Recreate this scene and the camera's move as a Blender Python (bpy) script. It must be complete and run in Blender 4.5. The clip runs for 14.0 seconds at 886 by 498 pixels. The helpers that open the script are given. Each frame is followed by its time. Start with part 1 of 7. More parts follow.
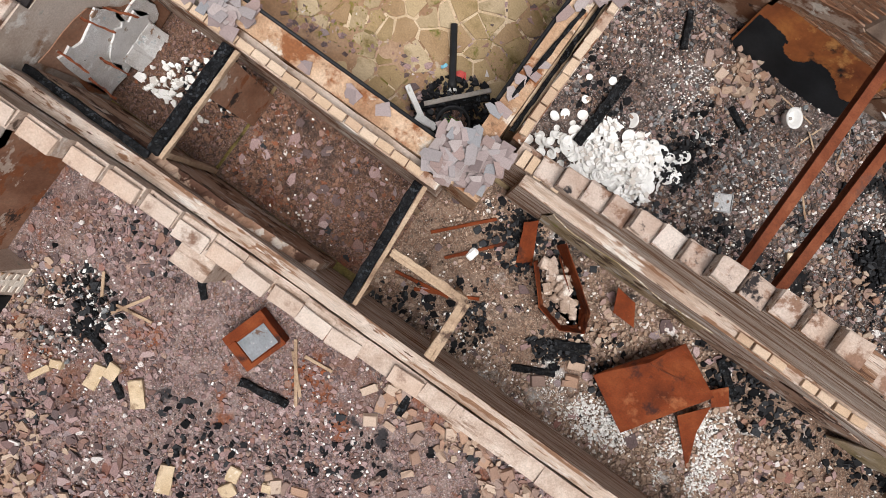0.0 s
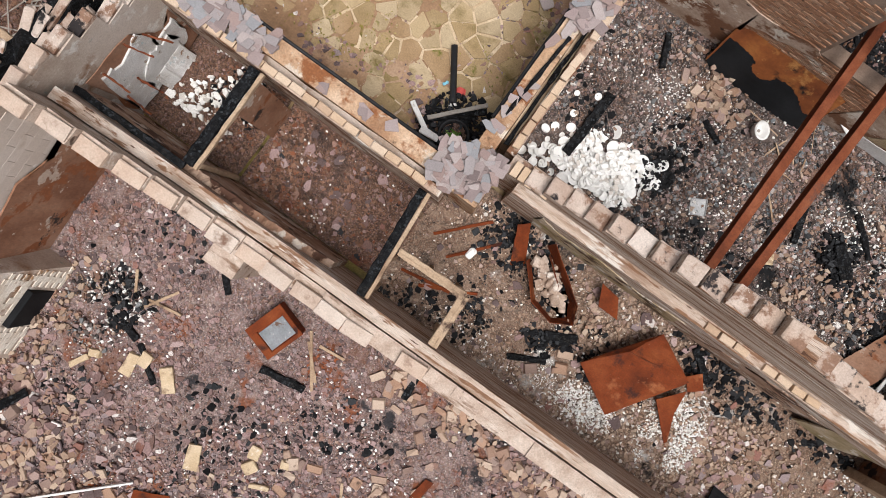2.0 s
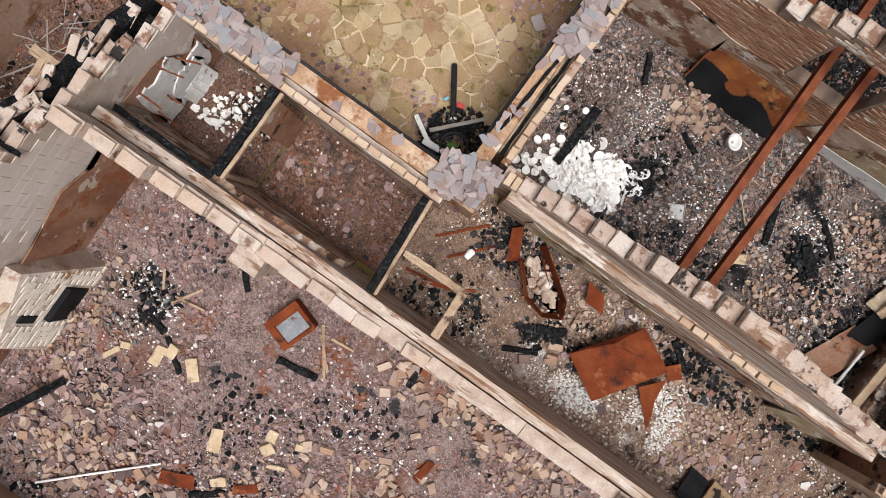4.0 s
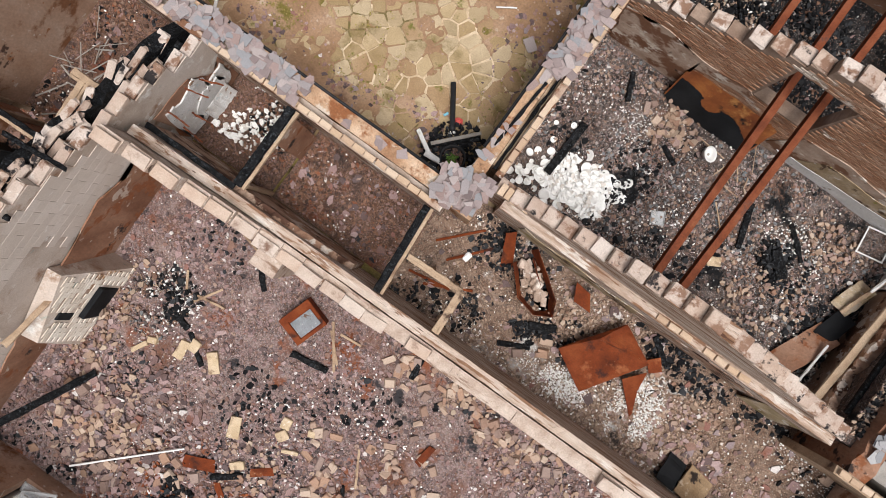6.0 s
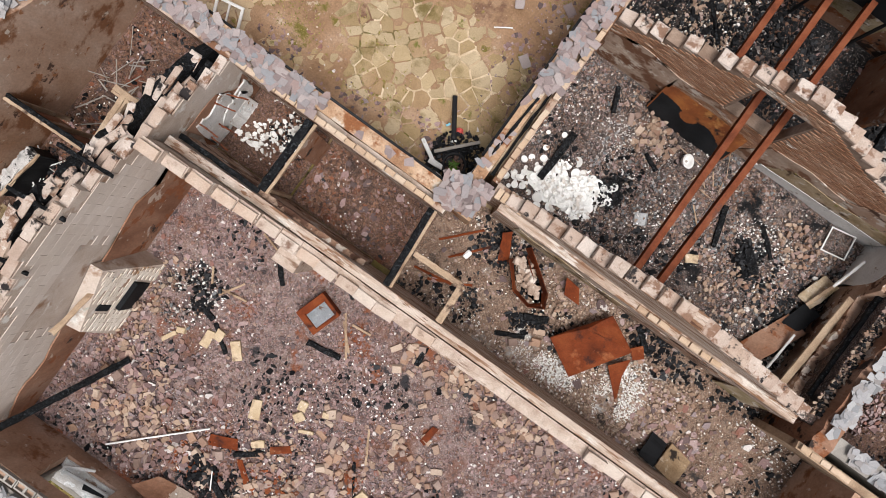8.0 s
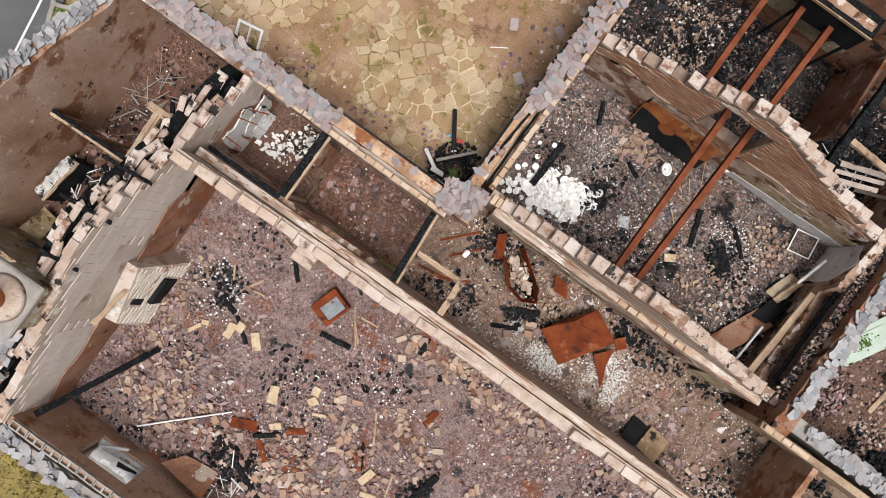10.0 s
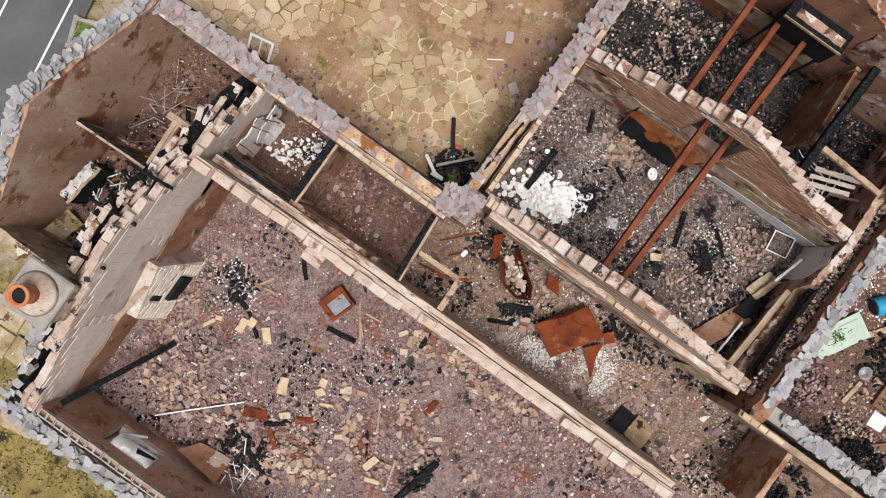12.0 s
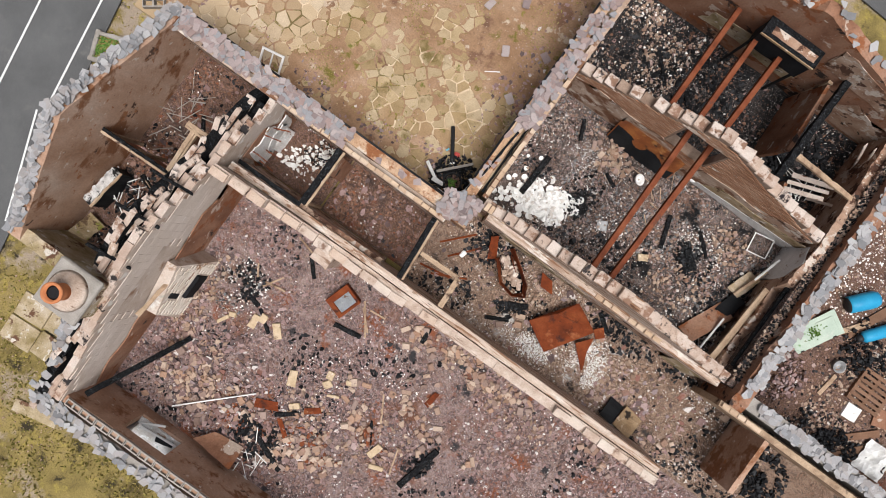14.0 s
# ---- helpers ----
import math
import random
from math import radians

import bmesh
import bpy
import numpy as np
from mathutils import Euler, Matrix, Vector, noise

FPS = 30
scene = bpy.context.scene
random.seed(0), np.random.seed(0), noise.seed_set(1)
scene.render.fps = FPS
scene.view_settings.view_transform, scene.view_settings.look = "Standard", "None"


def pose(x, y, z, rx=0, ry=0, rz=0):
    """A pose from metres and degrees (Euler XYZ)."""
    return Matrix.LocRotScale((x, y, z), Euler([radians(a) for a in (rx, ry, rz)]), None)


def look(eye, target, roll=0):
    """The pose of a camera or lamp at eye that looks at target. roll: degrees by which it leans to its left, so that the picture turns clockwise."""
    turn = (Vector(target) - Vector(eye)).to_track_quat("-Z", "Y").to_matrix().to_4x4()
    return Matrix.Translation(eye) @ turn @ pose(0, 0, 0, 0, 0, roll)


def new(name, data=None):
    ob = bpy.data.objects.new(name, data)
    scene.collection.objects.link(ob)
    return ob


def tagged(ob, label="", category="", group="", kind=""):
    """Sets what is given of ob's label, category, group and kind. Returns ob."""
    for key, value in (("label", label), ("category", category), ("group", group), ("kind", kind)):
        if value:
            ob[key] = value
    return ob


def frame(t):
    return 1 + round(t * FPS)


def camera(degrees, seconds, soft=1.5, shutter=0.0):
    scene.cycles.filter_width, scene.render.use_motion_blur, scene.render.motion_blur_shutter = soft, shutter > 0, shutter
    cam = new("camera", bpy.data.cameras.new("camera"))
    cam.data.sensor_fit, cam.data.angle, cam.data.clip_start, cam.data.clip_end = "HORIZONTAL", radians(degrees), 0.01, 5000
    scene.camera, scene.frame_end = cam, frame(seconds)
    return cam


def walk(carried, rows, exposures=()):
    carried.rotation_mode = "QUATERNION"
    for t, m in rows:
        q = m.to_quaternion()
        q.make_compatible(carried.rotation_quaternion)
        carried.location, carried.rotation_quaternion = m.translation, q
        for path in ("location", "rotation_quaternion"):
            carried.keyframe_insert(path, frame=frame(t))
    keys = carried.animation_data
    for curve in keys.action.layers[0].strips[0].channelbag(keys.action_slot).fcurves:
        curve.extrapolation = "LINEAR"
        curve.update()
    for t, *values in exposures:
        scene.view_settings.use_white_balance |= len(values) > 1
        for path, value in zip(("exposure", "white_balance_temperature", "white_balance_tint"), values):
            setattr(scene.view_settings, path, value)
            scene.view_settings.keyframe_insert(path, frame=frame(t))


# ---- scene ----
EXPO = 0.35
cam = camera(61.1, 14.0, 0.5)
METRES, EYE, TILT, LEAN, TURN = 9.2, 11.55, -90.0, 0.0, 35.7
EXPOSURES = [(0.0, EXPO, 6200, 11), (14.0, EXPO, 6200, 11)]
ROWS = [
    (0.0, 0.0, 0.0, 0.0, 0.0, 0.0, -0.0),
    (0.5, -0.0015, -0.0323, 0.0022, 0.02, -0.04, -0.0),
    (1.0, -0.0035, -0.0645, 0.0004, 0.0, -0.04, 0.01),
    (1.5, -0.0027, -0.0972, -0.0001, 0.0, -0.04, 0.01),
    (2.0, -0.0021, -0.1299, 0.0012, 0.03, -0.06, 0.01),
    (2.5, -0.002, -0.1622, 0.0011, 0.05, -0.06, 0.01),
    (3.0, -0.0024, -0.194, 0.0008, 0.06, -0.07, 0.02),
    (5.5, 0.0013, -0.3616, 0.0107, 0.2, -0.05, 0.01),
    (6.0, 0.0014, -0.3958, 0.0118, 0.21, -0.1, -0.0),
    (6.5, -0.0004, -0.4324, 0.0123, 0.2, -0.13, -0.0),
    (7.0, -0.0023, -0.4738, 0.0117, 0.2, -0.11, -0.02),
    (7.5, -0.0025, -0.5167, 0.0112, 0.2, -0.14, -0.02),
    (8.0, -0.004, -0.5588, 0.0091, 0.2, -0.14, -0.03),
    (10.5, -0.0065, -0.7766, 0.0091, 0.19, -0.13, -0.07),
    (11.0, -0.0064, -0.8077, 0.0101, 0.16, -0.15, -0.07),
    (11.5, -0.0063, -0.836, 0.0103, 0.16, -0.16, -0.08),
    (12.0, -0.0061, -0.8656, 0.01, 0.14, -0.17, -0.07),
    (12.5, -0.0066, -0.8942, 0.0098, 0.13, -0.19, -0.08),
    (13.0, -0.008, -0.9238, 0.0102, 0.11, -0.19, -0.09),
    (13.5, -0.0086, -0.9579, 0.0119, 0.07, -0.19, -0.11),
    (14.0, -0.009, -0.9989, 0.0142, 0.06, -0.2, -0.12),
]
walk(cam, [(t, pose(0, 0, EYE, TILT, LEAN, TURN) @ pose(METRES * x, METRES * y, METRES * z, 90 + pitch, roll, yaw)) for t, x, y, z, yaw, pitch, roll in ROWS], EXPOSURES)

# ---- daylight: bright overcast sky with a soft sun from the south-east ----
world = bpy.data.worlds.new("overcast_sky")
scene.world = world
world.use_nodes = True
wn, wl = world.node_tree.nodes, world.node_tree.links
wn.clear()
sky = wn.new("ShaderNodeTexSky")
sky.sky_type, sky.sun_disc = "NISHITA", False
sky.sun_elevation, sky.sun_rotation = radians(73.7), radians(121)
sky.air_density, sky.dust_density = 1.0, 3.0
grey = wn.new("ShaderNodeHueSaturation")
grey.inputs["Saturation"].default_value = 0.25
back = wn.new("ShaderNodeBackground")
back.inputs["Strength"].default_value = 0.08
wout = wn.new("ShaderNodeOutputWorld")
wl.new(sky.outputs[0], grey.inputs["Color"])
wl.new(grey.outputs[0], back.inputs["Color"])
wl.new(back.outputs[0], wout.inputs["Surface"])
sun = new("sun", bpy.data.lights.new("sun", "SUN"))
sun.data.energy, sun.data.angle, sun.data.color = 3.0, radians(30), (1.0, 0.95, 0.88)
sun.matrix_world = look((5.0, -3.0, 20), (0, 0, 0))


# ---- materials ----
def mat(name, cols, scale=2.0, fine=45.0, fine_amt=0.4, rough=0.9, bump=0.35, bump_scale=60.0, metal=0.0,
        rand="", rand_cols=(), rand_amt=0.7, spots=(), stretch=(1, 1, 1), spec=0.18, band=(0.3, 0.7), cells=()):
    """Two scales of noise over a colour ramp, optional per-piece colours and stains."""
    m = bpy.data.materials.new(name)
    m.use_nodes = True
    n, k = m.node_tree.nodes, m.node_tree.links
    bsdf = n["Principled BSDF"]
    geo = n.new("ShaderNodeNewGeometry")

    def noise_of(sc, detail, st=(1, 1, 1), rough_=0.6, off=0.0):
        mp = n.new("ShaderNodeMapping")
        mp.inputs["Scale"].default_value = st
        mp.inputs["Location"].default_value = (off, off * 0.7, off * 1.3)
        k.new(geo.outputs["Position"], mp.inputs["Vector"])
        t = n.new("ShaderNodeTexNoise")
        t.inputs["Scale"].default_value, t.inputs["Detail"].default_value = sc, detail
        t.inputs["Roughness"].default_value = rough_
        k.new(mp.outputs[0], t.inputs["Vector"])
        return t.outputs[0]

    def ramp_of(fac, cs, lo, hi, hard=False):
        r = n.new("ShaderNodeValToRGB")
        r.color_ramp.interpolation = "CONSTANT" if hard else "LINEAR"
        e = r.color_ramp.elements
        while len(e) < len(cs):
            e.new(0.5)
        for i, c in enumerate(cs):
            e[i].position = i / len(cs) if hard else lo + (hi - lo) * i / max(1, len(cs) - 1)
            e[i].color = (*c, 1)
        k.new(fac, r.inputs[0])
        return r.outputs[0]

    def mix(fac, a, b, kind="MIX"):
        x = n.new("ShaderNodeMixRGB")
        x.blend_type = kind
        for sock, v in ((x.inputs[0], fac), (x.inputs[1], a), (x.inputs[2], b)):
            if isinstance(v, (int, float)):
                sock.default_value = v
            elif isinstance(v, tuple):
                sock.default_value = (*v, 1)
            else:
                k.new(v, sock)
        return x.outputs[0]

    def span(v, lo, hi, a, b):
        r = n.new("ShaderNodeMapRange")
        for i, x in zip((1, 2, 3, 4), (lo, hi, a, b)):
            r.inputs[i].default_value = x
        k.new(v, r.inputs[0])
        return r.outputs[0]

    col = ramp_of(noise_of(scale, 8, stretch), cols, *band)
    if rand:
        if rand == "object":
            info = n.new("ShaderNodeObjectInfo")
            v = info.outputs["Random"]
        else:
            v = geo.outputs["Random Per Island"]
        col = mix(rand_amt, col, ramp_of(v, rand_cols, 0, 1, True))
    for csc, ccols, camt, gap in cells:
        warp = n.new("ShaderNodeTexNoise")
        warp.inputs["Scale"].default_value, warp.inputs["Detail"].default_value = csc * 0.8, 3
        k.new(geo.outputs["Position"], warp.inputs["Vector"])
        wv = n.new("ShaderNodeVectorMath")
        wv.operation = "MULTIPLY_ADD"
        wv.inputs[1].default_value = (0.9 / csc,) * 3
        k.new(warp.outputs[1], wv.inputs[0])
        k.new(geo.outputs["Position"], wv.inputs[2])
        vo, ve = n.new("ShaderNodeTexVoronoi"), n.new("ShaderNodeTexVoronoi")
        ve.feature = "DISTANCE_TO_EDGE"
        for q in (vo, ve):
            q.inputs["Scale"].default_value = csc
            k.new(wv.outputs[0], q.inputs["Vector"])
        sep = n.new("ShaderNodeSeparateColor")
        k.new(vo.outputs["Color"], sep.inputs[0])
        patch = span(noise_of(csc * 0.13, 4, (1, 1, 1), 0.6, csc), 0.4, 0.6, camt * 0.35, camt)
        pc = mix(1.0, ramp_of(sep.outputs[0], ccols, 0, 1, True), span(ve.outputs["Distance"], 0.0, 0.17, gap, 1.0), "MULTIPLY")
        col = mix(patch, col, pc)
    for i, (c, sc, lo, hi, *st) in enumerate(spots):
        f = span(noise_of(sc, 6, st[0] if st else (1, 1, 1), 0.65, 13.7 * (i + 1)), lo, hi, 0, 1)
        col = mix(f, col, c)
    grain = noise_of(fine, 5, stretch, 0.7)
    g = span(grain, 0.25, 0.75, 1 - fine_amt, 1 + fine_amt)
    col = mix(1.0, col, g, "MULTIPLY")
    k.new(col, bsdf.inputs["Base Color"])
    k.new(span(grain, 0.3, 0.7, max(0.05, rough - 0.12), min(1, rough + 0.08)), bsdf.inputs["Roughness"])
    bsdf.inputs["Metallic"].default_value = metal
    bsdf.inputs["Specular IOR Level"].default_value = spec
    if bump:
        b = n.new("ShaderNodeBump")
        b.inputs["Strength"].default_value, b.inputs["Distance"].default_value = bump, 0.02
        k.new(noise_of(bump_scale, 6, stretch, 0.7, 3.3), b.inputs["Height"])
        k.new(b.outputs[0], bsdf.inputs["Normal"])
    return m


SLATE = [(0.25, 0.162, 0.152), (0.33, 0.23, 0.22), (0.175, 0.108, 0.1), (0.39, 0.295, 0.28), (0.28, 0.178, 0.158), (0.21, 0.178, 0.183)]
TAN = [(0.36, 0.255, 0.185), (0.44, 0.33, 0.25), (0.3, 0.2, 0.14)]
BLACK = [(0.01, 0.01, 0.011), (0.02, 0.02, 0.022)]
WHITE = [(0.86, 0.845, 0.82), (0.72, 0.7, 0.665)]
BROWN = [(0.175, 0.093, 0.06), (0.24, 0.135, 0.09), (0.115, 0.06, 0.04)]
RUST = [(0.25, 0.075, 0.03), (0.17, 0.05, 0.022)]
BLUE = [(0.17, 0.2, 0.215), (0.12, 0.15, 0.165)]

M_SPOIL = {
    "big": mat("slate_dust", [(0.19, 0.115, 0.095), (0.32, 0.235, 0.22), (0.4, 0.3, 0.265), (0.27, 0.185, 0.165)], 0.9, 30, 0.55, spots=(((0.15, 0.07, 0.045), 0.7, 0.53, 0.64), ((0.035, 0.032, 0.034), 1.7, 0.6, 0.66), ((0.2, 0.07, 0.035), 1.1, 0.57, 0.65)), cells=((22, SLATE * 2 + BROWN + [(0.34, 0.27, 0.25), (0.1, 0.075, 0.07)], 0.92, 0.08), (48, SLATE + BROWN + [(0.5, 0.45, 0.4), (0.04, 0.035, 0.035)], 0.6, 0.12)), bump=0.9, bump_scale=45),
    "brown": mat("burnt_earth", [(0.09, 0.05, 0.035), (0.17, 0.10, 0.07), (0.23, 0.145, 0.11)], 1.2, 30, 0.55, spots=(((0.05, 0.035, 0.03), 1.6, 0.56, 0.7), ((0.16, 0.05, 0.025), 1.3, 0.62, 0.72)), cells=((26, BROWN * 3 + SLATE[:3] + [(0.05, 0.035, 0.03), (0.26, 0.17, 0.12)], 0.92, 0.08), (55, BROWN * 2 + SLATE[:2] + [(0.3, 0.22, 0.17), (0.03, 0.025, 0.025)], 0.65, 0.12)), bump=0.9, bump_scale=45),
    "tan": mat("tan_dust", [(0.19, 0.118, 0.08), (0.32, 0.22, 0.16), (0.41, 0.3, 0.23)], 1.1, 30, 0.5, spots=(((0.035, 0.03, 0.028), 1.3, 0.58, 0.66), ((0.42, 0.4, 0.38), 1.0, 0.6, 0.68)), cells=((28, BROWN + TAN[2:] + [(0.27, 0.19, 0.14), (0.3, 0.22, 0.17), (0.08, 0.055, 0.045)], 0.8, 0.12), (60, BROWN + [(0.3, 0.22, 0.17), (0.42, 0.33, 0.26), (0.05, 0.04, 0.035)], 0.65, 0.15)), bump=0.9, bump_scale=45),
    "dark": mat("charred_ash", [(0.06, 0.048, 0.045), (0.18, 0.125, 0.1), (0.3, 0.235, 0.205), (0.16, 0.125, 0.11)], 1.0, 34, 0.6, spots=(((0.012, 0.012, 0.013), 0.9, 0.57, 0.63), ((0.25, 0.24, 0.24), 1.7, 0.64, 0.74), ((0.19, 0.11, 0.08), 0.8, 0.58, 0.68)), cells=((24, BLACK * 2 + BROWN[:2] + SLATE[:3] + [(0.24, 0.2, 0.18), (0.1, 0.09, 0.09)], 0.9, 0.08), (52, BLACK * 2 + BROWN[:1] + [(0.22, 0.18, 0.16), (0.45, 0.42, 0.4), (0.14, 0.12, 0.12)], 0.7, 0.1)), bump=0.9, bump_scale=45),
    "black": mat("black_ash", [(0.015, 0.014, 0.015), (0.05, 0.042, 0.04), (0.13, 0.1, 0.085)], 1.3, 34, 0.6, spots=(((0.16, 0.1, 0.07), 1.1, 0.6, 0.72),), cells=((24, BLACK * 4 + BROWN[:1] + [(0.15, 0.12, 0.1)], 0.9, 0.08), (52, BLACK * 4 + [(0.14, 0.11, 0.1), (0.4, 0.37, 0.35), (0.06, 0.055, 0.055)], 0.7, 0.1)), bump=0.9, bump_scale=45),
}
M_CHIP = {
    "big": mat("slate_chips", SLATE[:3], 1.4, 70, 0.55, rand="island", rand_cols=SLATE * 2 + BROWN * 2 + SLATE[:3] + TAN[:1] + [(0.2, 0.075, 0.045), (0.05, 0.035, 0.035)] + BLACK * 3 + WHITE[1:], rand_amt=0.66, spots=(((0.14, 0.075, 0.055), 0.7, 0.6, 0.74), ((0.04, 0.036, 0.038), 1.7, 0.62, 0.7), ((0.2, 0.07, 0.035), 1.1, 0.64, 0.74),), bump=0.3),
    "brown": mat("brown_chips", BROWN, 1.4, 70, 0.55, rand="island", rand_cols=BROWN * 4 + SLATE[:3] + RUST + BLACK * 2 + [(0.26, 0.19, 0.155)], rand_amt=0.66, spots=(((0.05, 0.035, 0.03), 1.6, 0.57, 0.68), ((0.16, 0.05, 0.025), 1.3, 0.6, 0.7),), bump=0.3),
    "tan": mat("tan_chips", TAN, 1.4, 70, 0.55, rand="island", rand_cols=TAN * 2 + BROWN + SLATE[:4] + BLACK[:1] + [(0.3, 0.23, 0.18)] * 3 + WHITE[1:], rand_amt=0.66, spots=(((0.04, 0.034, 0.03), 1.3, 0.6, 0.68), ((0.5, 0.48, 0.46), 1.0, 0.63, 0.72),), bump=0.3),
    "dark": mat("mixed_chips", [(0.05, 0.045, 0.045), (0.2, 0.14, 0.115), (0.3, 0.24, 0.215), (0.13, 0.13, 0.14)], 1.4, 70, 0.55, rand="island", rand_cols=BLACK * 3 + BROWN[:2] * 2 + SLATE[:4] + WHITE[1:] + BLUE * 2 + TAN + [(0.3, 0.25, 0.23), (0.4, 0.36, 0.34)], rand_amt=0.7, spots=(((0.014, 0.014, 0.015), 0.9, 0.58, 0.64), ((0.36, 0.34, 0.33), 1.7, 0.66, 0.76), ((0.2, 0.12, 0.085), 0.8, 0.62, 0.74),), bump=0.3),
    "black": mat("black_chips", BLACK, 1.4, 70, 0.55, rand="island", rand_cols=BLACK * 6 + BROWN + SLATE[:1] + [(0.3, 0.27, 0.25), (0.16, 0.13, 0.12)], rand_amt=0.9, bump=0.3),
    "rustbits": mat("rust_flakes", RUST, 2.0, 50, 0.3, rand="island", rand_cols=RUST * 2 + [(0.3, 0.1, 0.045), (0.12, 0.05, 0.03)], bump=0.3),
    "china": mat("broken_china", WHITE, 3.0, 60, 0.05, rand="island", rand_cols=[(0.84, 0.83, 0.81), (0.78, 0.77, 0.74), (0.86, 0.85, 0.83), (0.62, 0.57, 0.52)], rand_amt=0.95, bump=0, rough=0.4),
    "white": mat("white_crumbs", WHITE, 3.0, 60, 0.2, rand="island", rand_cols=WHITE * 3 + [(0.55, 0.51, 0.47)], rand_amt=0.9, bump=0.2),
    "rubble": mat("tan_rubble", TAN, 2.0, 50, 0.3, rand="island", rand_cols=TAN * 2 + [(0.3, 0.21, 0.17), (0.22, 0.14, 0.1), (0.24, 0.12, 0.08)] + SLATE[:3] + BROWN[:2] + [(0.5, 0.4, 0.31)], rand_amt=0.66),
    "coal": mat("charcoal_bits", [(0.008, 0.008, 0.009), (0.02, 0.02, 0.022)], 3.0, 60, 0.5, rough=0.85, bump=0.8, spec=0.08, rand="island", rand_cols=[(0.008, 0.008, 0.009), (0.015, 0.015, 0.016), (0.03, 0.03, 0.032), (0.06, 0.062, 0.066)], rand_amt=0.6),
}

M_PLASTER = mat("smoked_plaster", [(0.27, 0.165, 0.11), (0.44, 0.325, 0.25), (0.57, 0.455, 0.37)], 1.6, 30, 0.25, spots=(((0.2, 0.1, 0.058), 1.3, 0.5, 0.55), ((0.66, 0.59, 0.51), 1.9, 0.56, 0.6), ((0.05, 0.035, 0.03), 2.2, 0.62, 0.67)), bump=0.4)
M_PEEL = mat("peeling_plaster", [(0.2, 0.1, 0.06), (0.36, 0.23, 0.16), (0.47, 0.35, 0.27)], 1.4, 30, 0.25, spots=(((0.09, 0.045, 0.03), 1.8, 0.54, 0.57), ((0.55, 0.47, 0.4), 2.3, 0.57, 0.59), ((0.62, 0.55, 0.48), 5.0, 0.63, 0.65), ((0.03, 0.024, 0.022), 3.0, 0.63, 0.66)), bump=0.5)
M_CRUMBLE = mat("crumbling_white_plaster", [(0.52, 0.47, 0.42), (0.68, 0.66, 0.64), (0.8, 0.8, 0.79)], 1.8, 45, 0.3, spots=(((0.32, 0.21, 0.145), 2.4, 0.59, 0.62), ((0.84, 0.84, 0.83), 4.0, 0.58, 0.61), ((0.5, 0.56, 0.57), 5.0, 0.6, 0.64), ((0.03, 0.026, 0.024), 7.0, 0.67, 0.7)), bump=0.9, bump_scale=30)
M_LUMP = mat("broken_tan_block", [(0.3, 0.2, 0.14), (0.46, 0.35, 0.265)], 4.0, 55, 0.25, rand="object", rand_cols=[(0.44, 0.32, 0.245), (0.34, 0.235, 0.18), (0.26, 0.16, 0.12), (0.5, 0.39, 0.31), (0.29, 0.215, 0.19), (0.36, 0.22, 0.15), (0.22, 0.15, 0.13)], rand_amt=0.8, spots=(((0.12, 0.075, 0.055), 3.0, 0.62, 0.68),), bump=0.5)
M_PALEBOARD = mat("pale_weathered_board", [(0.42, 0.33, 0.27), (0.6, 0.52, 0.46)], 3.0, 40, 0.3, spots=(((0.16, 0.09, 0.06), 2.4, 0.58, 0.62),), bump=0.4)
M_FLAKED = mat("flaked_grey_paint", [(0.3, 0.29, 0.28), (0.55, 0.53, 0.51), (0.68, 0.67, 0.66)], 4.0, 45, 0.35, spots=(((0.02, 0.019, 0.019), 4.5, 0.54, 0.58), ((0.24, 0.15, 0.1), 3.0, 0.6, 0.64)), bump=0.8)
M_HEARTH = mat("ochre_mossy_plaster", [(0.2, 0.14, 0.06), (0.42, 0.32, 0.2), (0.54, 0.45, 0.35)], 2.2, 40, 0.35, spots=(((0.1, 0.06, 0.035), 1.8, 0.56, 0.6), ((0.62, 0.57, 0.5), 3.4, 0.6, 0.63), ((0.26, 0.25, 0.06), 2.6, 0.62, 0.66)), bump=0.5)
M_BROWNWALL = mat("scorched_brown_plaster", [(0.16, 0.07, 0.04), (0.28, 0.145, 0.09), (0.38, 0.24, 0.17)], 0.9, 22, 0.25, spots=(((0.47, 0.37, 0.3), 1.2, 0.6, 0.62), ((0.24, 0.09, 0.04), 1.7, 0.56, 0.6), ((0.04, 0.028, 0.024), 1.5, 0.61, 0.65), ((0.5, 0.42, 0.35), 6.0, 0.66, 0.68)), bump=0.4, stretch=(1, 1, 0.5))
M_PALE = mat("pale_block_render", [(0.36, 0.275, 0.215), (0.49, 0.405, 0.34), (0.58, 0.5, 0.44)], 1.0, 30, 0.22, spots=(((0.27, 0.16, 0.1), 1.0, 0.56, 0.66), ((0.66, 0.62, 0.57), 2.2, 0.58, 0.66), ((0.3, 0.32, 0.28), 2.6, 0.64, 0.7), ((0.1, 0.06, 0.04), 1.7, 0.66, 0.72)), bump=0.35)
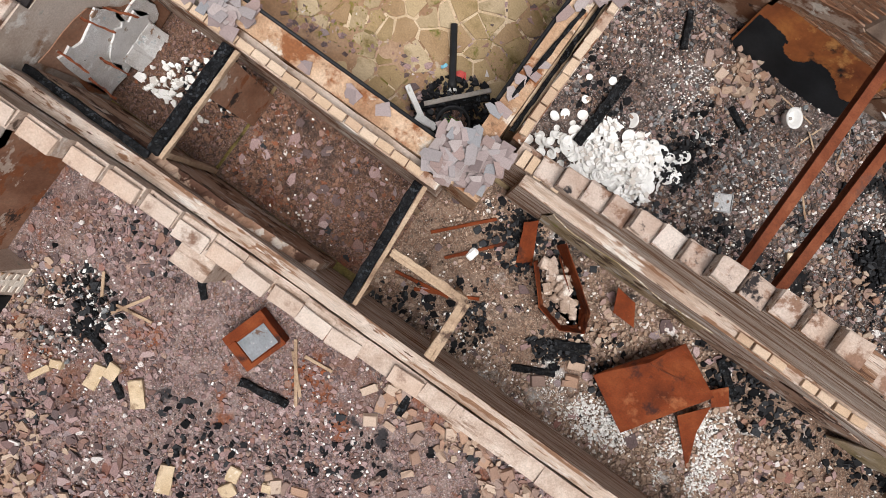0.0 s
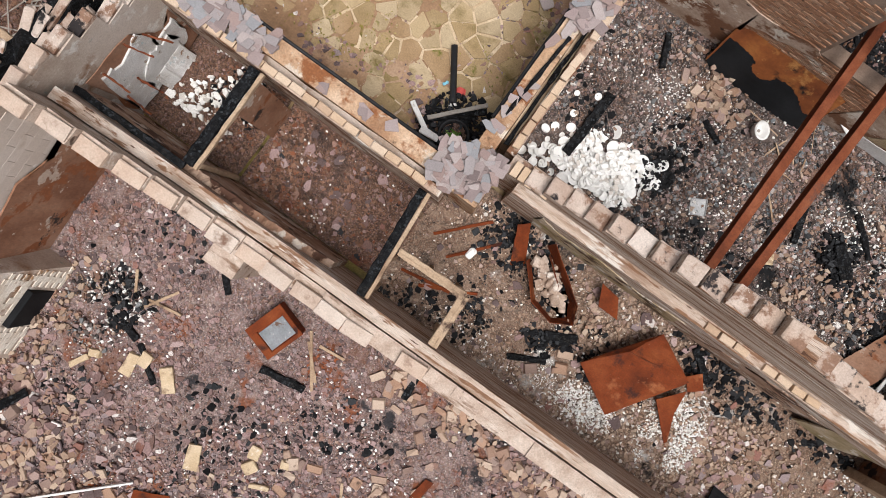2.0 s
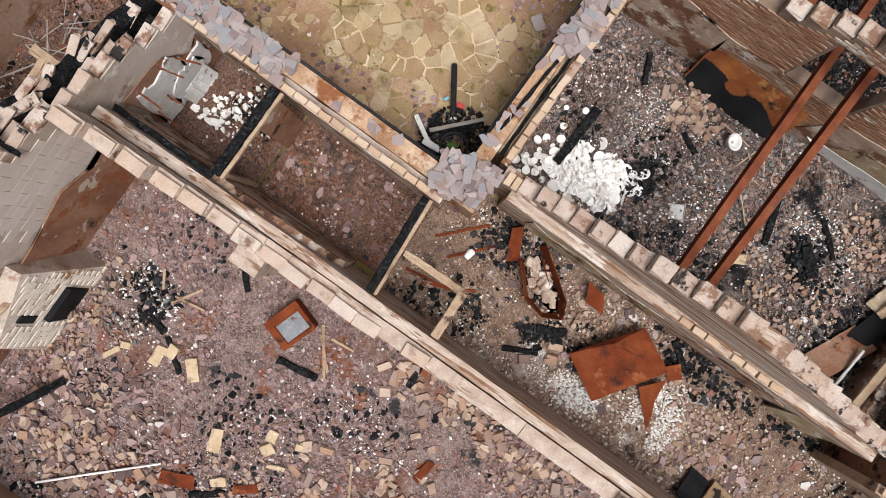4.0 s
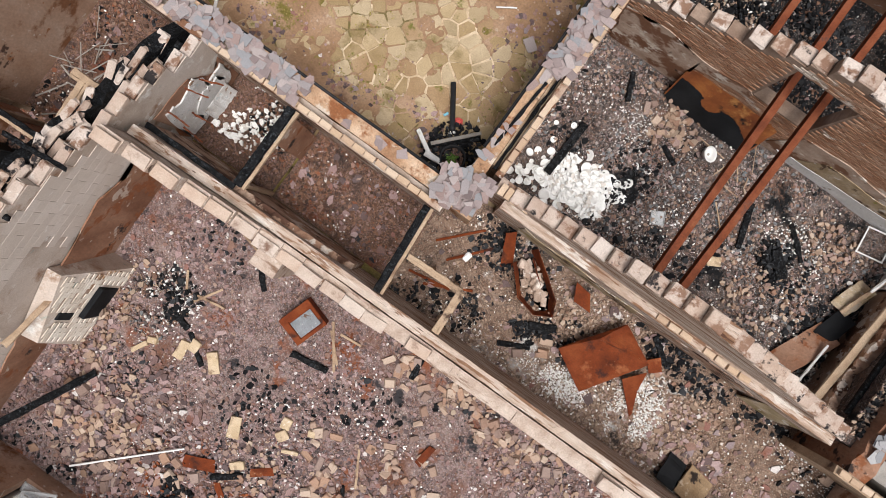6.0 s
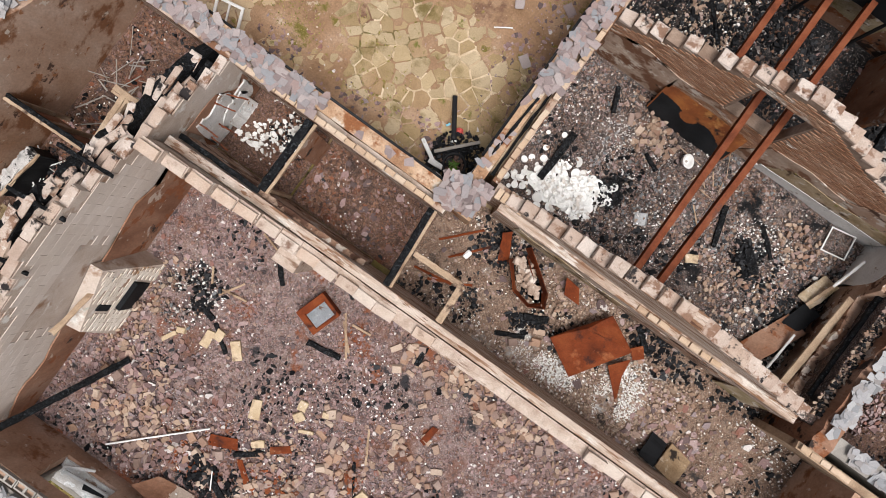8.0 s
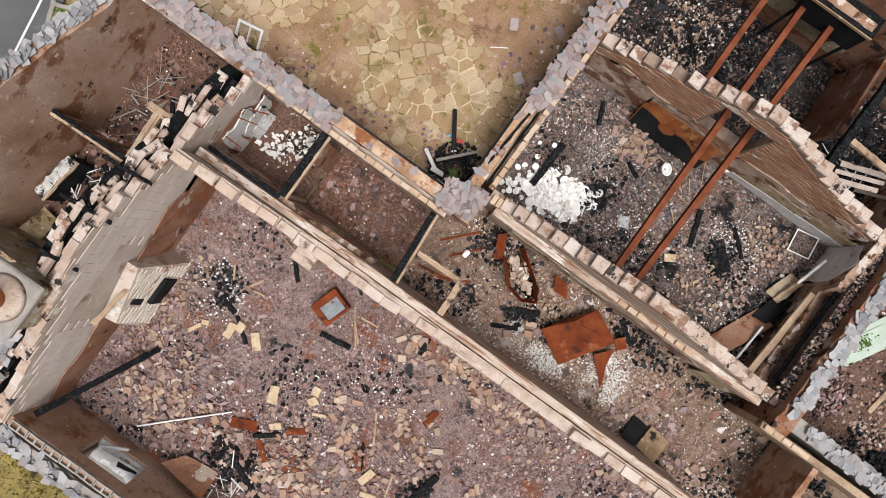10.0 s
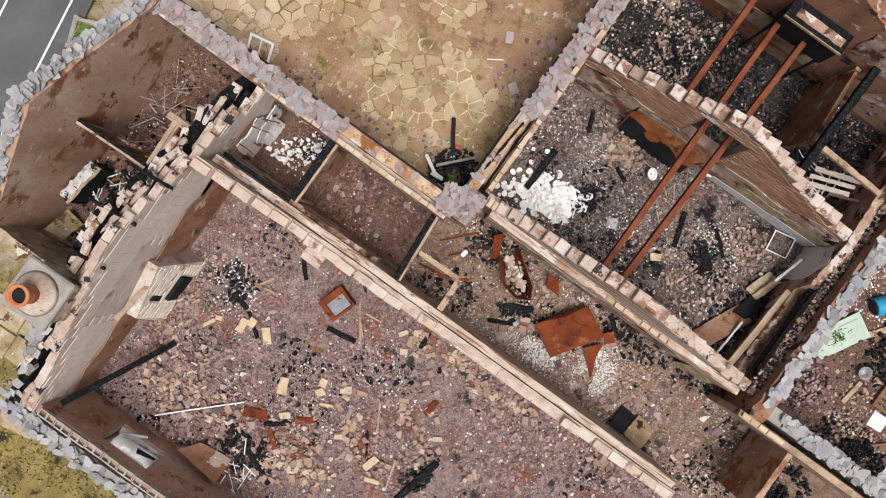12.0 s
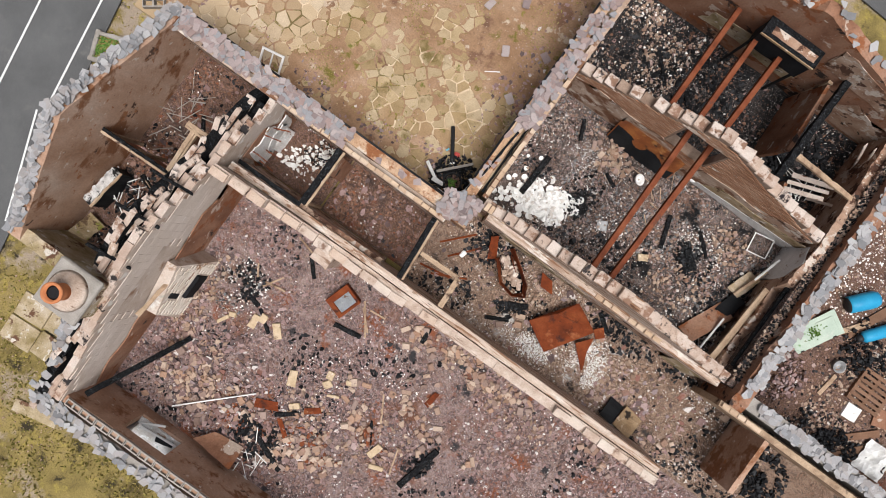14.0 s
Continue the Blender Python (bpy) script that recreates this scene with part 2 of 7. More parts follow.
M_DFACE = mat("streaked_pale_render", [(0.33, 0.215, 0.15), (0.53, 0.41, 0.325), (0.66, 0.56, 0.48)], 2.0, 34, 0.4, spots=(((0.25, 0.135, 0.08), 2.2, 0.53, 0.58, (0.25, 4, 4)), ((0.1, 0.05, 0.03), 2.6, 0.62, 0.66, (0.3, 5, 5)), ((0.7, 0.63, 0.56), 2.4, 0.57, 0.62, (0.4, 3, 3)), ((0.04, 0.03, 0.026), 2.0, 0.67, 0.7, (0.6, 2, 2)), ((0.3, 0.25, 0.12), 1.3, 0.68, 0.73, (0.5, 2, 2))), bump=0.8, stretch=(0.3, 4, 4))
M_TOP = mat("bleached_wall_top", [(0.32, 0.225, 0.165), (0.47, 0.365, 0.295), (0.6, 0.505, 0.43)], 2.6, 40, 0.3, spots=(((0.2, 0.12, 0.08), 2.2, 0.56, 0.64, (0.4, 2.5, 2)), ((0.09, 0.06, 0.045), 3.0, 0.63, 0.7), ((0.66, 0.59, 0.52), 2.0, 0.6, 0.66)), bump=0.6)
M_BLOCK = mat("bleached_block", [(0.36, 0.265, 0.205), (0.5, 0.395, 0.325), (0.62, 0.53, 0.455)], 3.5, 45, 0.22, rand="object", rand_cols=[(0.5, 0.4, 0.33), (0.6, 0.52, 0.45), (0.42, 0.31, 0.24), (0.48, 0.34, 0.25), (0.54, 0.45, 0.39)], rand_amt=0.5, spots=(((0.2, 0.12, 0.085), 3.0, 0.56, 0.68),), bump=0.5)
M_SOOTBLOCK = mat("sooty_bleached_block", [(0.36, 0.27, 0.215), (0.5, 0.4, 0.335), (0.62, 0.54, 0.475)], 3.5, 45, 0.25, rand="object", rand_cols=[(0.5, 0.4, 0.335), (0.62, 0.54, 0.48), (0.36, 0.25, 0.19), (0.42, 0.29, 0.21)], rand_amt=0.5, spots=(((0.24, 0.14, 0.095), 3.0, 0.53, 0.6), ((0.03, 0.025, 0.025), 2.6, 0.58, 0.63), ((0.6, 0.53, 0.47), 4.0, 0.64, 0.68)), bump=0.6)
M_PALEBLOCK = mat("pale_wall_block", [(0.5, 0.42, 0.355), (0.62, 0.54, 0.475)], 1.2, 35, 0.16, rand="object", rand_cols=[(0.58, 0.5, 0.435), (0.64, 0.56, 0.5), (0.54, 0.46, 0.4)], rand_amt=0.5, spots=(((0.4, 0.3, 0.225), 0.8, 0.62, 0.74), ((0.7, 0.65, 0.6), 3.0, 0.63, 0.68, (1, 1, 2))), bump=0.3)
M_BRICK = mat("tan_brick", [(0.4, 0.27, 0.175), (0.54, 0.4, 0.28)], 4.0, 60, 0.25, rand="object", rand_cols=[(0.5, 0.36, 0.245), (0.58, 0.44, 0.32), (0.42, 0.29, 0.2), (0.6, 0.48, 0.37)], rand_amt=0.6, bump=0.4)
M_FBRICK = mat("smoked_brickwork", [(0.22, 0.105, 0.058), (0.35, 0.19, 0.115), (0.44, 0.27, 0.18)], 0.9, 40, 0.3, rand="island", rand_cols=[(0.27, 0.125, 0.07), (0.35, 0.18, 0.105), (0.42, 0.245, 0.155), (0.3, 0.15, 0.085), (0.45, 0.29, 0.2)], rand_amt=0.5, spots=(((0.56, 0.47, 0.39), 1.1, 0.6, 0.65, (0.7, 1, 1.5)), ((0.03, 0.025, 0.025), 1.0, 0.66, 0.7)), bump=0.4)
M_MORTAR = mat("brown_mortar", [(0.16, 0.1, 0.07), (0.34, 0.25, 0.19)], 3.0, 50, 0.3)
M_SLATE = mat("roof_slate", [(0.2, 0.17, 0.17), (0.3, 0.26, 0.26)], 5.0, 60, 0.22, rough=0.7, rand="object", rand_cols=[(0.3, 0.225, 0.21), (0.34, 0.27, 0.255), (0.22, 0.165, 0.155), (0.3, 0.265, 0.26), (0.25, 0.255, 0.265), (0.38, 0.32, 0.3), (0.29, 0.2, 0.175)], rand_amt=0.75, bump=0.25)
M_GREYSLATE = mat("grey_roof_slate", [(0.3, 0.3, 0.31), (0.42, 0.42, 0.43)], 5.0, 60, 0.2, rough=0.65, rand="object", rand_cols=[(0.27, 0.257, 0.255), (0.31, 0.295, 0.295), (0.12, 0.115, 0.117), (0.29, 0.26, 0.245), (0.2, 0.2, 0.207), (0.37, 0.357, 0.35), (0.23, 0.2, 0.185)], rand_amt=0.75, bump=0.25)
M_CHAR = mat("charred_timber", [(0.006, 0.006, 0.007), (0.012, 0.012, 0.013), (0.03, 0.031, 0.034)], 14, 70, 0.6, rough=0.75, bump=1.0, bump_scale=38, spec=0.06, cells=((26, [(0.008, 0.008, 0.009), (0.018, 0.019, 0.021), (0.05, 0.054, 0.06), (0.012, 0.012, 0.012), (0.03, 0.028, 0.027)], 0.95, 0.05),))
M_WOOD = mat("scorched_timber", [(0.2, 0.125, 0.08), (0.4, 0.285, 0.19), (0.5, 0.38, 0.27)], 2.0, 40, 0.35, spots=(((0.09, 0.055, 0.04), 2.2, 0.6, 0.68),), bump=0.5)
M_PLANK = mat("orange_brown_plate", [(0.27, 0.14, 0.075), (0.45, 0.29, 0.18), (0.56, 0.41, 0.29)], 1.8, 36, 0.35, spots=(((0.24, 0.095, 0.04), 2.0, 0.52, 0.6), ((0.08, 0.05, 0.035), 2.4, 0.58, 0.66), ((0.55, 0.46, 0.37), 3.0, 0.6, 0.66), ((0.27, 0.28, 0.3), 2.4, 0.66, 0.7)), bump=0.6)
M_RUST = mat("rusted_steel", [(0.07, 0.016, 0.006), (0.15, 0.032, 0.009), (0.21, 0.056, 0.017)], 2.0, 40, 0.28, rough=0.8, spec=0.15, spots=(((0.28, 0.1, 0.04), 2.2, 0.6, 0.72), ((0.045, 0.016, 0.011), 1.9, 0.57, 0.66), ((0.3, 0.17, 0.1), 9.0, 0.68, 0.71)), bump=0.35)
M_BEAM = mat("rusted_beam_steel", [(0.1, 0.028, 0.013), (0.165, 0.047, 0.02), (0.21, 0.07, 0.033)], 2.5, 40, 0.25, rough=0.8, spec=0.15, spots=(((0.05, 0.045, 0.045), 1.2, 0.62, 0.7),), bump=0.25)
M_HEATED = mat("heat_tinted_rust_plate", [(0.15, 0.045, 0.02), (0.27, 0.09, 0.03), (0.42, 0.17, 0.05)], 1.3, 16, 0.2, rough=0.55, spots=(((0.012, 0.013, 0.015), 1.2, 0.6, 0.68), ((0.5, 0.24, 0.08), 1.6, 0.6, 0.68)), bump=0.15)
M_SOOT = mat("sooty_steel", [(0.008, 0.008, 0.009), (0.02, 0.021, 0.023)], 1.5, 30, 0.3, rough=0.75, bump=0.15, spec=0.12)
M_CERAMIC = mat("white_glazed_ceramic", [(0.74, 0.73, 0.7), (0.84, 0.83, 0.81)], 3, 30, 0.08, rough=0.35, bump=0, spec=0.5, spots=(((0.35, 0.3, 0.26), 4.0, 0.66, 0.72),))
M_WHITEPAINT = mat("weathered_white_paint", [(0.62, 0.61, 0.59), (0.78, 0.77, 0.75)], 3, 50, 0.15, rough=0.6, spots=(((0.3, 0.25, 0.2), 3.0, 0.62, 0.7),), bump=0.2)
M_CREAM = mat("cream_block", [(0.44, 0.325, 0.2), (0.58, 0.46, 0.32)], 4, 60, 0.28, spots=(((0.25, 0.17, 0.11), 4.0, 0.56, 0.66), ((0.62, 0.53, 0.42), 7.0, 0.62, 0.66)), bump=0.4)
M_GLASS = mat("sooty_grey_glass", [(0.13, 0.14, 0.15), (0.24, 0.25, 0.265)], 3, 30, 0.25, rough=0.6, bump=0.1, spec=0.3, spots=(((0.1, 0.05, 0.03), 4.0, 0.57, 0.62), ((0.35, 0.34, 0.33), 6.0, 0.62, 0.66)))
M_FLAG = mat("golden_flagstone", [(0.2, 0.14, 0.065), (0.33, 0.24, 0.13), (0.44, 0.34, 0.21)], 2.2, 45, 0.28, rand="object", rand_cols=[(0.34, 0.24, 0.125), (0.43, 0.325, 0.19), (0.28, 0.195, 0.1), (0.48, 0.385, 0.26), (0.38, 0.295, 0.185), (0.31, 0.195, 0.11)], rand_amt=0.6, spots=(((0.15, 0.11, 0.04), 0.9, 0.54, 0.66), ((0.14, 0.13, 0.03), 2.6, 0.62, 0.7)), bump=0.4)
M_JOINT = mat("sandy_joint", [(0.4, 0.285, 0.17), (0.64, 0.52, 0.37)], 2.0, 45, 0.35, spots=(((0.16, 0.12, 0.05), 1.0, 0.52, 0.6),))
M_MUD = mat("dried_mud", [(0.2, 0.115, 0.062), (0.29, 0.178, 0.105), (0.38, 0.26, 0.175)], 0.9, 25, 0.3, spots=(((0.15, 0.12, 0.03), 1.4, 0.57, 0.63), ((0.17, 0.095, 0.06), 0.7, 0.57, 0.63), ((0.44, 0.35, 0.26), 1.6, 0.61, 0.65), ((0.2, 0.16, 0.04), 4.0, 0.62, 0.67)), bump=0.5)
M_GRASS = mat("rough_grass_soil", [(0.07, 0.05, 0.022), (0.17, 0.13, 0.045), (0.25, 0.19, 0.065), (0.2, 0.145, 0.085)], 0.8, 35, 0.5, spots=(((0.3, 0.24, 0.18), 0.7, 0.54, 0.62), ((0.035, 0.028, 0.016), 1.6, 0.56, 0.64), ((0.28, 0.22, 0.06), 2.6, 0.56, 0.64)), bump=0.9, bump_scale=30)
M_BLADE = mat("yellowing_grass_blades", [(0.16, 0.13, 0.035), (0.3, 0.24, 0.08)], 1.2, 20, 0.3, rand="island", rand_cols=[(0.2, 0.17, 0.045), (0.32, 0.26, 0.08), (0.13, 0.13, 0.03), (0.38, 0.3, 0.14)], rand_amt=0.7, bump=0)
M_LEAF = mat("green_leaves", [(0.06, 0.12, 0.02), (0.14, 0.24, 0.05)], 3, 20, 0.3, rand="island", rand_cols=[(0.06, 0.13, 0.02), (0.13, 0.24, 0.05), (0.18, 0.26, 0.07)], bump=0)
M_ROAD = mat("asphalt", [(0.085, 0.085, 0.085), (0.12, 0.12, 0.12)], 0.7, 90, 0.4, rough=0.85, spots=(((0.15, 0.145, 0.14), 0.9, 0.58, 0.7),), bump=0.4, bump_scale=120)
M_LINE = mat("worn_road_paint", [(0.6, 0.6, 0.58), (0.75, 0.75, 0.73)], 4, 60, 0.25, spots=(((0.14, 0.14, 0.14), 7.0, 0.62, 0.7),), bump=0.2)
M_CONC = mat("weathered_concrete", [(0.24, 0.215, 0.19), (0.36, 0.33, 0.295)], 3, 50, 0.25, bump=0.4)
M_CLAY = mat("terracotta", [(0.42, 0.15, 0.06), (0.55, 0.22, 0.1)], 4, 50, 0.15, bump=0.2)
M_BARREL = mat("bright_blue_plastic", [(0.02, 0.24, 0.44), (0.04, 0.34, 0.56)], 2, 30, 0.1, rough=0.45, bump=0.05, spots=(((0.2, 0.3, 0.36), 3.0, 0.66, 0.74),))
M_GREENDOOR = mat("pale_green_paint", [(0.36, 0.44, 0.36), (0.46, 0.53, 0.45)], 2, 40, 0.15, spots=(((0.12, 0.24, 0.08), 2.2, 0.62, 0.7), ((0.55, 0.53, 0.48), 2.0, 0.62, 0.7)), bump=0.2)
M_PALLET = mat("dark_pallet_wood", [(0.14, 0.075, 0.045), (0.24, 0.135, 0.085)], 3, 50, 0.35, bump=0.4, rand="object", rand_cols=[(0.2, 0.11, 0.07), (0.15, 0.085, 0.055), (0.25, 0.15, 0.1)], rand_amt=0.5)
M_STEEL = mat("scorched_steel", [(0.22, 0.22, 0.22), (0.36, 0.36, 0.36)], 5, 40, 0.3, rough=0.55, metal=0.4, bump=0.1)
M_RUBBER = mat("black_plastic", [(0.015, 0.015, 0.016), (0.03, 0.03, 0.032)], 4, 40, 0.2, rough=0.5, bump=0.1)
M_RED = mat("red_plastic", [(0.5, 0.05, 0.05), (0.6, 0.12, 0.1)], 4, 40, 0.1, rough=0.5, bump=0)
M_SKYBLUE = mat("light_blue_plastic", [(0.1, 0.35, 0.5), (0.2, 0.45, 0.55)], 4, 40, 0.1, rough=0.5, bump=0)
M_MOSS = mat("mossy_render", [(0.2, 0.15, 0.06), (0.38, 0.3, 0.19), (0.5, 0.42, 0.33)], 2.0, 40, 0.35, spots=(((0.12, 0.06, 0.035), 1.8, 0.56, 0.6), ((0.55, 0.5, 0.43), 3.2, 0.6, 0.63)), bump=0.5)
M_WHITEBRICK = mat("whitewashed_brick", [(0.56, 0.48, 0.4), (0.7, 0.63, 0.55)], 3, 50, 0.2, rand="object", rand_cols=[(0.64, 0.56, 0.47), (0.7, 0.63, 0.55), (0.54, 0.45, 0.36)], rand_amt=0.5, spots=(((0.3, 0.18, 0.1), 2.0, 0.6, 0.66),), bump=0.3)
M_OCHRE = mat("ochre_charred_board", [(0.24, 0.155, 0.085), (0.36, 0.255, 0.155)], 2.5, 40, 0.3, spots=(((0.03, 0.022, 0.018), 2.2, 0.57, 0.61), ((0.46, 0.36, 0.26), 3.0, 0.58, 0.62)), bump=0.4)

M_TANWALL = mat("smoked_tan_plaster", [(0.3, 0.165, 0.1), (0.42, 0.27, 0.19), (0.5, 0.37, 0.29)], 0.8, 22, 0.22, spots=(((0.22, 0.1, 0.05), 0.8, 0.54, 0.6), ((0.09, 0.05, 0.035), 1.4, 0.63, 0.66), ((0.55, 0.45, 0.37), 4.0, 0.63, 0.66), ((0.3, 0.13, 0.06), 3.0, 0.62, 0.66)), bump=0.4, stretch=(1, 1, 0.6))
M_SOOTYWHITE = mat("sooty_white_paint", [(0.55, 0.54, 0.52), (0.74, 0.73, 0.72)], 2, 40, 0.2, spots=(((0.02, 0.02, 0.021), 1.6, 0.61, 0.66), ((0.34, 0.29, 0.24), 3.0, 0.6, 0.64)), bump=0.3)


# ---- mesh helpers ----
rng = np.random.default_rng(7)


def mesh_obj(name, verts, faces, material, parent=None):
    me = bpy.data.meshes.new(name)
    me.from_pydata(verts, [], faces)
    me.materials.append(material)
    me.update()
    ob = new(name, me)
    ob.parent = parent
    return ob


def part(name, bm, material, parent=None, label="", at=None):
    """Links a bmesh as one mesh object under a thing or a part."""
    me = bpy.data.meshes.new(name)
    bm.to_mesh(me)
    bm.free()
    me.materials.append(material)
    ob = new(name, me)
    ob.parent = parent
    if at is not None:
        ob.matrix_basis = at
    return tagged(ob, label)


def box(sx, sy, sz, bevel=0.0, jit=0.0, cuts=0, base=True, at=None):
    """A box on z = 0 (or centred), with worn edges and uneven corners."""
    bm = bmesh.new()
    bmesh.ops.create_cube(bm, size=1)
    bmesh.ops.scale(bm, vec=(sx, sy, sz), verts=bm.verts)
    if cuts:
        ax = max(range(3), key=lambda i: (sx, sy, sz)[i])
        es = [e for e in bm.edges if abs((e.verts[0].co - e.verts[1].co)[ax]) > 1e-6]
        bmesh.ops.subdivide_edges(bm, edges=es, cuts=cuts, use_grid_fill=True)
    if bevel:
        bmesh.ops.bevel(bm, geom=list(bm.edges) if not cuts else [e for e in bm.edges if e.calc_face_angle(0) > 0.5], offset=bevel, segments=1, affect="EDGES")
    if jit:
        for v in bm.verts:
            v.co += Vector(rng.normal(0, jit, 3))
    if base:
        bmesh.ops.translate(bm, vec=(0, 0, sz / 2), verts=bm.verts)
    if at is not None:
        bmesh.ops.transform(bm, matrix=at, verts=bm.verts)
    return bm


def tube(radii, segs=24, cap=True):
    """A turned shape: list of (radius, z), bottom to top."""
    bm = bmesh.new()
    rings = [[bm.verts.new((r * math.cos(2 * math.pi * i / segs), r * math.sin(2 * math.pi * i / segs), z)) for i in range(segs)] for r, z in radii]
    for a, b in zip(rings, rings[1:]):
        for i in range(segs):
            bm.faces.new((a[i], a[(i + 1) % segs], b[(i + 1) % segs], b[i]))
    if cap:
        bm.faces.new(rings[0][::-1])
        bm.faces.new(rings[-1])
    for f in bm.faces:
        f.smooth = True
    return bm


def along(p0, p1, roll=0.0):
    """Pose at the middle of p0-p1 whose x axis runs along it."""
    p0, p1 = Vector(p0), Vector(p1)
    q = (p1 - p0).to_track_quat("X", "Z").to_matrix().to_4x4()
    return Matrix.Translation((p0 + p1) / 2) @ q @ pose(0, 0, 0, roll, 0, 0)


GRID = np.random.default_rng(3).random((64, 64))


def vnoise(x, y, s):
    """Smooth value noise in 0..1 on arrays."""
    x, y = np.asarray(x, float) * s + 17.3, np.asarray(y, float) * s + 9.1
    i, j = np.floor(x).astype(int), np.floor(y).astype(int)
    u, v = x - i, y - j
    u, v = u * u * (3 - 2 * u), v * v * (3 - 2 * v)
    g = lambda a, b: GRID[a % 64, b % 64]
    return (g(i, j) * (1 - u) + g(i + 1, j) * u) * (1 - v) + (g(i, j + 1) * (1 - u) + g(i + 1, j + 1) * u) * v


def lie(x, y):
    """Height of the spoil that covers the floors."""
    return 0.10 * vnoise(x, y, 0.7) + 0.05 * vnoise(x, y, 2.1) + 0.025 * vnoise(x, y, 6.0) - 0.02


def sheet(name, xs, ys, zfun, material, kind="structure", label="", category=""):
    X, Y = np.meshgrid(xs, ys)
    Z = zfun(X, Y)
    v = np.stack([X, Y, Z], -1).reshape(-1, 3)
    nx, ny = len(xs), len(ys)
    idx = np.arange(nx * ny).reshape(ny, nx)
    f = np.stack([idx[:-1, :-1], idx[:-1, 1:], idx[1:, 1:], idx[1:, :-1]], -1).reshape(-1, 4)
    ob = mesh_obj(name, v.tolist(), f.tolist(), material)
    ob.data.polygons.foreach_set("use_smooth", np.ones(len(f), bool))
    return tagged(ob, label, category, kind=kind)


def chips(name, region, n, lo, hi, thick, material, parent=None, z=lie, tilt=0.18, power=2.2, mask=None, k=5, label="", category="debris", lift=0.0):
    """Many small broken pieces strewn over a rectangle, in one mesh."""
    x0, x1, y0, y1 = region
    x, y = rng.uniform(x0, x1, n * 3), rng.uniform(y0, y1, n * 3)
    if mask is not None:
        keep = rng.random(n * 3) < mask(x, y)
        x, y = x[keep], y[keep]
    x, y = x[:n], y[:n]
    n = len(x)
    s = lo + (hi - lo) * rng.random(n) ** power
    ang = rng.uniform(0, 2 * np.pi, (n, 1)) + np.linspace(0, 2 * np.pi, k, endpoint=False)[None] + rng.normal(0, 0.22, (n, k))
    rad = s[:, None] * rng.uniform(0.6, 1.1, (n, k)) * 0.5
    asp = rng.uniform(0.5, 1.0, (n, 1))
    yaw = rng.uniform(0, 2 * np.pi, (n, 1))
    px, py = rad * np.cos(ang), rad * np.sin(ang) * asp
    rx, ry = px * np.cos(yaw) - py * np.sin(yaw), px * np.sin(yaw) + py * np.cos(yaw)
    th = (thick[0] + (thick[1] - thick[0]) * rng.random(n)) * (0.5 + s / hi * 0.5)
    gx, gy = rng.normal(0, tilt, (n, 1)), rng.normal(0, tilt, (n, 1))
    zb = z(x, y)[:, None] + lift + rx * gx + ry * gy
    top = np.stack([x[:, None] + rx * 0.94, y[:, None] + ry * 0.94, zb + th[:, None]], -1)
    bot = np.stack([x[:, None] + rx, y[:, None] + ry, zb - 0.012], -1)
    v = np.concatenate([top, bot], 1).reshape(-1, 3)
    base = (np.arange(n) * 2 * k)[:, None]
    i = np.arange(k)
    tops = base + i[None]
    sides = np.stack([base + i, base + k + i, base + k + (i + 1) % k, base + (i + 1) % k], -1).reshape(-1, 4)
    loops = np.concatenate([tops.ravel(), sides.ravel()])
    starts = np.concatenate([np.arange(n) * k, n * k + np.arange(len(sides)) * 4])
    me = bpy.data.meshes.new(name)
    me.vertices.add(len(v))
    me.vertices.foreach_set("co", v.ravel())
    me.loops.add(len(loops))
    me.loops.foreach_set("vertex_index", loops.astype(np.int32))
    me.polygons.add(len(starts))
    me.polygons.foreach_set("loop_start", starts.astype(np.int32))
    me.polygons.foreach_set("use_smooth", np.zeros(len(starts), bool))
    me.update(calc_edges=True)
    me.validate()
    me.materials.append(material)
    ob = new(name, me)
    ob.parent = parent
    return tagged(ob, label, category, kind="stuff")


def ramp_at(profile, a):
    return float(np.interp(a, [p[0] for p in profile], [p[1] for p in profile]))


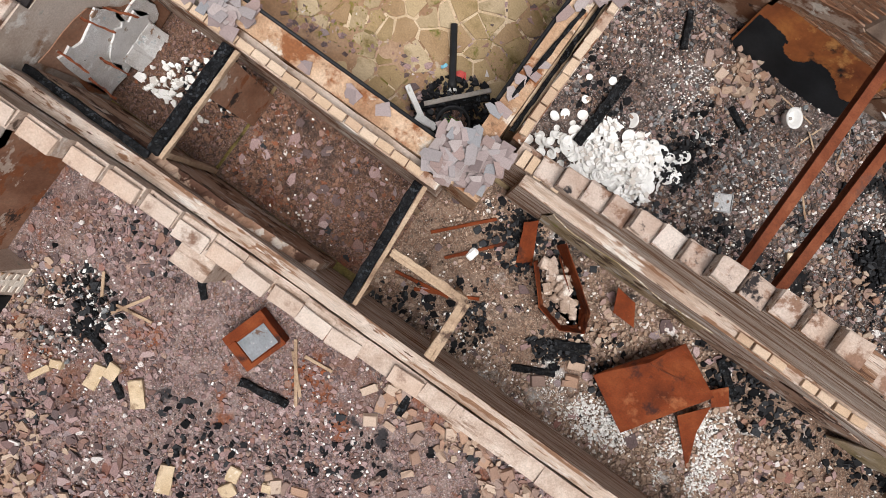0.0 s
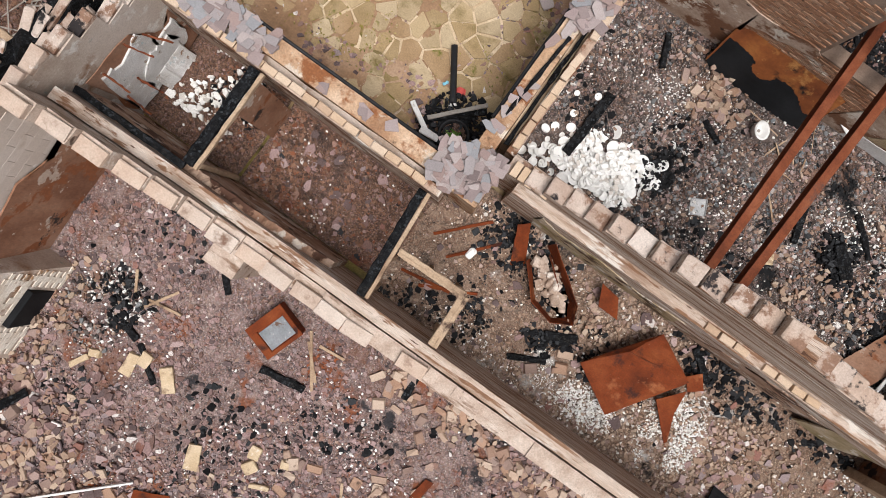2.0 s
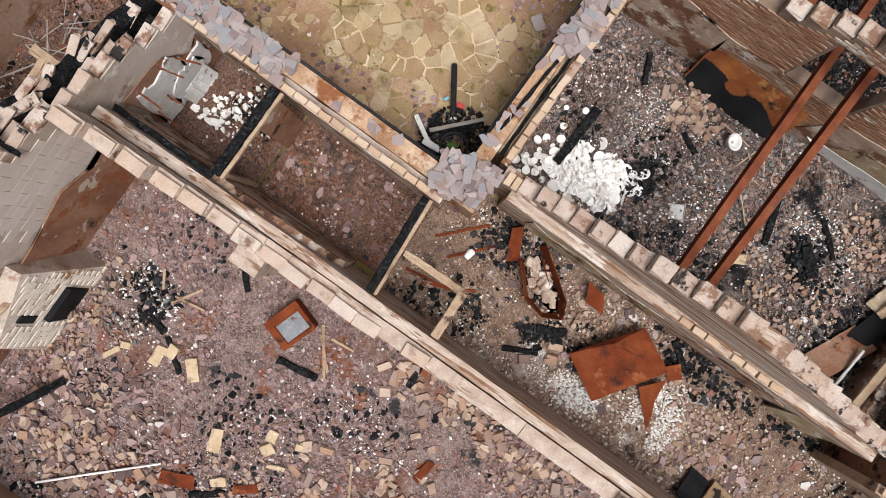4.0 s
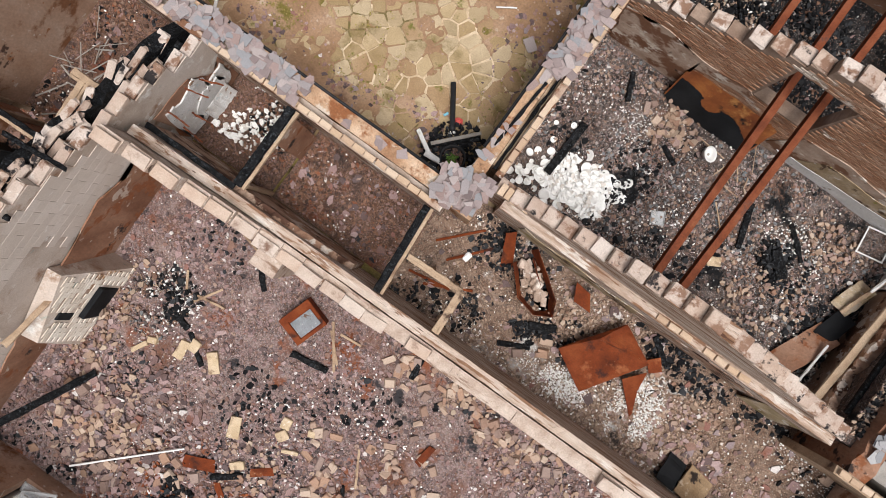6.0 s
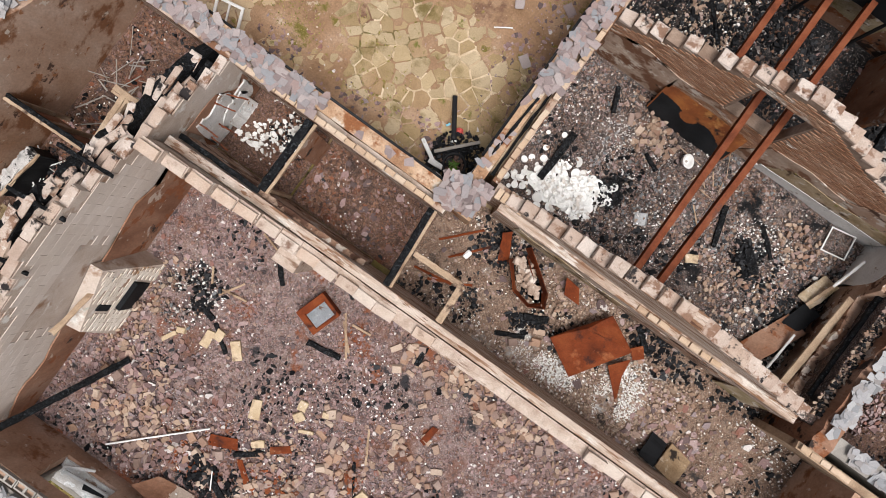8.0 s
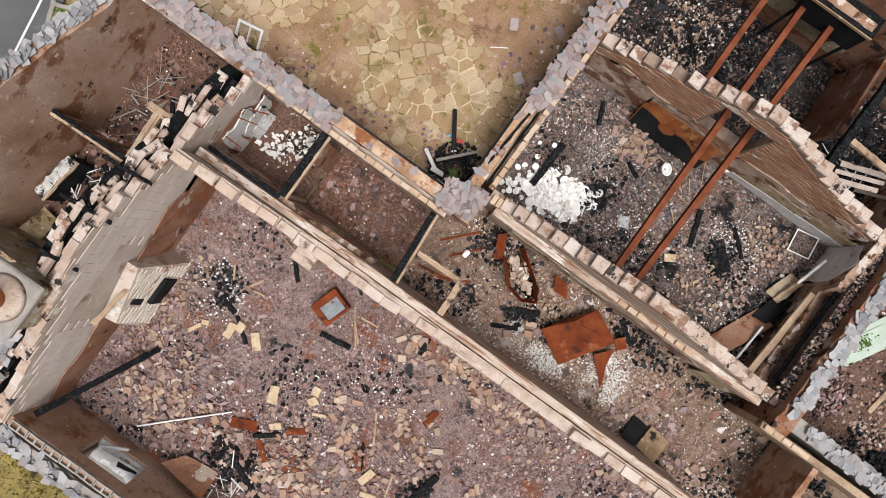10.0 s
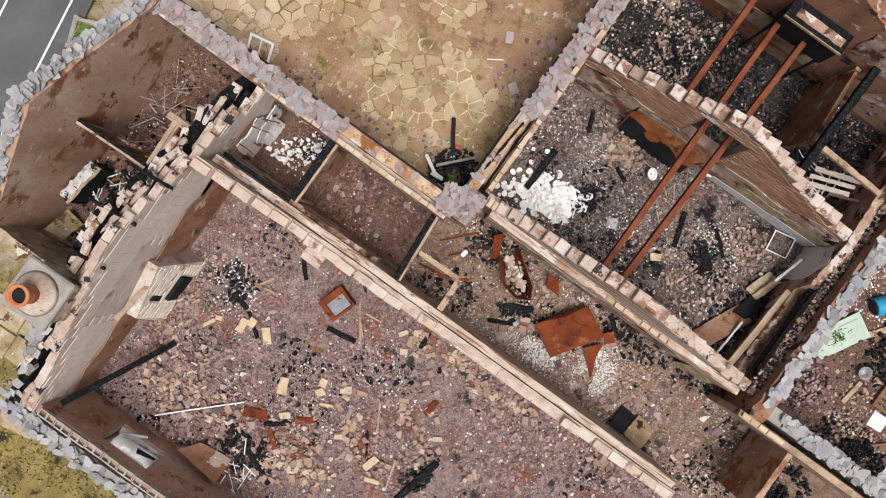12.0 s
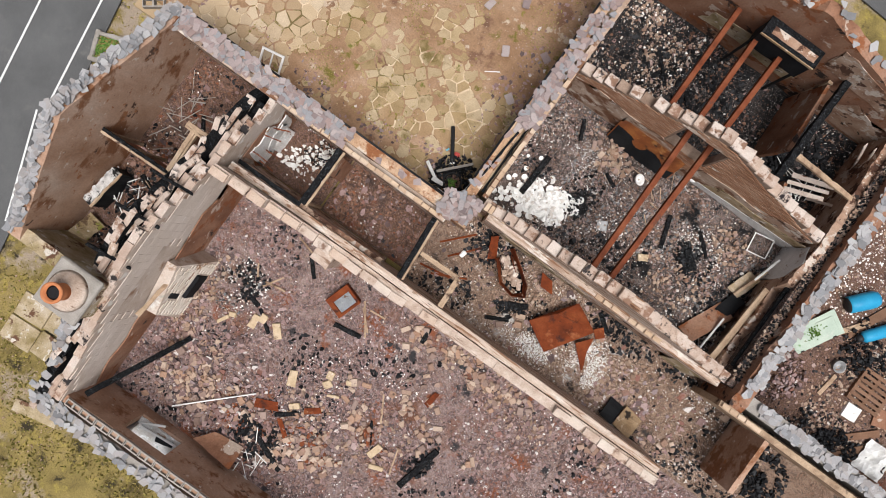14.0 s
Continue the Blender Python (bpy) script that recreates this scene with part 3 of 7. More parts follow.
def wall(name, axis, a0, a1, c0, c1, profile, material, label, openings=(), step=0.225, ragged=0.03, course=0.0):
    """A standing wall along x or y from a0 to a1, c0 to c1 thick, with a ragged or stepped top and openings through it."""
    verts, faces, tops = [], [], []
    edges = sorted({a0, a1, *[o[0] for o in openings], *[o[1] for o in openings]})
    cols = []
    for e0, e1 in zip(edges, edges[1:]):
        m = max(1, round((e1 - e0) / step))
        cols += [(e0 + (e1 - e0) * i / m, e0 + (e1 - e0) * (i + 1) / m) for i in range(m)]
    lip = {}
    for b0, b1 in cols:
        mid = (b0 + b1) / 2
        h = ramp_at(profile, mid)
        if course:
            h = round(h / course) * course
        h += rng.normal(0, ragged)
        tops.append((b0, b1, h))
        holes = sorted((o[2], min(o[3], h)) for o in openings if o[0] <= mid <= o[1])
        z = -0.1
        spans = []
        for z0, z1 in holes:
            if z0 > z:
                spans.append((z, z0))
            z = z1
        if h > z + 0.01:
            spans.append((z, h))
        for z0, z1 in spans:
            i = len(verts)
            for zz in (z0, z1):
                for a, c in ((b0, c0), (b1, c0), (b1, c1), (b0, c1)):
                    dz = 0
                    if zz == h and course:
                        dz = rng.normal(0, ragged * 0.5)
                    elif zz == h:
                        dz = lip.setdefault((round(a, 3), c), ramp_at(profile, a) + rng.normal(0, ragged)) - h
                    verts.append((a, c, zz + dz) if axis == "x" else (c, a, zz + dz))
            faces += [(i, i + 3, i + 2, i + 1), (i + 4, i + 5, i + 6, i + 7)] + [(i + q, i + (q + 1) % 4, i + 4 + (q + 1) % 4, i + 4 + q) for q in range(4)]
    if axis == "y":
        faces = [f[::-1] for f in faces]
    ob = mesh_obj(name, verts, faces, material)
    weld = bmesh.new()
    weld.from_mesh(ob.data)
    bmesh.ops.remove_doubles(weld, verts=weld.verts, dist=1e-4)
    weld.to_mesh(ob.data)
    weld.free()
    tagged(ob, label, "wall", kind="structure")
    return ob, tops


# ---- ground ----
def ground_z(x, y):
    far = np.clip((np.hypot(x, y) - 20) / 40, 0, 1)
    return (-0.06 + 0.05 * vnoise(x, y, 0.5) + 0.03 * vnoise(x, y, 1.9)) * (1 - far) - 0.05


xs = np.concatenate([[-900, -300, -120, -60, -30, -20], np.linspace(-15, 15, 200), [20, 30, 60, 120, 300, 900]])
sheet("ground", xs, xs, ground_z, M_GRASS, label="rough grass and bare soil round the ruin", category="ground")


def yard_z(x, y):
    clear = np.exp(-(((x + 2.2) / 3.0) ** 2 + ((y - 3.0) / 1.9) ** 2) * 1.0)
    clear = np.maximum(clear, 0.8 * np.clip((vnoise(x + 3, y, 0.55) - 0.45) * 3.5, 0, 1))
    return -0.022 + 0.05 * (vnoise(x, y, 0.8) - 0.5) + 0.045 * (vnoise(x, y, 3.1) - 0.5) + 0.03 * (vnoise(x, y, 7.3) - 0.5) + 0.05 * (1 - 1.35 * clear)


sheet("courtyard_mud", np.linspace(-10.6, -0.3, 260), np.linspace(0.9, 14, 330), yard_z, M_MUD, label="dried brown mud over the courtyard paving", category="ground")
tagged(part("paving_bed", box(10.4, 13.2, 0.1, at=pose(-5.4, 7.45, -0.12)), M_JOINT), "sandy bed with pale joints under the flagstones", "ground", kind="structure")

road = tagged(part("road", box(6.0, 60, 0.06, 0.01), M_ROAD, at=pose(-14.05, -1.5, -0.02, 0, 0, 10)), "grey asphalt road with worn white lines", "road", kind="structure")
for name, x, y, rz, L in (("lane_line", -12.94, -2.13, 9.2, 14.0), ("edge_line", -11.6, -1.0, 8.6, 5.0), ("edge_line", -10.9, -4.95, 20, 3.2)):
    line = part(name, box(0.055, L, 0.008), M_LINE, None, "worn white painted line", at=pose(x, y, 0.042, 0, 0, rz))
    line.parent = road
    line.matrix_parent_inverse = pose(-14.05, -1.5, -0.02, 0, 0, 10).inverted()

# ---- floors, room by room ----
ROOMS = {
    "big": (-5.5, 13.9, -8.3, -1.45),
    "store": (-5.5, -3.55, -1.1, 0.56),
    "middle": (-3.5, -0.62, -1.1, 0.56),
    "passage": (-0.62, 13.9, -1.45, 1.3),
    "ne": (-0.05, 7.6, 1.6, 5.5),
    "north": (-0.05, 7.6, 5.7, 9.05),
    "west": (-8.65, -5.85, -5.6, 0.56),
}
SPOIL = {"big": "big", "store": "brown", "middle": "brown", "passage": "tan", "ne": "dark", "north": "black", "west": "brown"}
WORDS = {"big": "purple-grey slate dust and rubble floor", "store": "reddish brown burnt floor with rubble", "middle": "reddish brown burnt earth floor", "passage": "tan dusty floor strewn with rubble", "ne": "black and grey ash-covered floor", "north": "black charred ash floor", "west": "dark brown burnt floor with rubble"}
for key, (x0, x1, y0, y1) in ROOMS.items():
    nx, ny = int((x1 - x0) / 0.07), int((y1 - y0) / 0.07)
    sheet("floor_" + key, np.linspace(x0, x1, nx), np.linspace(y0, y1, ny), lie, M_SPOIL[SPOIL[key]], label=WORDS[key], category="floor")

# ---- walls ----
W = {}
W["spine"], T_SPINE = wall("wall_spine", "x", -5.45, 7.5, -1.69, -1.44, [(-5.45, 3.8), (-4.6, 3.45), (-3.9, 3.0), (-3.0, 2.65), (-1.5, 2.3), (7.4, 2.25)], M_TOP, "long interior wall of bleached blocks, roofless", step=0.44, course=0.11)
wall("wall_spine_lining", "x", -5.4, 7.4, -1.42, -1.24, [(-5.4, 2.9), (-3.5, 2.45), (-2.0, 2.3), (7.4, 2.2)], M_DFACE, "streaked plaster lining of the spine wall", step=0.13, ragged=0.012)
wall("wall_spine_facing", "x", -5.4, -1.22, -1.235, -1.12, [(-5.4, 2.3), (-3.5, 2.1), (-2.6, 2.15), (-1.7, 1.9), (-1.22, 1.5)], M_PEEL, "peeling plaster facing of the spine wall, broken off", step=0.08, ragged=0.03)
W["yard_in"], _ = wall("wall_yard_inner", "x", -8.6, -0.5, 0.53, 0.66, [(-9, 2.3), (0, 2.3)], M_PLASTER, "smoked plaster inner leaf of the courtyard wall")
W["yard"], _ = wall("wall_yard_outer", "x", -8.9, -0.42, 0.76, 1.05, [(-9, 2.3), (0, 2.3)], M_PLANK, "outer leaf of the courtyard wall with scorched wall plate", step=0.14, ragged=0.01)
W["c_out"], _ = wall("wall_east_yard_outer", "y", 1.3, 11.0, -0.5, -0.24, [(1, 2.3), (12, 2.3)], M_PLANK, "outer leaf of the courtyard east wall with charred wall plate", step=0.14, ragged=0.012)
W["c_in"], _ = wall("wall_east_yard_inner", "y", 1.62, 9.0, -0.1, 0.04, [(1, 2.25), (12, 2.3)], M_PLASTER, "inner leaf of the courtyard east wall")
W["gable_s"], T_D = wall("wall_gable_south", "x", 0.05, 7.42, 1.38, 1.66, [(0.05, 2.2), (3.75, 4.4), (7.42, 2.2)], M_DFACE, "pale streaked gable wall with a stepped broken top", step=0.3, course=0.15, ragged=0.012)
W["ledge"], _ = wall("wall_gable_south_ledge", "x", 0.3, 7.4, 1.2, 1.375, [(0.3, 2.15), (7.4, 2.1)], M_DFACE, "lower ledge of the gable wall with loose bricks", step=0.15, ragged=0.012)
W["gable_m"], T_F = wall("wall_gable_middle", "x", 0.05, 7.3, 5.52, 5.78, [(0.05, 2.2), (3.6, 4.35), (7.3, 2.2)], M_MORTAR, "brown smoked brick gable wall with a doorway", [(2.8, 3.95, 1.78, 3.5)], step=0.3, course=0.15, ragged=0.012)
W["gable_n"], T_G = wall("wall_gable_north", "x", -0.5, 8.3, 9.0, 9.35, [(-0.5, 2.3), (3.7, 4.5), (8.3, 2.3)], M_BROWNWALL, "scorched brown end gable wall")
W["east_in"], _ = wall("wall_east_inner", "y", 1.4, 9.0, 7.45, 7.66, [(1, 1.3), (2.6, 1.0), (3.4, 1.25), (4.2, 1.1), (4.4, 1.7), (5.5, 2.0), (9, 1.6)], M_PEEL, "scorched low inner leaf of the east wall", step=0.1, ragged=0.025)
W["east"], _ = wall("wall_east_outer", "y", 1.0, 9.3, 7.86, 8.25, [(1, 2.2), (9.3, 2.3)], M_BROWNWALL, "outer leaf of the east wall under grey slates", ragged=0.05)
W["gable_w"], T_H = wall("wall_gable_west", "y", -8.45, 0.53, -5.7, -5.5, [(-8.45, 2.4), (-3.8, 4.75), (0.53, 2.3)], M_PALE, "pale block gable wall with stepped verge", step=0.36, course=0.18, ragged=0.012)
W["gable_w_out"], T_H2 = wall("wall_gable_west_outer", "y", -8.9, 0.53, -6.25, -5.95, [(-8.9, 2.2), (-3.8, 4.5), (-1.2, 3.0), (0.53, 2.2)], M_CHAR, "outer leaf of the west gable, sooty and broken", step=0.2, ragged=0.09)
W["gable_ww"], T_J = wall("wall_gable_far_west", "y", -5.9, 1.05, -9.0, -8.65, [(-5.9, 2.4), (-2.5, 4.3), (1.05, 2.3)], M_TANWALL, "brown smoked gable wall of the west end")
W["south_in"], _ = wall("wall_south_inner", "x", -5.5, 14.0, -8.5, -8.3, [(-6, 2.35), (14, 2.35)], M_TANWALL, "brown scorched south wall with a window opening", [(-4.05, -2.75, 0.6, 1.9), (0.6, 2.4, 0.75, 1.9)], ragged=0.01)
W["south"], _ = wall("wall_south_outer", "x", -6.2, 14.0, -8.98, -8.62, [(-7, 2.3), (14, 2.3)], M_CONC, "outer leaf of the south wall under slates", [(-4.05, -2.75, 0.6, 1.9), (0.6, 2.4, 0.75, 1.9)], ragged=0.03)
W["west_s"], _ = wall("wall_west_south", "x", -8.65, -6.25, -5.9, -5.55, [(-9, 2.4), (-6, 2.5)], M_MOSS, "mossy wall closing the west end")
W["r_in"], _ = wall("wall_rear_inner", "x", 7.66, 14.0, 0.84, 1.0, [(7, 2.2), (14, 2.2)], M_WOOD, "scorched inner leaf of the rear wall", ragged=0.02)
W["r_out"], _ = wall("wall_rear_outer", "x", 8.25, 14.0, 1.16, 1.52, [(8, 2.25), (14, 2.25)], M_CONC, "outer leaf of the rear wall under slates", ragged=0.03)
wall("wall_far_end", "y", -8.3, 0.84, 14.0, 14.3, [(-9, 2.3), (2, 2.3)], M_BROWNWALL, "plain end wall")
wall("wall_return", "y", -0.75, 0.82, 9.12, 9.26, [(-1, 2.15), (1, 2.15)], M_TANWALL, "thin timber partition stub", ragged=0.01)


def patch(name, axis, c, pts, material, parent, label, t=0.016, sub=4, jit=0.02, out=1):
    """A ragged layer of plaster on a wall face: outline in (along, height)."""
    ring = []
    for (a0, z0), (a1, z1) in zip(pts, pts[1:] + pts[:1]):
        for i in range(sub):
            f = i / sub
            ring.append((a0 + (a1 - a0) * f + rng.normal(0, jit), max(0.0, z0 + (z1 - z0) * f + rng.normal(0, jit))))
    bm = bmesh.new()
    for depth in (0, t):
        d = c + out * depth
        vs_ = [bm.verts.new((a, d, z) if axis == "x" else (d, a, z)) for a, z in ring]
        bm.faces.new(vs_)
    bm.verts.ensure_lookup_table()
    n_ = len(ring)
    for i in range(n_):
        j_ = (i + 1) % n_
        bm.faces.new((bm.verts[i], bm.verts[j_], bm.verts[n_ + j_], bm.verts[n_ + i]))
    bmesh.ops.triangulate(bm, faces=[f for f in bm.faces if len(f.verts) > 4])
    bmesh.ops.recalc_face_normals(bm, faces=bm.faces)
    return part(name, bm, material, parent, label)


# ragged plaster left on the block and brick faces
patch("plaster", "y", -5.468, [(-8.3, 0), (-1.55, 0), (-1.55, 2.0), (-2.2, 1.75), (-2.8, 2.1), (-3.9, 1.85), (-4.9, 1.7), (-5.8, 1.5), (-6.7, 1.2), (-7.5, 1.3), (-8.3, 0.9)], M_BROWNWALL, W["gable_w"], "brown scorched plaster", 0.03, jit=0.022)
patch("plaster", "y", -5.475, [(-1.05, 0.2), (0.5, 0.1), (0.5, 1.5), (0.2, 1.2), (-0.2, 2.0), (-1.05, 2.2)], M_BROWNWALL, W["gable_w"], "brown scorched plaster", 0.012, jit=0.03)
patch("plaster", "y", -5.46, [(-1.0, 0.25), (-0.45, 0.2), (0.05, 0.35), (0.4, 0.5), (0.45, 1.3), (0.0, 1.2), (-0.1, 1.9), (-0.55, 1.7), (-0.95, 1.95)], M_CRUMBLE, W["gable_w"], "crumbling bluish-white plaster", 0.035, jit=0.035)
patch("plaster", "y", -5.42, [(-0.6, 0.4), (-0.1, 0.35), (0.25, 0.7), (0.2, 1.15), (-0.2, 1.25), (-0.55, 0.95)], M_SOOTYWHITE, W["gable_w"], "thick flaking white plaster", 0.03, jit=0.035)
patch("plaster", "x", 5.5, [(0.1, 0), (1.72, 0), (1.75, 1.25), (2.75, 1.62), (2.78, 1.95), (1.7, 1.75), (0.9, 2.0), (0.1, 1.7)], M_PLASTER, W["gable_m"], "patchy pale plaster", 0.02, jit=0.03, out=-1)
patch("plaster", "x", 5.5, [(3.8, 0), (7.2, 0), (7.2, 1.9), (6.2, 1.5), (5.0, 1.75), (4.1, 1.6)], M_PLASTER, W["gable_m"], "patchy pale plaster", 0.02, jit=0.02, out=-1)
patch("plaster", "x", 5.48, [(5.9, 1.5), (7.2, 1.2), (7.2, 2.1), (6.6, 2.35), (6.2, 2.0)], M_PEEL, W["gable_m"], "peeling pinkish plaster", 0.012, jit=0.03, out=-1)
patch("plaster", "x", 9.0, [(5.6, 0.2), (8.0, 0.2), (8.0, 2.0), (7.0, 1.5), (6.2, 1.9)], M_PEEL, W["gable_n"], "peeling smoked plaster", 0.012, jit=0.022, out=-1)
patch("mossy_plaster", "x", 1.198, [(0.9, 0.3), (2.2, 0.2), (3.6, 0.3), (3.6, 1.5), (2.8, 1.2), (2.0, 1.7), (1.3, 1.4), (0.9, 1.9)], M_HEARTH, W["ledge"], "yellowed mossy plaster", 0.014, jit=0.03, out=-1)
patch("plaster", "x", 1.198, [(3.9, 0.1), (6.3, 0.1), (6.2, 1.2), (5.2, 1.8), (4.4, 1.3)], M_PEEL, W["ledge"], "peeling brown plaster", 0.014, jit=0.03, out=-1)
patch("white_dado", "x", 5.478, [(4.3, 0), (7.4, 0), (7.4, 0.8), (5.8, 0.62), (4.4, 0.5)], M_SOOTYWHITE, W["gable_m"], "sooty grey-white painted lower wall", 0.014, jit=0.02, out=-1)
patch("mossy_plaster", "x", 5.478, [(4.5, 0.56), (5.8, 0.68), (7.4, 0.86), (7.4, 1.5), (6.0, 1.2), (4.8, 1.25)], M_HEARTH, W["gable_m"], "green-stained plaster", 0.012, jit=0.02, out=-1)
patch("white_dado", "y", 7.448, [(4.4, 0), (5.5, 0), (5.5, 1.6), (5.0, 1.85), (4.5, 1.2)], M_SOOTYWHITE, W["east_in"], "sooty grey-white painted wall", 0.014, jit=0.02, out=-1)
patch("grey_render", "x", 8.995, [(4.7, 2.6), (6.8, 2.2), (6.6, 2.95), (5.2, 3.6), (4.7, 3.7)], M_PEEL, W["gable_n"], "peeling pale render", 0.012, jit=0.02, out=-1)
patch("plaster", "x", 8.995, [(1.8, 0.7), (3.0, 0.9), (4.6, 0.6), (4.7, 1.3), (3.2, 1.7), (2.0, 1.5)], M_MOSS, W["gable_n"], "yellowed patchy plaster", 0.012, jit=0.03, out=-1)
tagged(part("wall_east_core", box(0.2, 7.5, 1.85, 0, 0.012, cuts=20, at=pose(7.76, 5.15, 0)), M_SPOIL["dark"]), "rubble-filled cavity of the east wall", "wall", kind="structure")
tagged(part("wall_cavity_board", box(0.12, 8.9, 2.08, 0, 0.006, cuts=20, at=pose(-0.17, 6.2, 0)), M_WOOD), "scorched timber filling in the wall cavity", "wall", kind="structure")
tagged(part("wall_cavity_board", box(7.6, 0.085, 2.1, 0, 0.006, cuts=20, at=pose(-4.6, 0.71, 0)), M_PALE), "pale insulation in the wall cavity", "wall", kind="structure")


# ---- kinds of things ----
def empty(name, m, label, category, group=""):
    ob = new(name)
    ob.matrix_basis = m
    return tagged(ob, label, category, group)


def charred_beam(p0, p1, w=0.1, h=0.1, label="charred black roof timber lying in the rubble", name="charred_beam", material=None, roll=0.0, cut=8):
    L = (Vector(p1) - Vector(p0)).length
    ob = part(name, box(L, w, h, 0.012, 0.008, cuts=max(2, int(L * cut)), base=False), material or M_CHAR, at=along(p0, p1, roll))
    return tagged(ob, label, "beam")


def lath(p0, p1, w=0.04, h=0.02, material=None, label="thin scorched timber lath lying on the rubble", name="lath"):
    L = (Vector(p1) - Vector(p0)).length
    ob = part(name, box(L, w, h, 0.004, 0.003, cuts=5, base=False), material or M_WOOD, at=along(p0, p1))
    return tagged(ob, label, "timber")


def steel_beam(p0, p1, w=0.13, h=0.2, t=0.014, label="long rusted steel roof joist"):
    L = (Vector(p1) - Vector(p0)).length
    m = along(p0, p1)
    e = empty("steel_joist", m, label, "beam", "rusted roof joists")
    part("top_flange", box(L, w, t, 0.003, base=False, at=pose(0, 0, h / 2)), M_BEAM, e)
    part("bottom_flange", box(L, w, t, 0.003, base=False, at=pose(0, 0, -h / 2)), M_BEAM, e)
    part("web", box(L, t, h - t, 0, base=False), M_BEAM, e)
    return e


def floor_at(x, y):
    return float(lie(x, y))


def cream_block(x, y, rz, sx=0.44, sy=0.22, sz=0.1, tilt=4, material=None, label="cream lightweight block lying on the rubble", name="loose_block"):
    ob = part(name, box(sx, sy, sz, 0.012, 0.006, cuts=2), material or M_CREAM, at=pose(x, y, floor_at(x, y) - 0.005, tilt, -tilt * 0.6, rz))
    return tagged(ob, label, "block", "loose blocks")


def plate_shape(r, seg=18):
    return tube([(r * 0.55, 0.0), (r * 0.62, 0.004), (r, 0.022), (r * 0.98, 0.026), (r * 0.6, 0.01), (0.001, 0.008)], seg)


def bowl_shape(r, seg=18):
    return tube([(r * 0.45, 0), (r * 0.8, r * 0.35), (r, r * 0.75), (r * 0.93, r * 0.75), (r * 0.7, r * 0.35), (r * 0.3, 0.02), (0.001, 0.018)], seg)


# ---- steel joists over the north-east rooms ----
steel_beam((3.12, 1.68, 2.3), (3.08, 8.98, 2.35))
steel_beam((3.62, 1.68, 2.3), (3.82, 8.98, 2.35))
steel_beam((2.34, 5.8, 2.3), (2.32, 8.98, 2.35), label="short rusted steel roof joist")
charred_beam((5.42, 5.8, 2.5), (5.45, 9.0, 2.55), 0.17, 0.2, "thick black charred beam spanning the end room", name="black_beam")

# ---- spine wall pier and partitions ----
tagged(part("wall_pier", box(0.5, 0.42, 2.3, 0.012, 0.006, cuts=3, at=pose(-2.42, -1.88, 0)), M_TOP), "short bleached block pier on the spine wall", "wall", kind="structure")
tagged(part("wall_corner", box(0.48, 0.62, 2.25, 0.01, 0.006, cuts=3, at=pose(-0.22, 1.03, 0)), M_PLANK), "corner pier where the two wings meet", "wall", kind="structure")


def partition(name, p0, p1, z, studs, label, panel=None, mats=(M_CHAR, M_WOOD), w=0.11):
    d = Vector((p1[0] - p0[0], p1[1] - p0[1], 0))
    L = d.length
    e = empty(name, pose(p0[0], p0[1], 0, 0, 0, math.degrees(math.atan2(d.y, d.x))), label, "partition")
    part("head_plate", box(L, w, 0.07, 0.01, 0.005, cuts=int(L * 7) + 2, at=pose(L / 2, w * 0.35, z - 0.07)), mats[0], e, "blackened head plate")
    part("head_board", box(L, 0.055, 0.1, 0.006, 0.004, cuts=int(L * 5) + 2, at=pose(L / 2, -w * 0.45, z - 0.11)), mats[1], e, "scorched tan board")
    for s in studs:
        part("stud", box(0.08, 0.09, z - 0.1, 0.008, 0.004, cuts=6, at=pose(s, 0, 0)), mats[1], e)
    if panel:
        a, b, z0, z1, pm = panel
        part("panel", box(b - a, 0.03, z1 - z0, 0.004, 0.003, cuts=6, at=pose((a + b) / 2, -0.065, z0)), pm, e, "scorched plaster panel")
    return e


partition("timber_partition", (-3.53, -1.12), (-3.53, 0.5), 2.38, (0.06, 1.46), "timber partition with charred head plate", (0.95, 1.5, 0.0, 2.25, M_BROWNWALL), w=0.16)
partition("timber_partition", (-0.55, -1.22), (-0.69, 0.5), 2.2, (0.08, 0.62, 1.45), "open timber partition with charred head plate", w=0.13)
partition("stud_frame", (-0.5, -0.4), (0.62, -0.38), 2.2, (0.5, 1.05), "bare tan timber stud frame", mats=(M_WOOD, M_WOOD), w=0.07)
partition("stud_frame", (0.66, -1.22), (0.62, -0.38), 2.2, (0.1,), "bare tan timber stud frame", mats=(M_WOOD, M_WOOD), w=0.09)
partition("timber_partition", (-8.6, -2.52), (-6.7, -2.46), 2.4, (0.1, 0.9, 1.8), "collapsing charred timber partition", (0.0, 1.85, 0.6, 2.3, M_BROWNWALL), w=0.09)
partition("timber_partition", (-6.66, -2.4), (-6.72, -1.1), 2.4, (0.1, 1.2), "scorched timber partition", (0.0, 1.2, 0.0, 2.3, M_BROWNWALL), mats=(M_WOOD, M_WOOD), w=0.12)
partition("timber_partition", (-7.0, -1.2), (-5.95, -1.2), 2.4, (0.1,), "scorched timber partition", (0.0, 1.0, 0.0, 2.3, M_BROWNWALL), mats=(M_WOOD, M_WOOD), w=0.12)
for yb in (-2.35, -3.3, -4.4):
    zb = ramp_at([(-8.45, 2.4), (-3.8, 4.7), (0.53, 2.3)], yb) - 0.02
    charred_beam((-6.5, yb - 0.05, zb), (-5.42, yb + 0.05, zb - 0.05), 0.07, 0.08, "charred purlin stub crossing the gable top", name="purlin_stub")
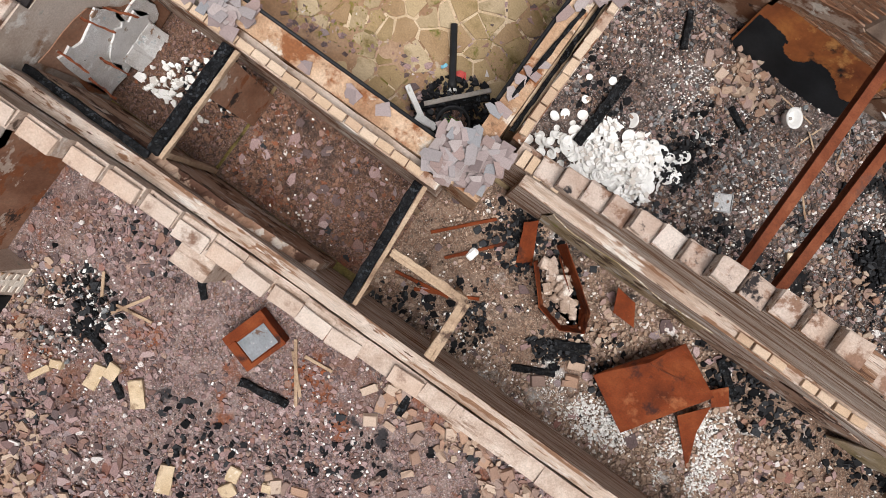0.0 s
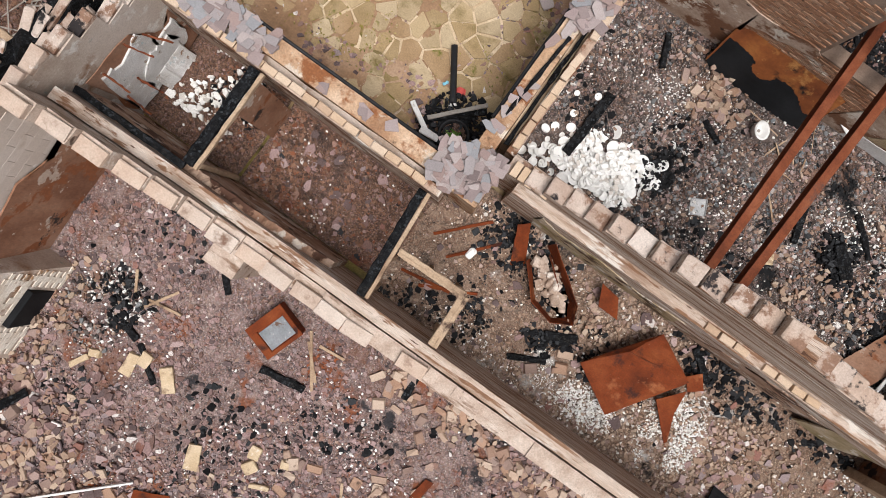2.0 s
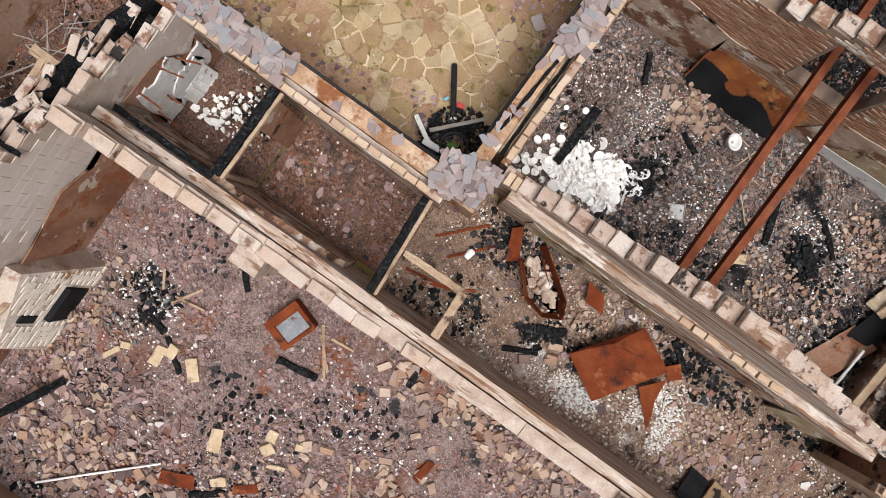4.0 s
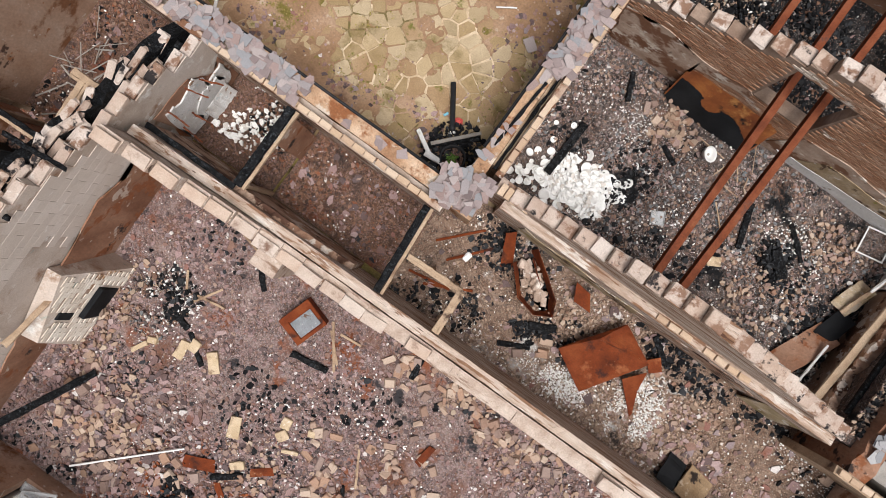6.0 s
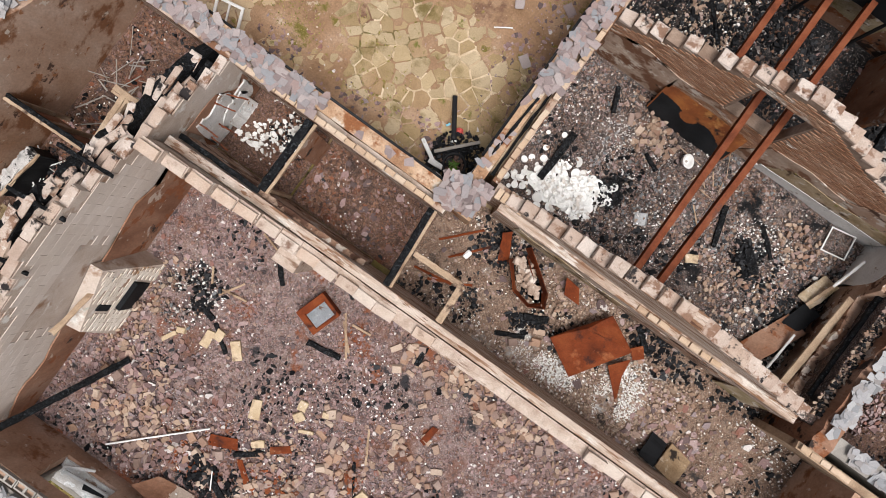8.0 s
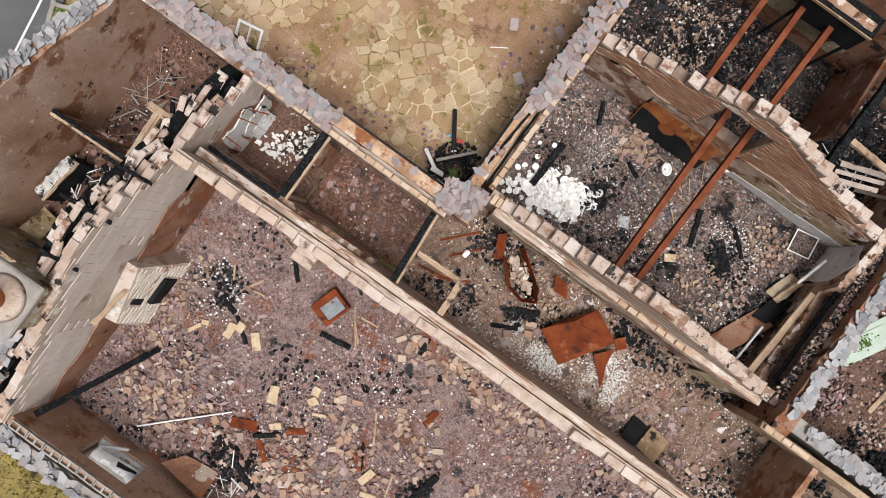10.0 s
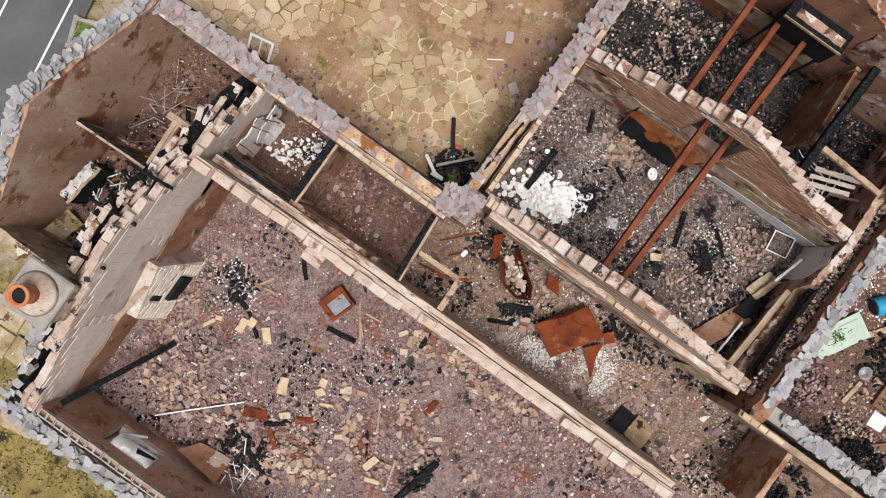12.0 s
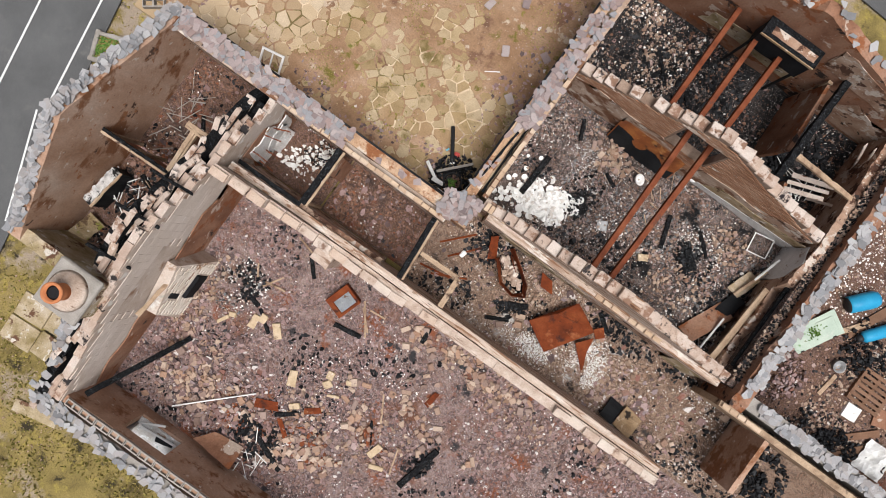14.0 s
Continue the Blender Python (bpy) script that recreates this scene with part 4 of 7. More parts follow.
charred_beam((-5.42, -1.17, 2.42), (-3.6, -1.17, 2.36), 0.1, 0.07, "black charred plate along the spine wall", name="charred_wall_plate")

# stub wall in the end room
e = empty("stub_wall", pose(5.2, 7.9, 0), "scorched brown stub wall in the end room", "wall")
part("wall_panel", box(0.1, 1.9, 2.2, 0.008, 0.008, cuts=6, at=pose(0, 0, 0, 0, 3, 4)), M_BROWNWALL, e)
part("edge_stud", box(0.12, 0.08, 2.25, 0.006, 0.004, cuts=5, at=pose(0.02, 1.0, 0)), M_WOOD, e)

# charred cupboard on the end gable
e = empty("wall_cupboard", pose(3.72, 8.77, 0.12), "charred black cupboard against the end wall", "cupboard")
part("body", box(1.45, 0.4, 1.0, 0.01, 0.006, cuts=5, at=pose(0, 0, 1.9)), M_SOOT, e)
lid = part("top", box(1.52, 0.46, 0.05, 0.006, 0.004, cuts=5, at=pose(0, 0, 2.902)), M_CHAR, e, "cracked black top")
part("scorched_panel", box(1.2, 0.2, 0.02, 0.006, 0.008, cuts=6, at=pose(0.05, -0.04, 2.953)), M_PEEL, lid, "peeling scorched panel")
part("front_rail", box(1.5, 0.03, 0.09, 0.005, at=pose(0, -0.245, 2.84)), M_OCHRE, lid, "yellowed front rail")
for s in (-0.68, 0.68):
    part("leg", box(0.06, 0.06, 1.9, 0.004, at=pose(s, -0.1, 0)), M_SOOT, e)

# ---- heat-tinted plate and boards against the middle gable ----
e = empty("fire_plate", pose(2.72, 5.45, 0, 0, 0, 0), "large heat-tinted steel plate leaning on the brick gable", "metal plate")
bm = bmesh.new()
bmesh.ops.create_grid(bm, x_segments=16, y_segments=10, size=0.5)
for v in bm.verts:
    u, w = v.co.x * 2, v.co.y * 2
    r = max(0.0, abs(u) - 0.82) / 0.18
    v.co = Vector((u * 1.02, 0.04 * noise.noise(Vector((u * 2, w, 0))) + 0.05 * u * u, (w * (1 - 0.16 * r * r) + 1) * 0.62))
bmesh.ops.solidify(bm, geom=list(bm.faces), thickness=0.012)
bmesh.ops.transform(bm, matrix=pose(0.0, -0.36, 0.05, -20, 0, 0), verts=bm.verts)
plate = part("plate", bm, M_HEATED, e, "orange and soot-black heat-tinted steel")
crust = bmesh.new()
bmesh.ops.create_grid(crust, x_segments=150, y_segments=75, size=0.5)
bmesh.ops.delete(crust, geom=[f for f in crust.faces if f.calc_center_median().y > 0.02 - 0.16 * f.calc_center_median().x + 0.2 * noise.noise(f.calc_center_median() * 4.0) + 0.03 * noise.noise(f.calc_center_median() * 23.0) or abs(f.calc_center_median().x) > 0.49], context="FACES")
for v in crust.verts:
    u, w = v.co.x * 2, v.co.y * 2
    r = max(0.0, abs(u) - 0.82) / 0.18
    v.co = Vector((u * 1.02, 0.04 * noise.noise(Vector((u * 2, w, 0))) + 0.05 * u * u - 0.016, (w * (1 - 0.16 * r * r) + 1) * 0.62))
bmesh.ops.solidify(crust, geom=list(crust.faces), thickness=-0.004)
bmesh.ops.transform(crust, matrix=pose(0.0, -0.36, 0.05, -20, 0, 0), verts=crust.verts)
part("soot_crust", crust, M_SOOT, plate, "ragged soot-black lower half")
part("rolled_edge", box(1.85, 0.02, 0.02, 0.004, 0.003, cuts=8, at=pose(0, 0.1, 1.235)), M_SOOT, plate, "black rolled edge")
for dx in (-0.5, 0.55):
    part("prop", box(0.05, 0.05, 0.8, 0.005, 0.003, cuts=3, at=pose(dx, 0.0, 0)), M_SOOT, e)
WHITE_STRIP = [(4.0, 5.52, 0.4), (4.28, 5.41, 0.35), (5.08, 5.82, 0.3), (4.72, 5.83, 0.4)]
e = empty("wire_rack", pose(6.88, 5.16, 0.05, 6, -4, 10), "thin white square wire rack lying on the rubble", "rack")
for dx, dy, sx, sy in ((0, 0.27, 0.58, 0.03), (0, -0.27, 0.58, 0.03), (-0.27, 0, 0.03, 0.52), (0.27, 0, 0.03, 0.52)):
    part("frame_rail", box(sx, sy, 0.03, 0.004, at=pose(dx, dy, 0.12)), M_WHITEPAINT, e)
part("mesh_backing", box(0.5, 0.5, 0.1, 0.01, 0.02, cuts=3), M_SPOIL["dark"], e, "rubble under the frame")
for p0, p1, w, m, words in (((7.3, 1.75, 0.95), (7.38, 4.1, 1.1), 0.2, M_WOOD, "long tan scorched board along the east wall"), ((7.05, 1.8, 0.5), (7.1, 2.9, 0.55), 0.05, M_WHITEPAINT, "thin white batten by the east wall"),
                            ((7.0, 3.6, 0.4), (7.3, 4.6, 0.55), 0.09, M_WOOD, "short scorched board by the east wall"), ((7.15, 4.2, 0.6), (7.32, 5.0, 0.75), 0.06, M_WHITEPAINT, "pale broken batten by the east wall")):
    L = (Vector(p1) - Vector(p0)).length
    tagged(part("leaning_board", box(L, w, 0.035, 0.006, 0.005, cuts=8, base=False), m, at=along(p0, p1, 20)), words, "board")
tagged(part("brown_panel", box(1.35, 0.55, 0.025, 0.004, 0.004, cuts=7), M_BROWNWALL, at=pose(6.85, 2.55, 0.3, 0, 0, 66) @ pose(0, 0, 0, -30, 0, 0)), "dark brown scorched door panel leaning on the rubble", "panel")
tagged(part("mossy_slab", box(0.75, 0.4, 0.05, 0.02, 0.012, cuts=5), M_HEARTH, at=pose(7.1, 4.0, 0.28, 0, 0, 70) @ pose(0, 0, 0, -25, 4, 0)), "yellowed mossy slab of plaster", "slab")
tagged(part("ply_sheet", box(0.7, 0.4, 0.02, 0.003, 0.003, cuts=5), M_SOOT, at=pose(7.12, 3.3, 0.3, 0, 0, 75) @ pose(0, 0, 0, -25, 0, 0)), "black scorched plywood sheet", "board")

# ---- plates and crockery heap ----
rr = np.random.default_rng(21)
pl = [plate_shape(r) for r in (0.12, 0.1, 0.08)]
bo = [bowl_shape(r) for r in (0.085, 0.065, 0.05)]
shapes = []
for nm, lst in (("plate", pl), ("bowl", bo)):
    for b in lst:
        me = bpy.data.meshes.new(nm)
        b.to_mesh(me)
        b.free()
        me.materials.append(M_CERAMIC)
        shapes.append((nm, me))


def crockery(x, y, i, z, tilt):
    nm, me = shapes[i]
    ob = new(nm, me)
    ob.matrix_basis = pose(x, y, z, rr.normal(0, tilt), rr.normal(0, tilt), rr.uniform(0, 360))
    return tagged(ob, "white glazed %s in the crockery heap" % nm, nm, "heap of white crockery")


for i in range(150):
    u, v = rr.normal(0, 0.36), rr.normal(0, 0.24)
    x, y = 1.42 + u * 1.0 + v * 0.1, 2.66 + v + u * 0.28
    crockery(x, y, int(rr.integers(0, 4)), floor_at(x, y) + 0.02 + 0.16 * math.exp(-(u * u + v * v) * 6) * rr.random(), 22)
for i in range(26):
    x, y = 0.42 + rr.normal(0, 0.16), 2.3 + rr.normal(0, 0.22)
    crockery(x, y, int(rr.integers(2, 6)), floor_at(x, y) + 0.03, 30)
for x, y, i in ((0.42, 3.12, 4), (0.55, 2.9, 3), (0.28, 3.45, 5), (0.6, 3.6, 4), (0.3, 2.78, 2)):
    crockery(x, y, i, floor_at(x, y) + 0.01, 12)

# ---- toilet bowl, tray ----
e = empty("toilet_bowl", pose(3.09, 4.66, floor_at(3.09, 4.66), 6, 0, 40), "white ceramic toilet bowl standing in ash", "toilet")
bm = tube([(0.13, 0), (0.14, 0.1), (0.19, 0.32), (0.2, 0.38), (0.15, 0.38), (0.11, 0.25), (0.05, 0.2), (0.001, 0.2)], 28)
bmesh.ops.scale(bm, vec=(0.62, 0.82, 0.8), verts=bm.verts)
bowl = part("bowl", bm, M_CERAMIC, e)
part("drain", tube([(0.028, 0.163), (0.02, 0.168), (0.001, 0.166)], 16), M_CONC, bowl, "sooty drain")
e = empty("metal_tray", pose(3.05, 3.06, floor_at(3.05, 3.06) + 0.02, 5, -4, 28), "small square steel tray", "tray")
part("pan", box(0.26, 0.27, 0.012, 0.01), M_STEEL, e)
for a in range(4):
    part("rim", box(0.27, 0.015, 0.035, 0.004, at=pose(0, 0, 0, 0, 0, 90 * a) @ pose(0, 0.135, 0)), M_STEEL, e)

# ---- rusted steel tank, sheet and scraps in the passage ----
def bent(name, pts, faces_, t, material, label, category, jit=0.004, sub=3):
    bm = bmesh.new()
    vs = [bm.verts.new(p) for p in pts]
    for f in faces_:
        bm.faces.new([vs[i] for i in f])
    bmesh.ops.subdivide_edges(bm, edges=list(bm.edges), cuts=sub, use_grid_fill=True)
    for v in bm.verts:
        v.co.z += jit * 3 * (noise.noise(v.co * 3.0)) + rng.normal(0, jit * 0.3)
    bmesh.ops.solidify(bm, geom=list(bm.faces), thickness=t)
    return tagged(part(name, bm, material), label, category)


bent("rusted_sheet", [(2.9, -0.22, 0.42), (3.72, 0.95, 0.48), (4.5, 0.55, 0.52), (3.73, -0.68, 0.4), (3.42, 0.4, 0.58)],
     [(0, 4, 2, 3), (0, 1, 4), (4, 1, 2)], 0.012, M_RUST, "large creased sheet of deep orange rusted steel", "metal sheet", 0.013, 7)
bent("white_bath_panel", WHITE_STRIP, [(0, 1, 2, 3)], 0.02, M_WHITEPAINT, "torn white enamel panel propped by the doorway", "panel", 0.01)
lath((3.44, 0.4, 0.595), (4.46, 0.54, 0.535), 0.018, 0.006, M_BEAM, "folded seam across the rusted sheet", "seam_strip")
e = empty("rusted_box", pose(3.72, 0.14, 0), "rusted steel cabinet under the creased sheet", "cabinet")
for a, b in (((-0.35, -0.3, 0), (0.35, -0.3, 0)), ((-0.35, 0.3, 0), (0.35, 0.3, 0))):
    part("side_panel", box(0.7, 0.02, 0.36, 0.003, 0.003, cuts=3, at=pose(0, 0, 0, 0, 0, -28) @ pose(0, a[1], 0)), M_RUST, e)
for s in (-0.36, 0.36):
    part("end_panel", box(0.02, 0.6, 0.36, 0.003, 0.003, cuts=3, at=pose(0, 0, 0, 0, 0, -28) @ pose(s, 0, 0)), M_RUST, e)
bent("rusted_scrap", [(4.3, 0.02, 0.3), (4.62, 0.42, 0.34), (4.72, 0.0, 0.2), (4.98, -0.58, 0.1)], [(0, 1, 2), (0, 2, 3)], 0.01, M_RUST, "torn rusted steel strip bent to the floor", "metal scrap", sub=2)
bent("rusted_scrap", [(4.5, 0.62, 0.25), (4.68, 0.82, 0.3), (4.9, 0.6, 0.2), (4.7, 0.42, 0.18)], [(0, 1, 2, 3)], 0.01, M_RUST, "small torn piece of rusted steel", "metal scrap", sub=2)
bent("rusted_scrap", [(2.42, 1.05, 0.5), (2.8, 1.02, 0.35), (3.05, 0.72, 0.15), (2.62, 0.72, 0.3)], [(0, 1, 2, 3)], 0.01, M_RUST, "torn rusted steel piece by the gable wall", "metal scrap", sub=2)
e = empty("rusted_tank", pose(0, 0, 0), "collapsed rusted steel tank filled with stones", "tank")


def panel4(name, a, b, c, d, parent):
    bm = bmesh.new()
    bm.faces.new([bm.verts.new(p) for p in (a, b, c, d)])
    bmesh.ops.subdivide_edges(bm, edges=list(bm.edges), cuts=4, use_grid_fill=True)
    for v in bm.verts:
        v.co += Vector(rng.normal(0, 0.004, 3))
    bmesh.ops.solidify(bm, geom=list(bm.faces), thickness=0.01)
    return part(name, bm, M_RUST, parent)


panel4("front_side", (1.28, 0.72, 0.02), (1.74, 0.2, 0.02), (1.66, 0.12, 0.42), (1.2, 0.62, 0.46), e)
panel4("front_side", (1.74, 0.2, 0.02), (2.16, 0.1, 0.02), (2.14, 0.02, 0.26), (1.66, 0.12, 0.42), e)
panel4("end_side", (2.16, 0.1, 0.02), (2.36, 0.26, 0.02), (2.48, 0.2, 0.24), (2.14, 0.02, 0.26), e)
panel4("back_side", (2.36, 0.26, 0.02), (2.2, 0.55, 0.02), (2.34, 0.5, 0.42), (2.48, 0.2, 0.24), e)
panel4("back_side", (2.2, 0.55, 0.02), (1.38, 1.06, 0.02), (1.44, 1.14, 0.42), (2.34, 0.5, 0.42), e)
panel4("inner_baffle", (1.5, 0.98, 0.02), (1.95, 0.62, 0.02), (1.9, 0.58, 0.34), (1.46, 0.92, 0.36), e)
panel4("torn_flap", (1.06, 0.42, 0.05), (1.28, 0.54, 0.05), (0.9, 1.16, 0.52), (0.74, 1.02, 0.46), e)
bm = bmesh.new()
bm.faces.new([bm.verts.new(q) for q in ((1.28, 0.72, 0.03), (1.74, 0.2, 0.03), (2.16, 0.1, 0.03), (2.36, 0.26, 0.03), (2.2, 0.55, 0.03), (1.38, 1.06, 0.03))])
bmesh.ops.solidify(bm, geom=list(bm.faces), thickness=0.02)
part("bottom", bm, M_SOOT, e)
for i in range(34):
    f = rr.random()
    x, y, r = 1.42 + 0.75 * f + rr.normal(0, 0.06), 0.82 - 0.5 * f + rr.normal(0, 0.08), rr.uniform(0.1, 0.24)
    ob = part("stone", box(r, r * 0.7, r * 0.4, r * 0.12, r * 0.06), M_TOP, at=pose(x, y, 0.06 + 0.16 * rr.random(), rr.normal(0, 18), rr.normal(0, 18), rr.uniform(0, 360)))
    tagged(ob, "pale tan broken stone inside the rusted tank", "stone", "stones in the tank")

# ---- rusted box with grey glass ----
e = empty("rusted_stove", pose(-1.5, -2.72, floor_at(-1.5, -2.72), 4, -5, 72), "rusted steel stove lying on its back with grey glass", "stove")
case = part("case", box(0.72, 0.62, 0.3, 0.015, 0.003, cuts=3), M_RUST, e)
for dx, dy, sx, sy in ((0, 0.24, 0.74, 0.14), (0, -0.28, 0.74, 0.07), (-0.3, -0.04, 0.14, 0.42), (0.33, -0.04, 0.07, 0.42)):
    part("front_rim", box(sx, sy, 0.04, 0.006, 0.002, at=pose(dx, dy, 0.302)), M_RUST, case)
part("glass", box(0.5, 0.36, 0.012, 0.002, at=pose(0.03, -0.05, 0.304)), M_GLASS, case, "sooty grey glass front")

# ---- loose blocks in the big room ----
for x, y, rz, sx, sy in ((-2.5, -4.51, 130, 0.44, 0.22), (-3.17, -4.66, 95, 0.4, 0.2), (-3.0, -4.45, 90, 0.25, 0.2), (-1.4, -5.32, 112, 0.45, 0.24), (-0.59, -4.63, 100, 0.22, 0.2), (-0.52, -4.87, 60, 0.24, 0.2), (-0.05, -4.5, 20, 0.16, 0.14), (-3.75, -4.85, 20, 0.2, 0.13), (-3.9, -5.1, 60, 0.36, 0.1), (-0.2, -5.05, 25, 0.34, 0.07), (-0.9, -5.9, 40, 0.3, 0.16), (4.48, 3.02, 30, 0.28, 0.2), (5.0, -6.0, 20, 0.4, 0.2), (1.6, -5.6, 75, 0.44, 0.2), (1.9, -5.95, 20, 0.4, 0.12)):
    cream_block(x, y, rz, sx, sy)
for p0, p1, w in (((-1.34, -3.44), (-0.54, -3.3), 0.12), ((-3.23, -4.28), (-2.65, -4.71), 0.09), ((-2.98, -2.25), (-2.5, -2.75), 0.1), ((0.87, -2.0), (0.92, -2.45), 0.12), ((-1.2, -6.4), (-0.7, -6.0), 0.12), ((1.05, -5.0), (1.55, -5.7), 0.07), ((-1.9, -6.9), (-0.2, -7.6), 0.14), ((3.0, -4.6), (2.7, -6.0), 0.16), ((-3.95, -4.1), (-3.3, -4.25), 0.12)):
    z0, z1 = floor_at(*p0) + w * 0.4, floor_at(*p1) + w * 0.4
    charred_beam((*p0, z0), (*p1, z1), w, w * 0.8)
charred_beam((-4.3, -6.05, 0.14), (-5.25, -8.2, 1.95), 0.14, 0.14, "long charred beam propped against the room corner", name="propped_beam")
for p0, p1 in (((-3.55, -3.6), (-2.95, -3.5)), ((-3.6, -3.85), (-3.2, -3.2)), ((-1.02, -2.43), (-0.42, -3.25)), ((-0.95, -2.6), (-0.45, -3.1)), ((-3.5, -2.05), (-2.4, -2.35)), ((-4.0, -3.3), (-3.75, -3.7)), ((-0.75, -2.55), (-0.28, -2.5)), ((0.9, -4.2), (1.3, -4.9)), ((2.1, -5.2), (2.3, -5.9))):
    lath((*p0, floor_at(*p0) + 0.05), (*p1, floor_at(*p1) + 0.05), 0.045, 0.025)
lath((-3.62, -7.84, 0.22), (-1.95, -6.22, 0.2), 0.035, 0.035, M_WHITEPAINT, "long white pole lying across the rubble", "pole")
charred_beam((0.77, 3.75, 0.12), (0.72, 2.5, 0.12), 0.16, 0.1)
charred_beam((0.95, 5.15, 0.12), (1.2, 4.6, 0.12), 0.1, 0.09)
for p0, p1, w in (((5.3, 3.9), (5.75, 3.5), 0.2), ((4.4, 4.4), (4.7, 3.5), 0.12), ((2.3, 4.3), (2.7, 4.1), 0.1), ((5.3, 4.5), (5.9, 4.0), 0.09), ((2.2, -0.2), (2.7, 0.05), 0.16), ((1.9, -0.85), (2.5, -0.55), 0.1), ((4.9, 0.75), (4.4, 1.1), 0.12), ((6.0, 6.3), (6.8, 7.9), 0.13), ((6.6, 6.2), (5.9, 7.4), 0.1), ((6.3, 8.2), (7.3, 6.9), 0.12), ((1.5, 7.9), (2.2, 7.2), 0.1), ((-7.6, -0.9), (-7.0, -1.8), 0.1), ((-8.0, -3.2), (-7.0, -3.6), 0.12), ((-7.4, -4.6), (-6.6, -4.0), 0.1)):
    charred_beam((*p0, floor_at(*p0) + w * 0.4), (*p1, floor_at(*p1) + w * 0.4), w, w * 0.7)
for p0, p1 in (((0.1, -0.1), (0.75, 0.65)), ((-0.3, 0.1), (0.4, 0.85)), ((0.0, -0.75), (0.9, -0.3)), ((-0.4, -0.7), (0.5, -0.55))):
    lath((*p0, floor_at(*p0) + 0.03), (*p1, floor_at(*p1) + 0.03), 0.05, 0.03, M_RUST, "thin rusted steel strip on the floor", "rust_strip")

# ---- bleached plaster slab and rods in the store ----
e = empty("plaster_slab", pose(-5.3, -0.25, 0), "crumbling white plaster slab against the gable", "slab")
part("slab_core", box(0.05, 0.7, 0.55, 0.012, 0.012, cuts=8, at=pose(0.0, 0.1, 0.1, 0, -12, 0)), M_CRUMBLE, e)
for y, z in ((-0.55, 2.1), (0.0, 2.15), (0.3, 1.9), (-0.35, 1.2), (-0.7, 1.1)):
    part("rod", box(0.42, 0.02, 0.02, 0.003, 0.008, cuts=5, at=pose(0.16, y, z, 0, 22, 15 + 30 * y)), M_BEAM, e, "rusted reinforcing rod")

# ---- brick fireplace in the big room ----
e = empty("fireplace", pose(-5.48, -4.86, 0), "whitewashed brick fireplace breast on the gable", "fireplace")
bm = bmesh.new()
vs = [bm.verts.new(p) for p in ((0, -0.95, -0.05), (0.58, -0.95, -0.05), (0.58, 0.98, -0.05), (0, 0.98, -0.05), (0, -0.88, 1.5), (0.33, -0.88, 1.35), (0.24, 0.62, 2.05), (0, 0.62, 2.15))]
for f in ((0, 1, 5, 4), (1, 2, 6, 5), (2, 3, 7, 6), (3, 0, 4, 7), (4, 5, 6, 7), (3, 2, 1, 0)):
    bm.faces.new([vs[i] for i in f])
breast = part("breast", bm, M_PALE, e)
part("hearth_recess", box(0.12, 0.7, 0.75, 0.01, at=pose(0.5, 0.1, 0.02)), M_SOOT, breast, "soot-black hearth")
part("flue_slot", box(0.06, 0.16, 0.42, 0.01, at=pose(0.41, -0.25, 0.98, 0, -9, 0)), M_SOOT, breast, "soot-black slot")
part("lintel", box(0.1, 1.75, 0.08, 0.01, 0.012, cuts=6, at=pose(0.2, -0.12, 1.78, -24, 0, 0)), M_WOOD, e, "scorched timber along the breast top")

# ---- chimney on the west gable ----
e = empty("chimney", pose(-6.08, -5.4, -0.95), "rendered chimney stack with an orange clay pot", "chimney")
part("shaft", box(0.9, 0.95, 5.6, 0.03, 0.006, cuts=10), M_MOSS, e, "stained render")
part("cap", box(1.08, 1.12, 0.14, 0.03, 0.006, at=pose(0, 0, 5.602)), M_CONC, e)
flaunch = part("flaunching", tube([(0.46, 5.744), (0.4, 5.82), (0.24, 5.94), (0.001, 5.95)], 20), M_TOP, e, "pale mortar flaunching")
part("chimney_pot", tube([(0.19, 5.9), (0.17, 6.15), (0.18, 6.3), (0.225, 6.33), (0.225, 6.4), (0.165, 6.4), (0.15, 6.0), (0.001, 5.99)], 28), M_CLAY, flaunch, "orange terracotta pot")

part("flue", tube([(0.148, 6.3), (0.1, 6.305), (0.001, 6.306)], 24), M_SOOT, flaunch, "black flue opening")

# ---- courtyard ----
def strut(p0, p1, w, h, material, name, label, category):
    L = (Vector(p1) - Vector(p0)).length
    return tagged(part(name, box(L, w, h, min(w, h) * 0.12, 0.002, cuts=4, base=False), material, at=along(p0, p1)), label, category)


gut = tube([(0.028, 0), (0.028, 8.3)], 10)
bmesh.ops.transform(gut, matrix=pose(-8.85, 1.085, 2.2, 0, 90, 0), verts=gut.verts)
tagged(part("gutter", gut, M_RUBBER), "black half-melted gutter along the courtyard wall", "gutter")
gut = tube([(0.028, 0), (0.028, 8.6)], 10)
bmesh.ops.transform(gut, matrix=pose(-0.535, 1.9, 2.2, -90, 0, 0), verts=gut.verts)
tagged(part("gutter", gut, M_RUBBER), "black half-melted gutter along the courtyard wall", "gutter")
e = empty("drain_pipe", along((-1.86, 2.88, 0.12), (-1.3, 2.05, 0.12)) @ pose(0, 0, 0, 0, 90, 0), "black plastic downpipe lying in the courtyard", "pipe")
part("pipe", tube([(0.055, -0.5), (0.055, 0.35), (0.068, 0.36), (0.068, 0.48), (0.05, 0.48), (0.05, 0.3)], 18), M_RUBBER, e)
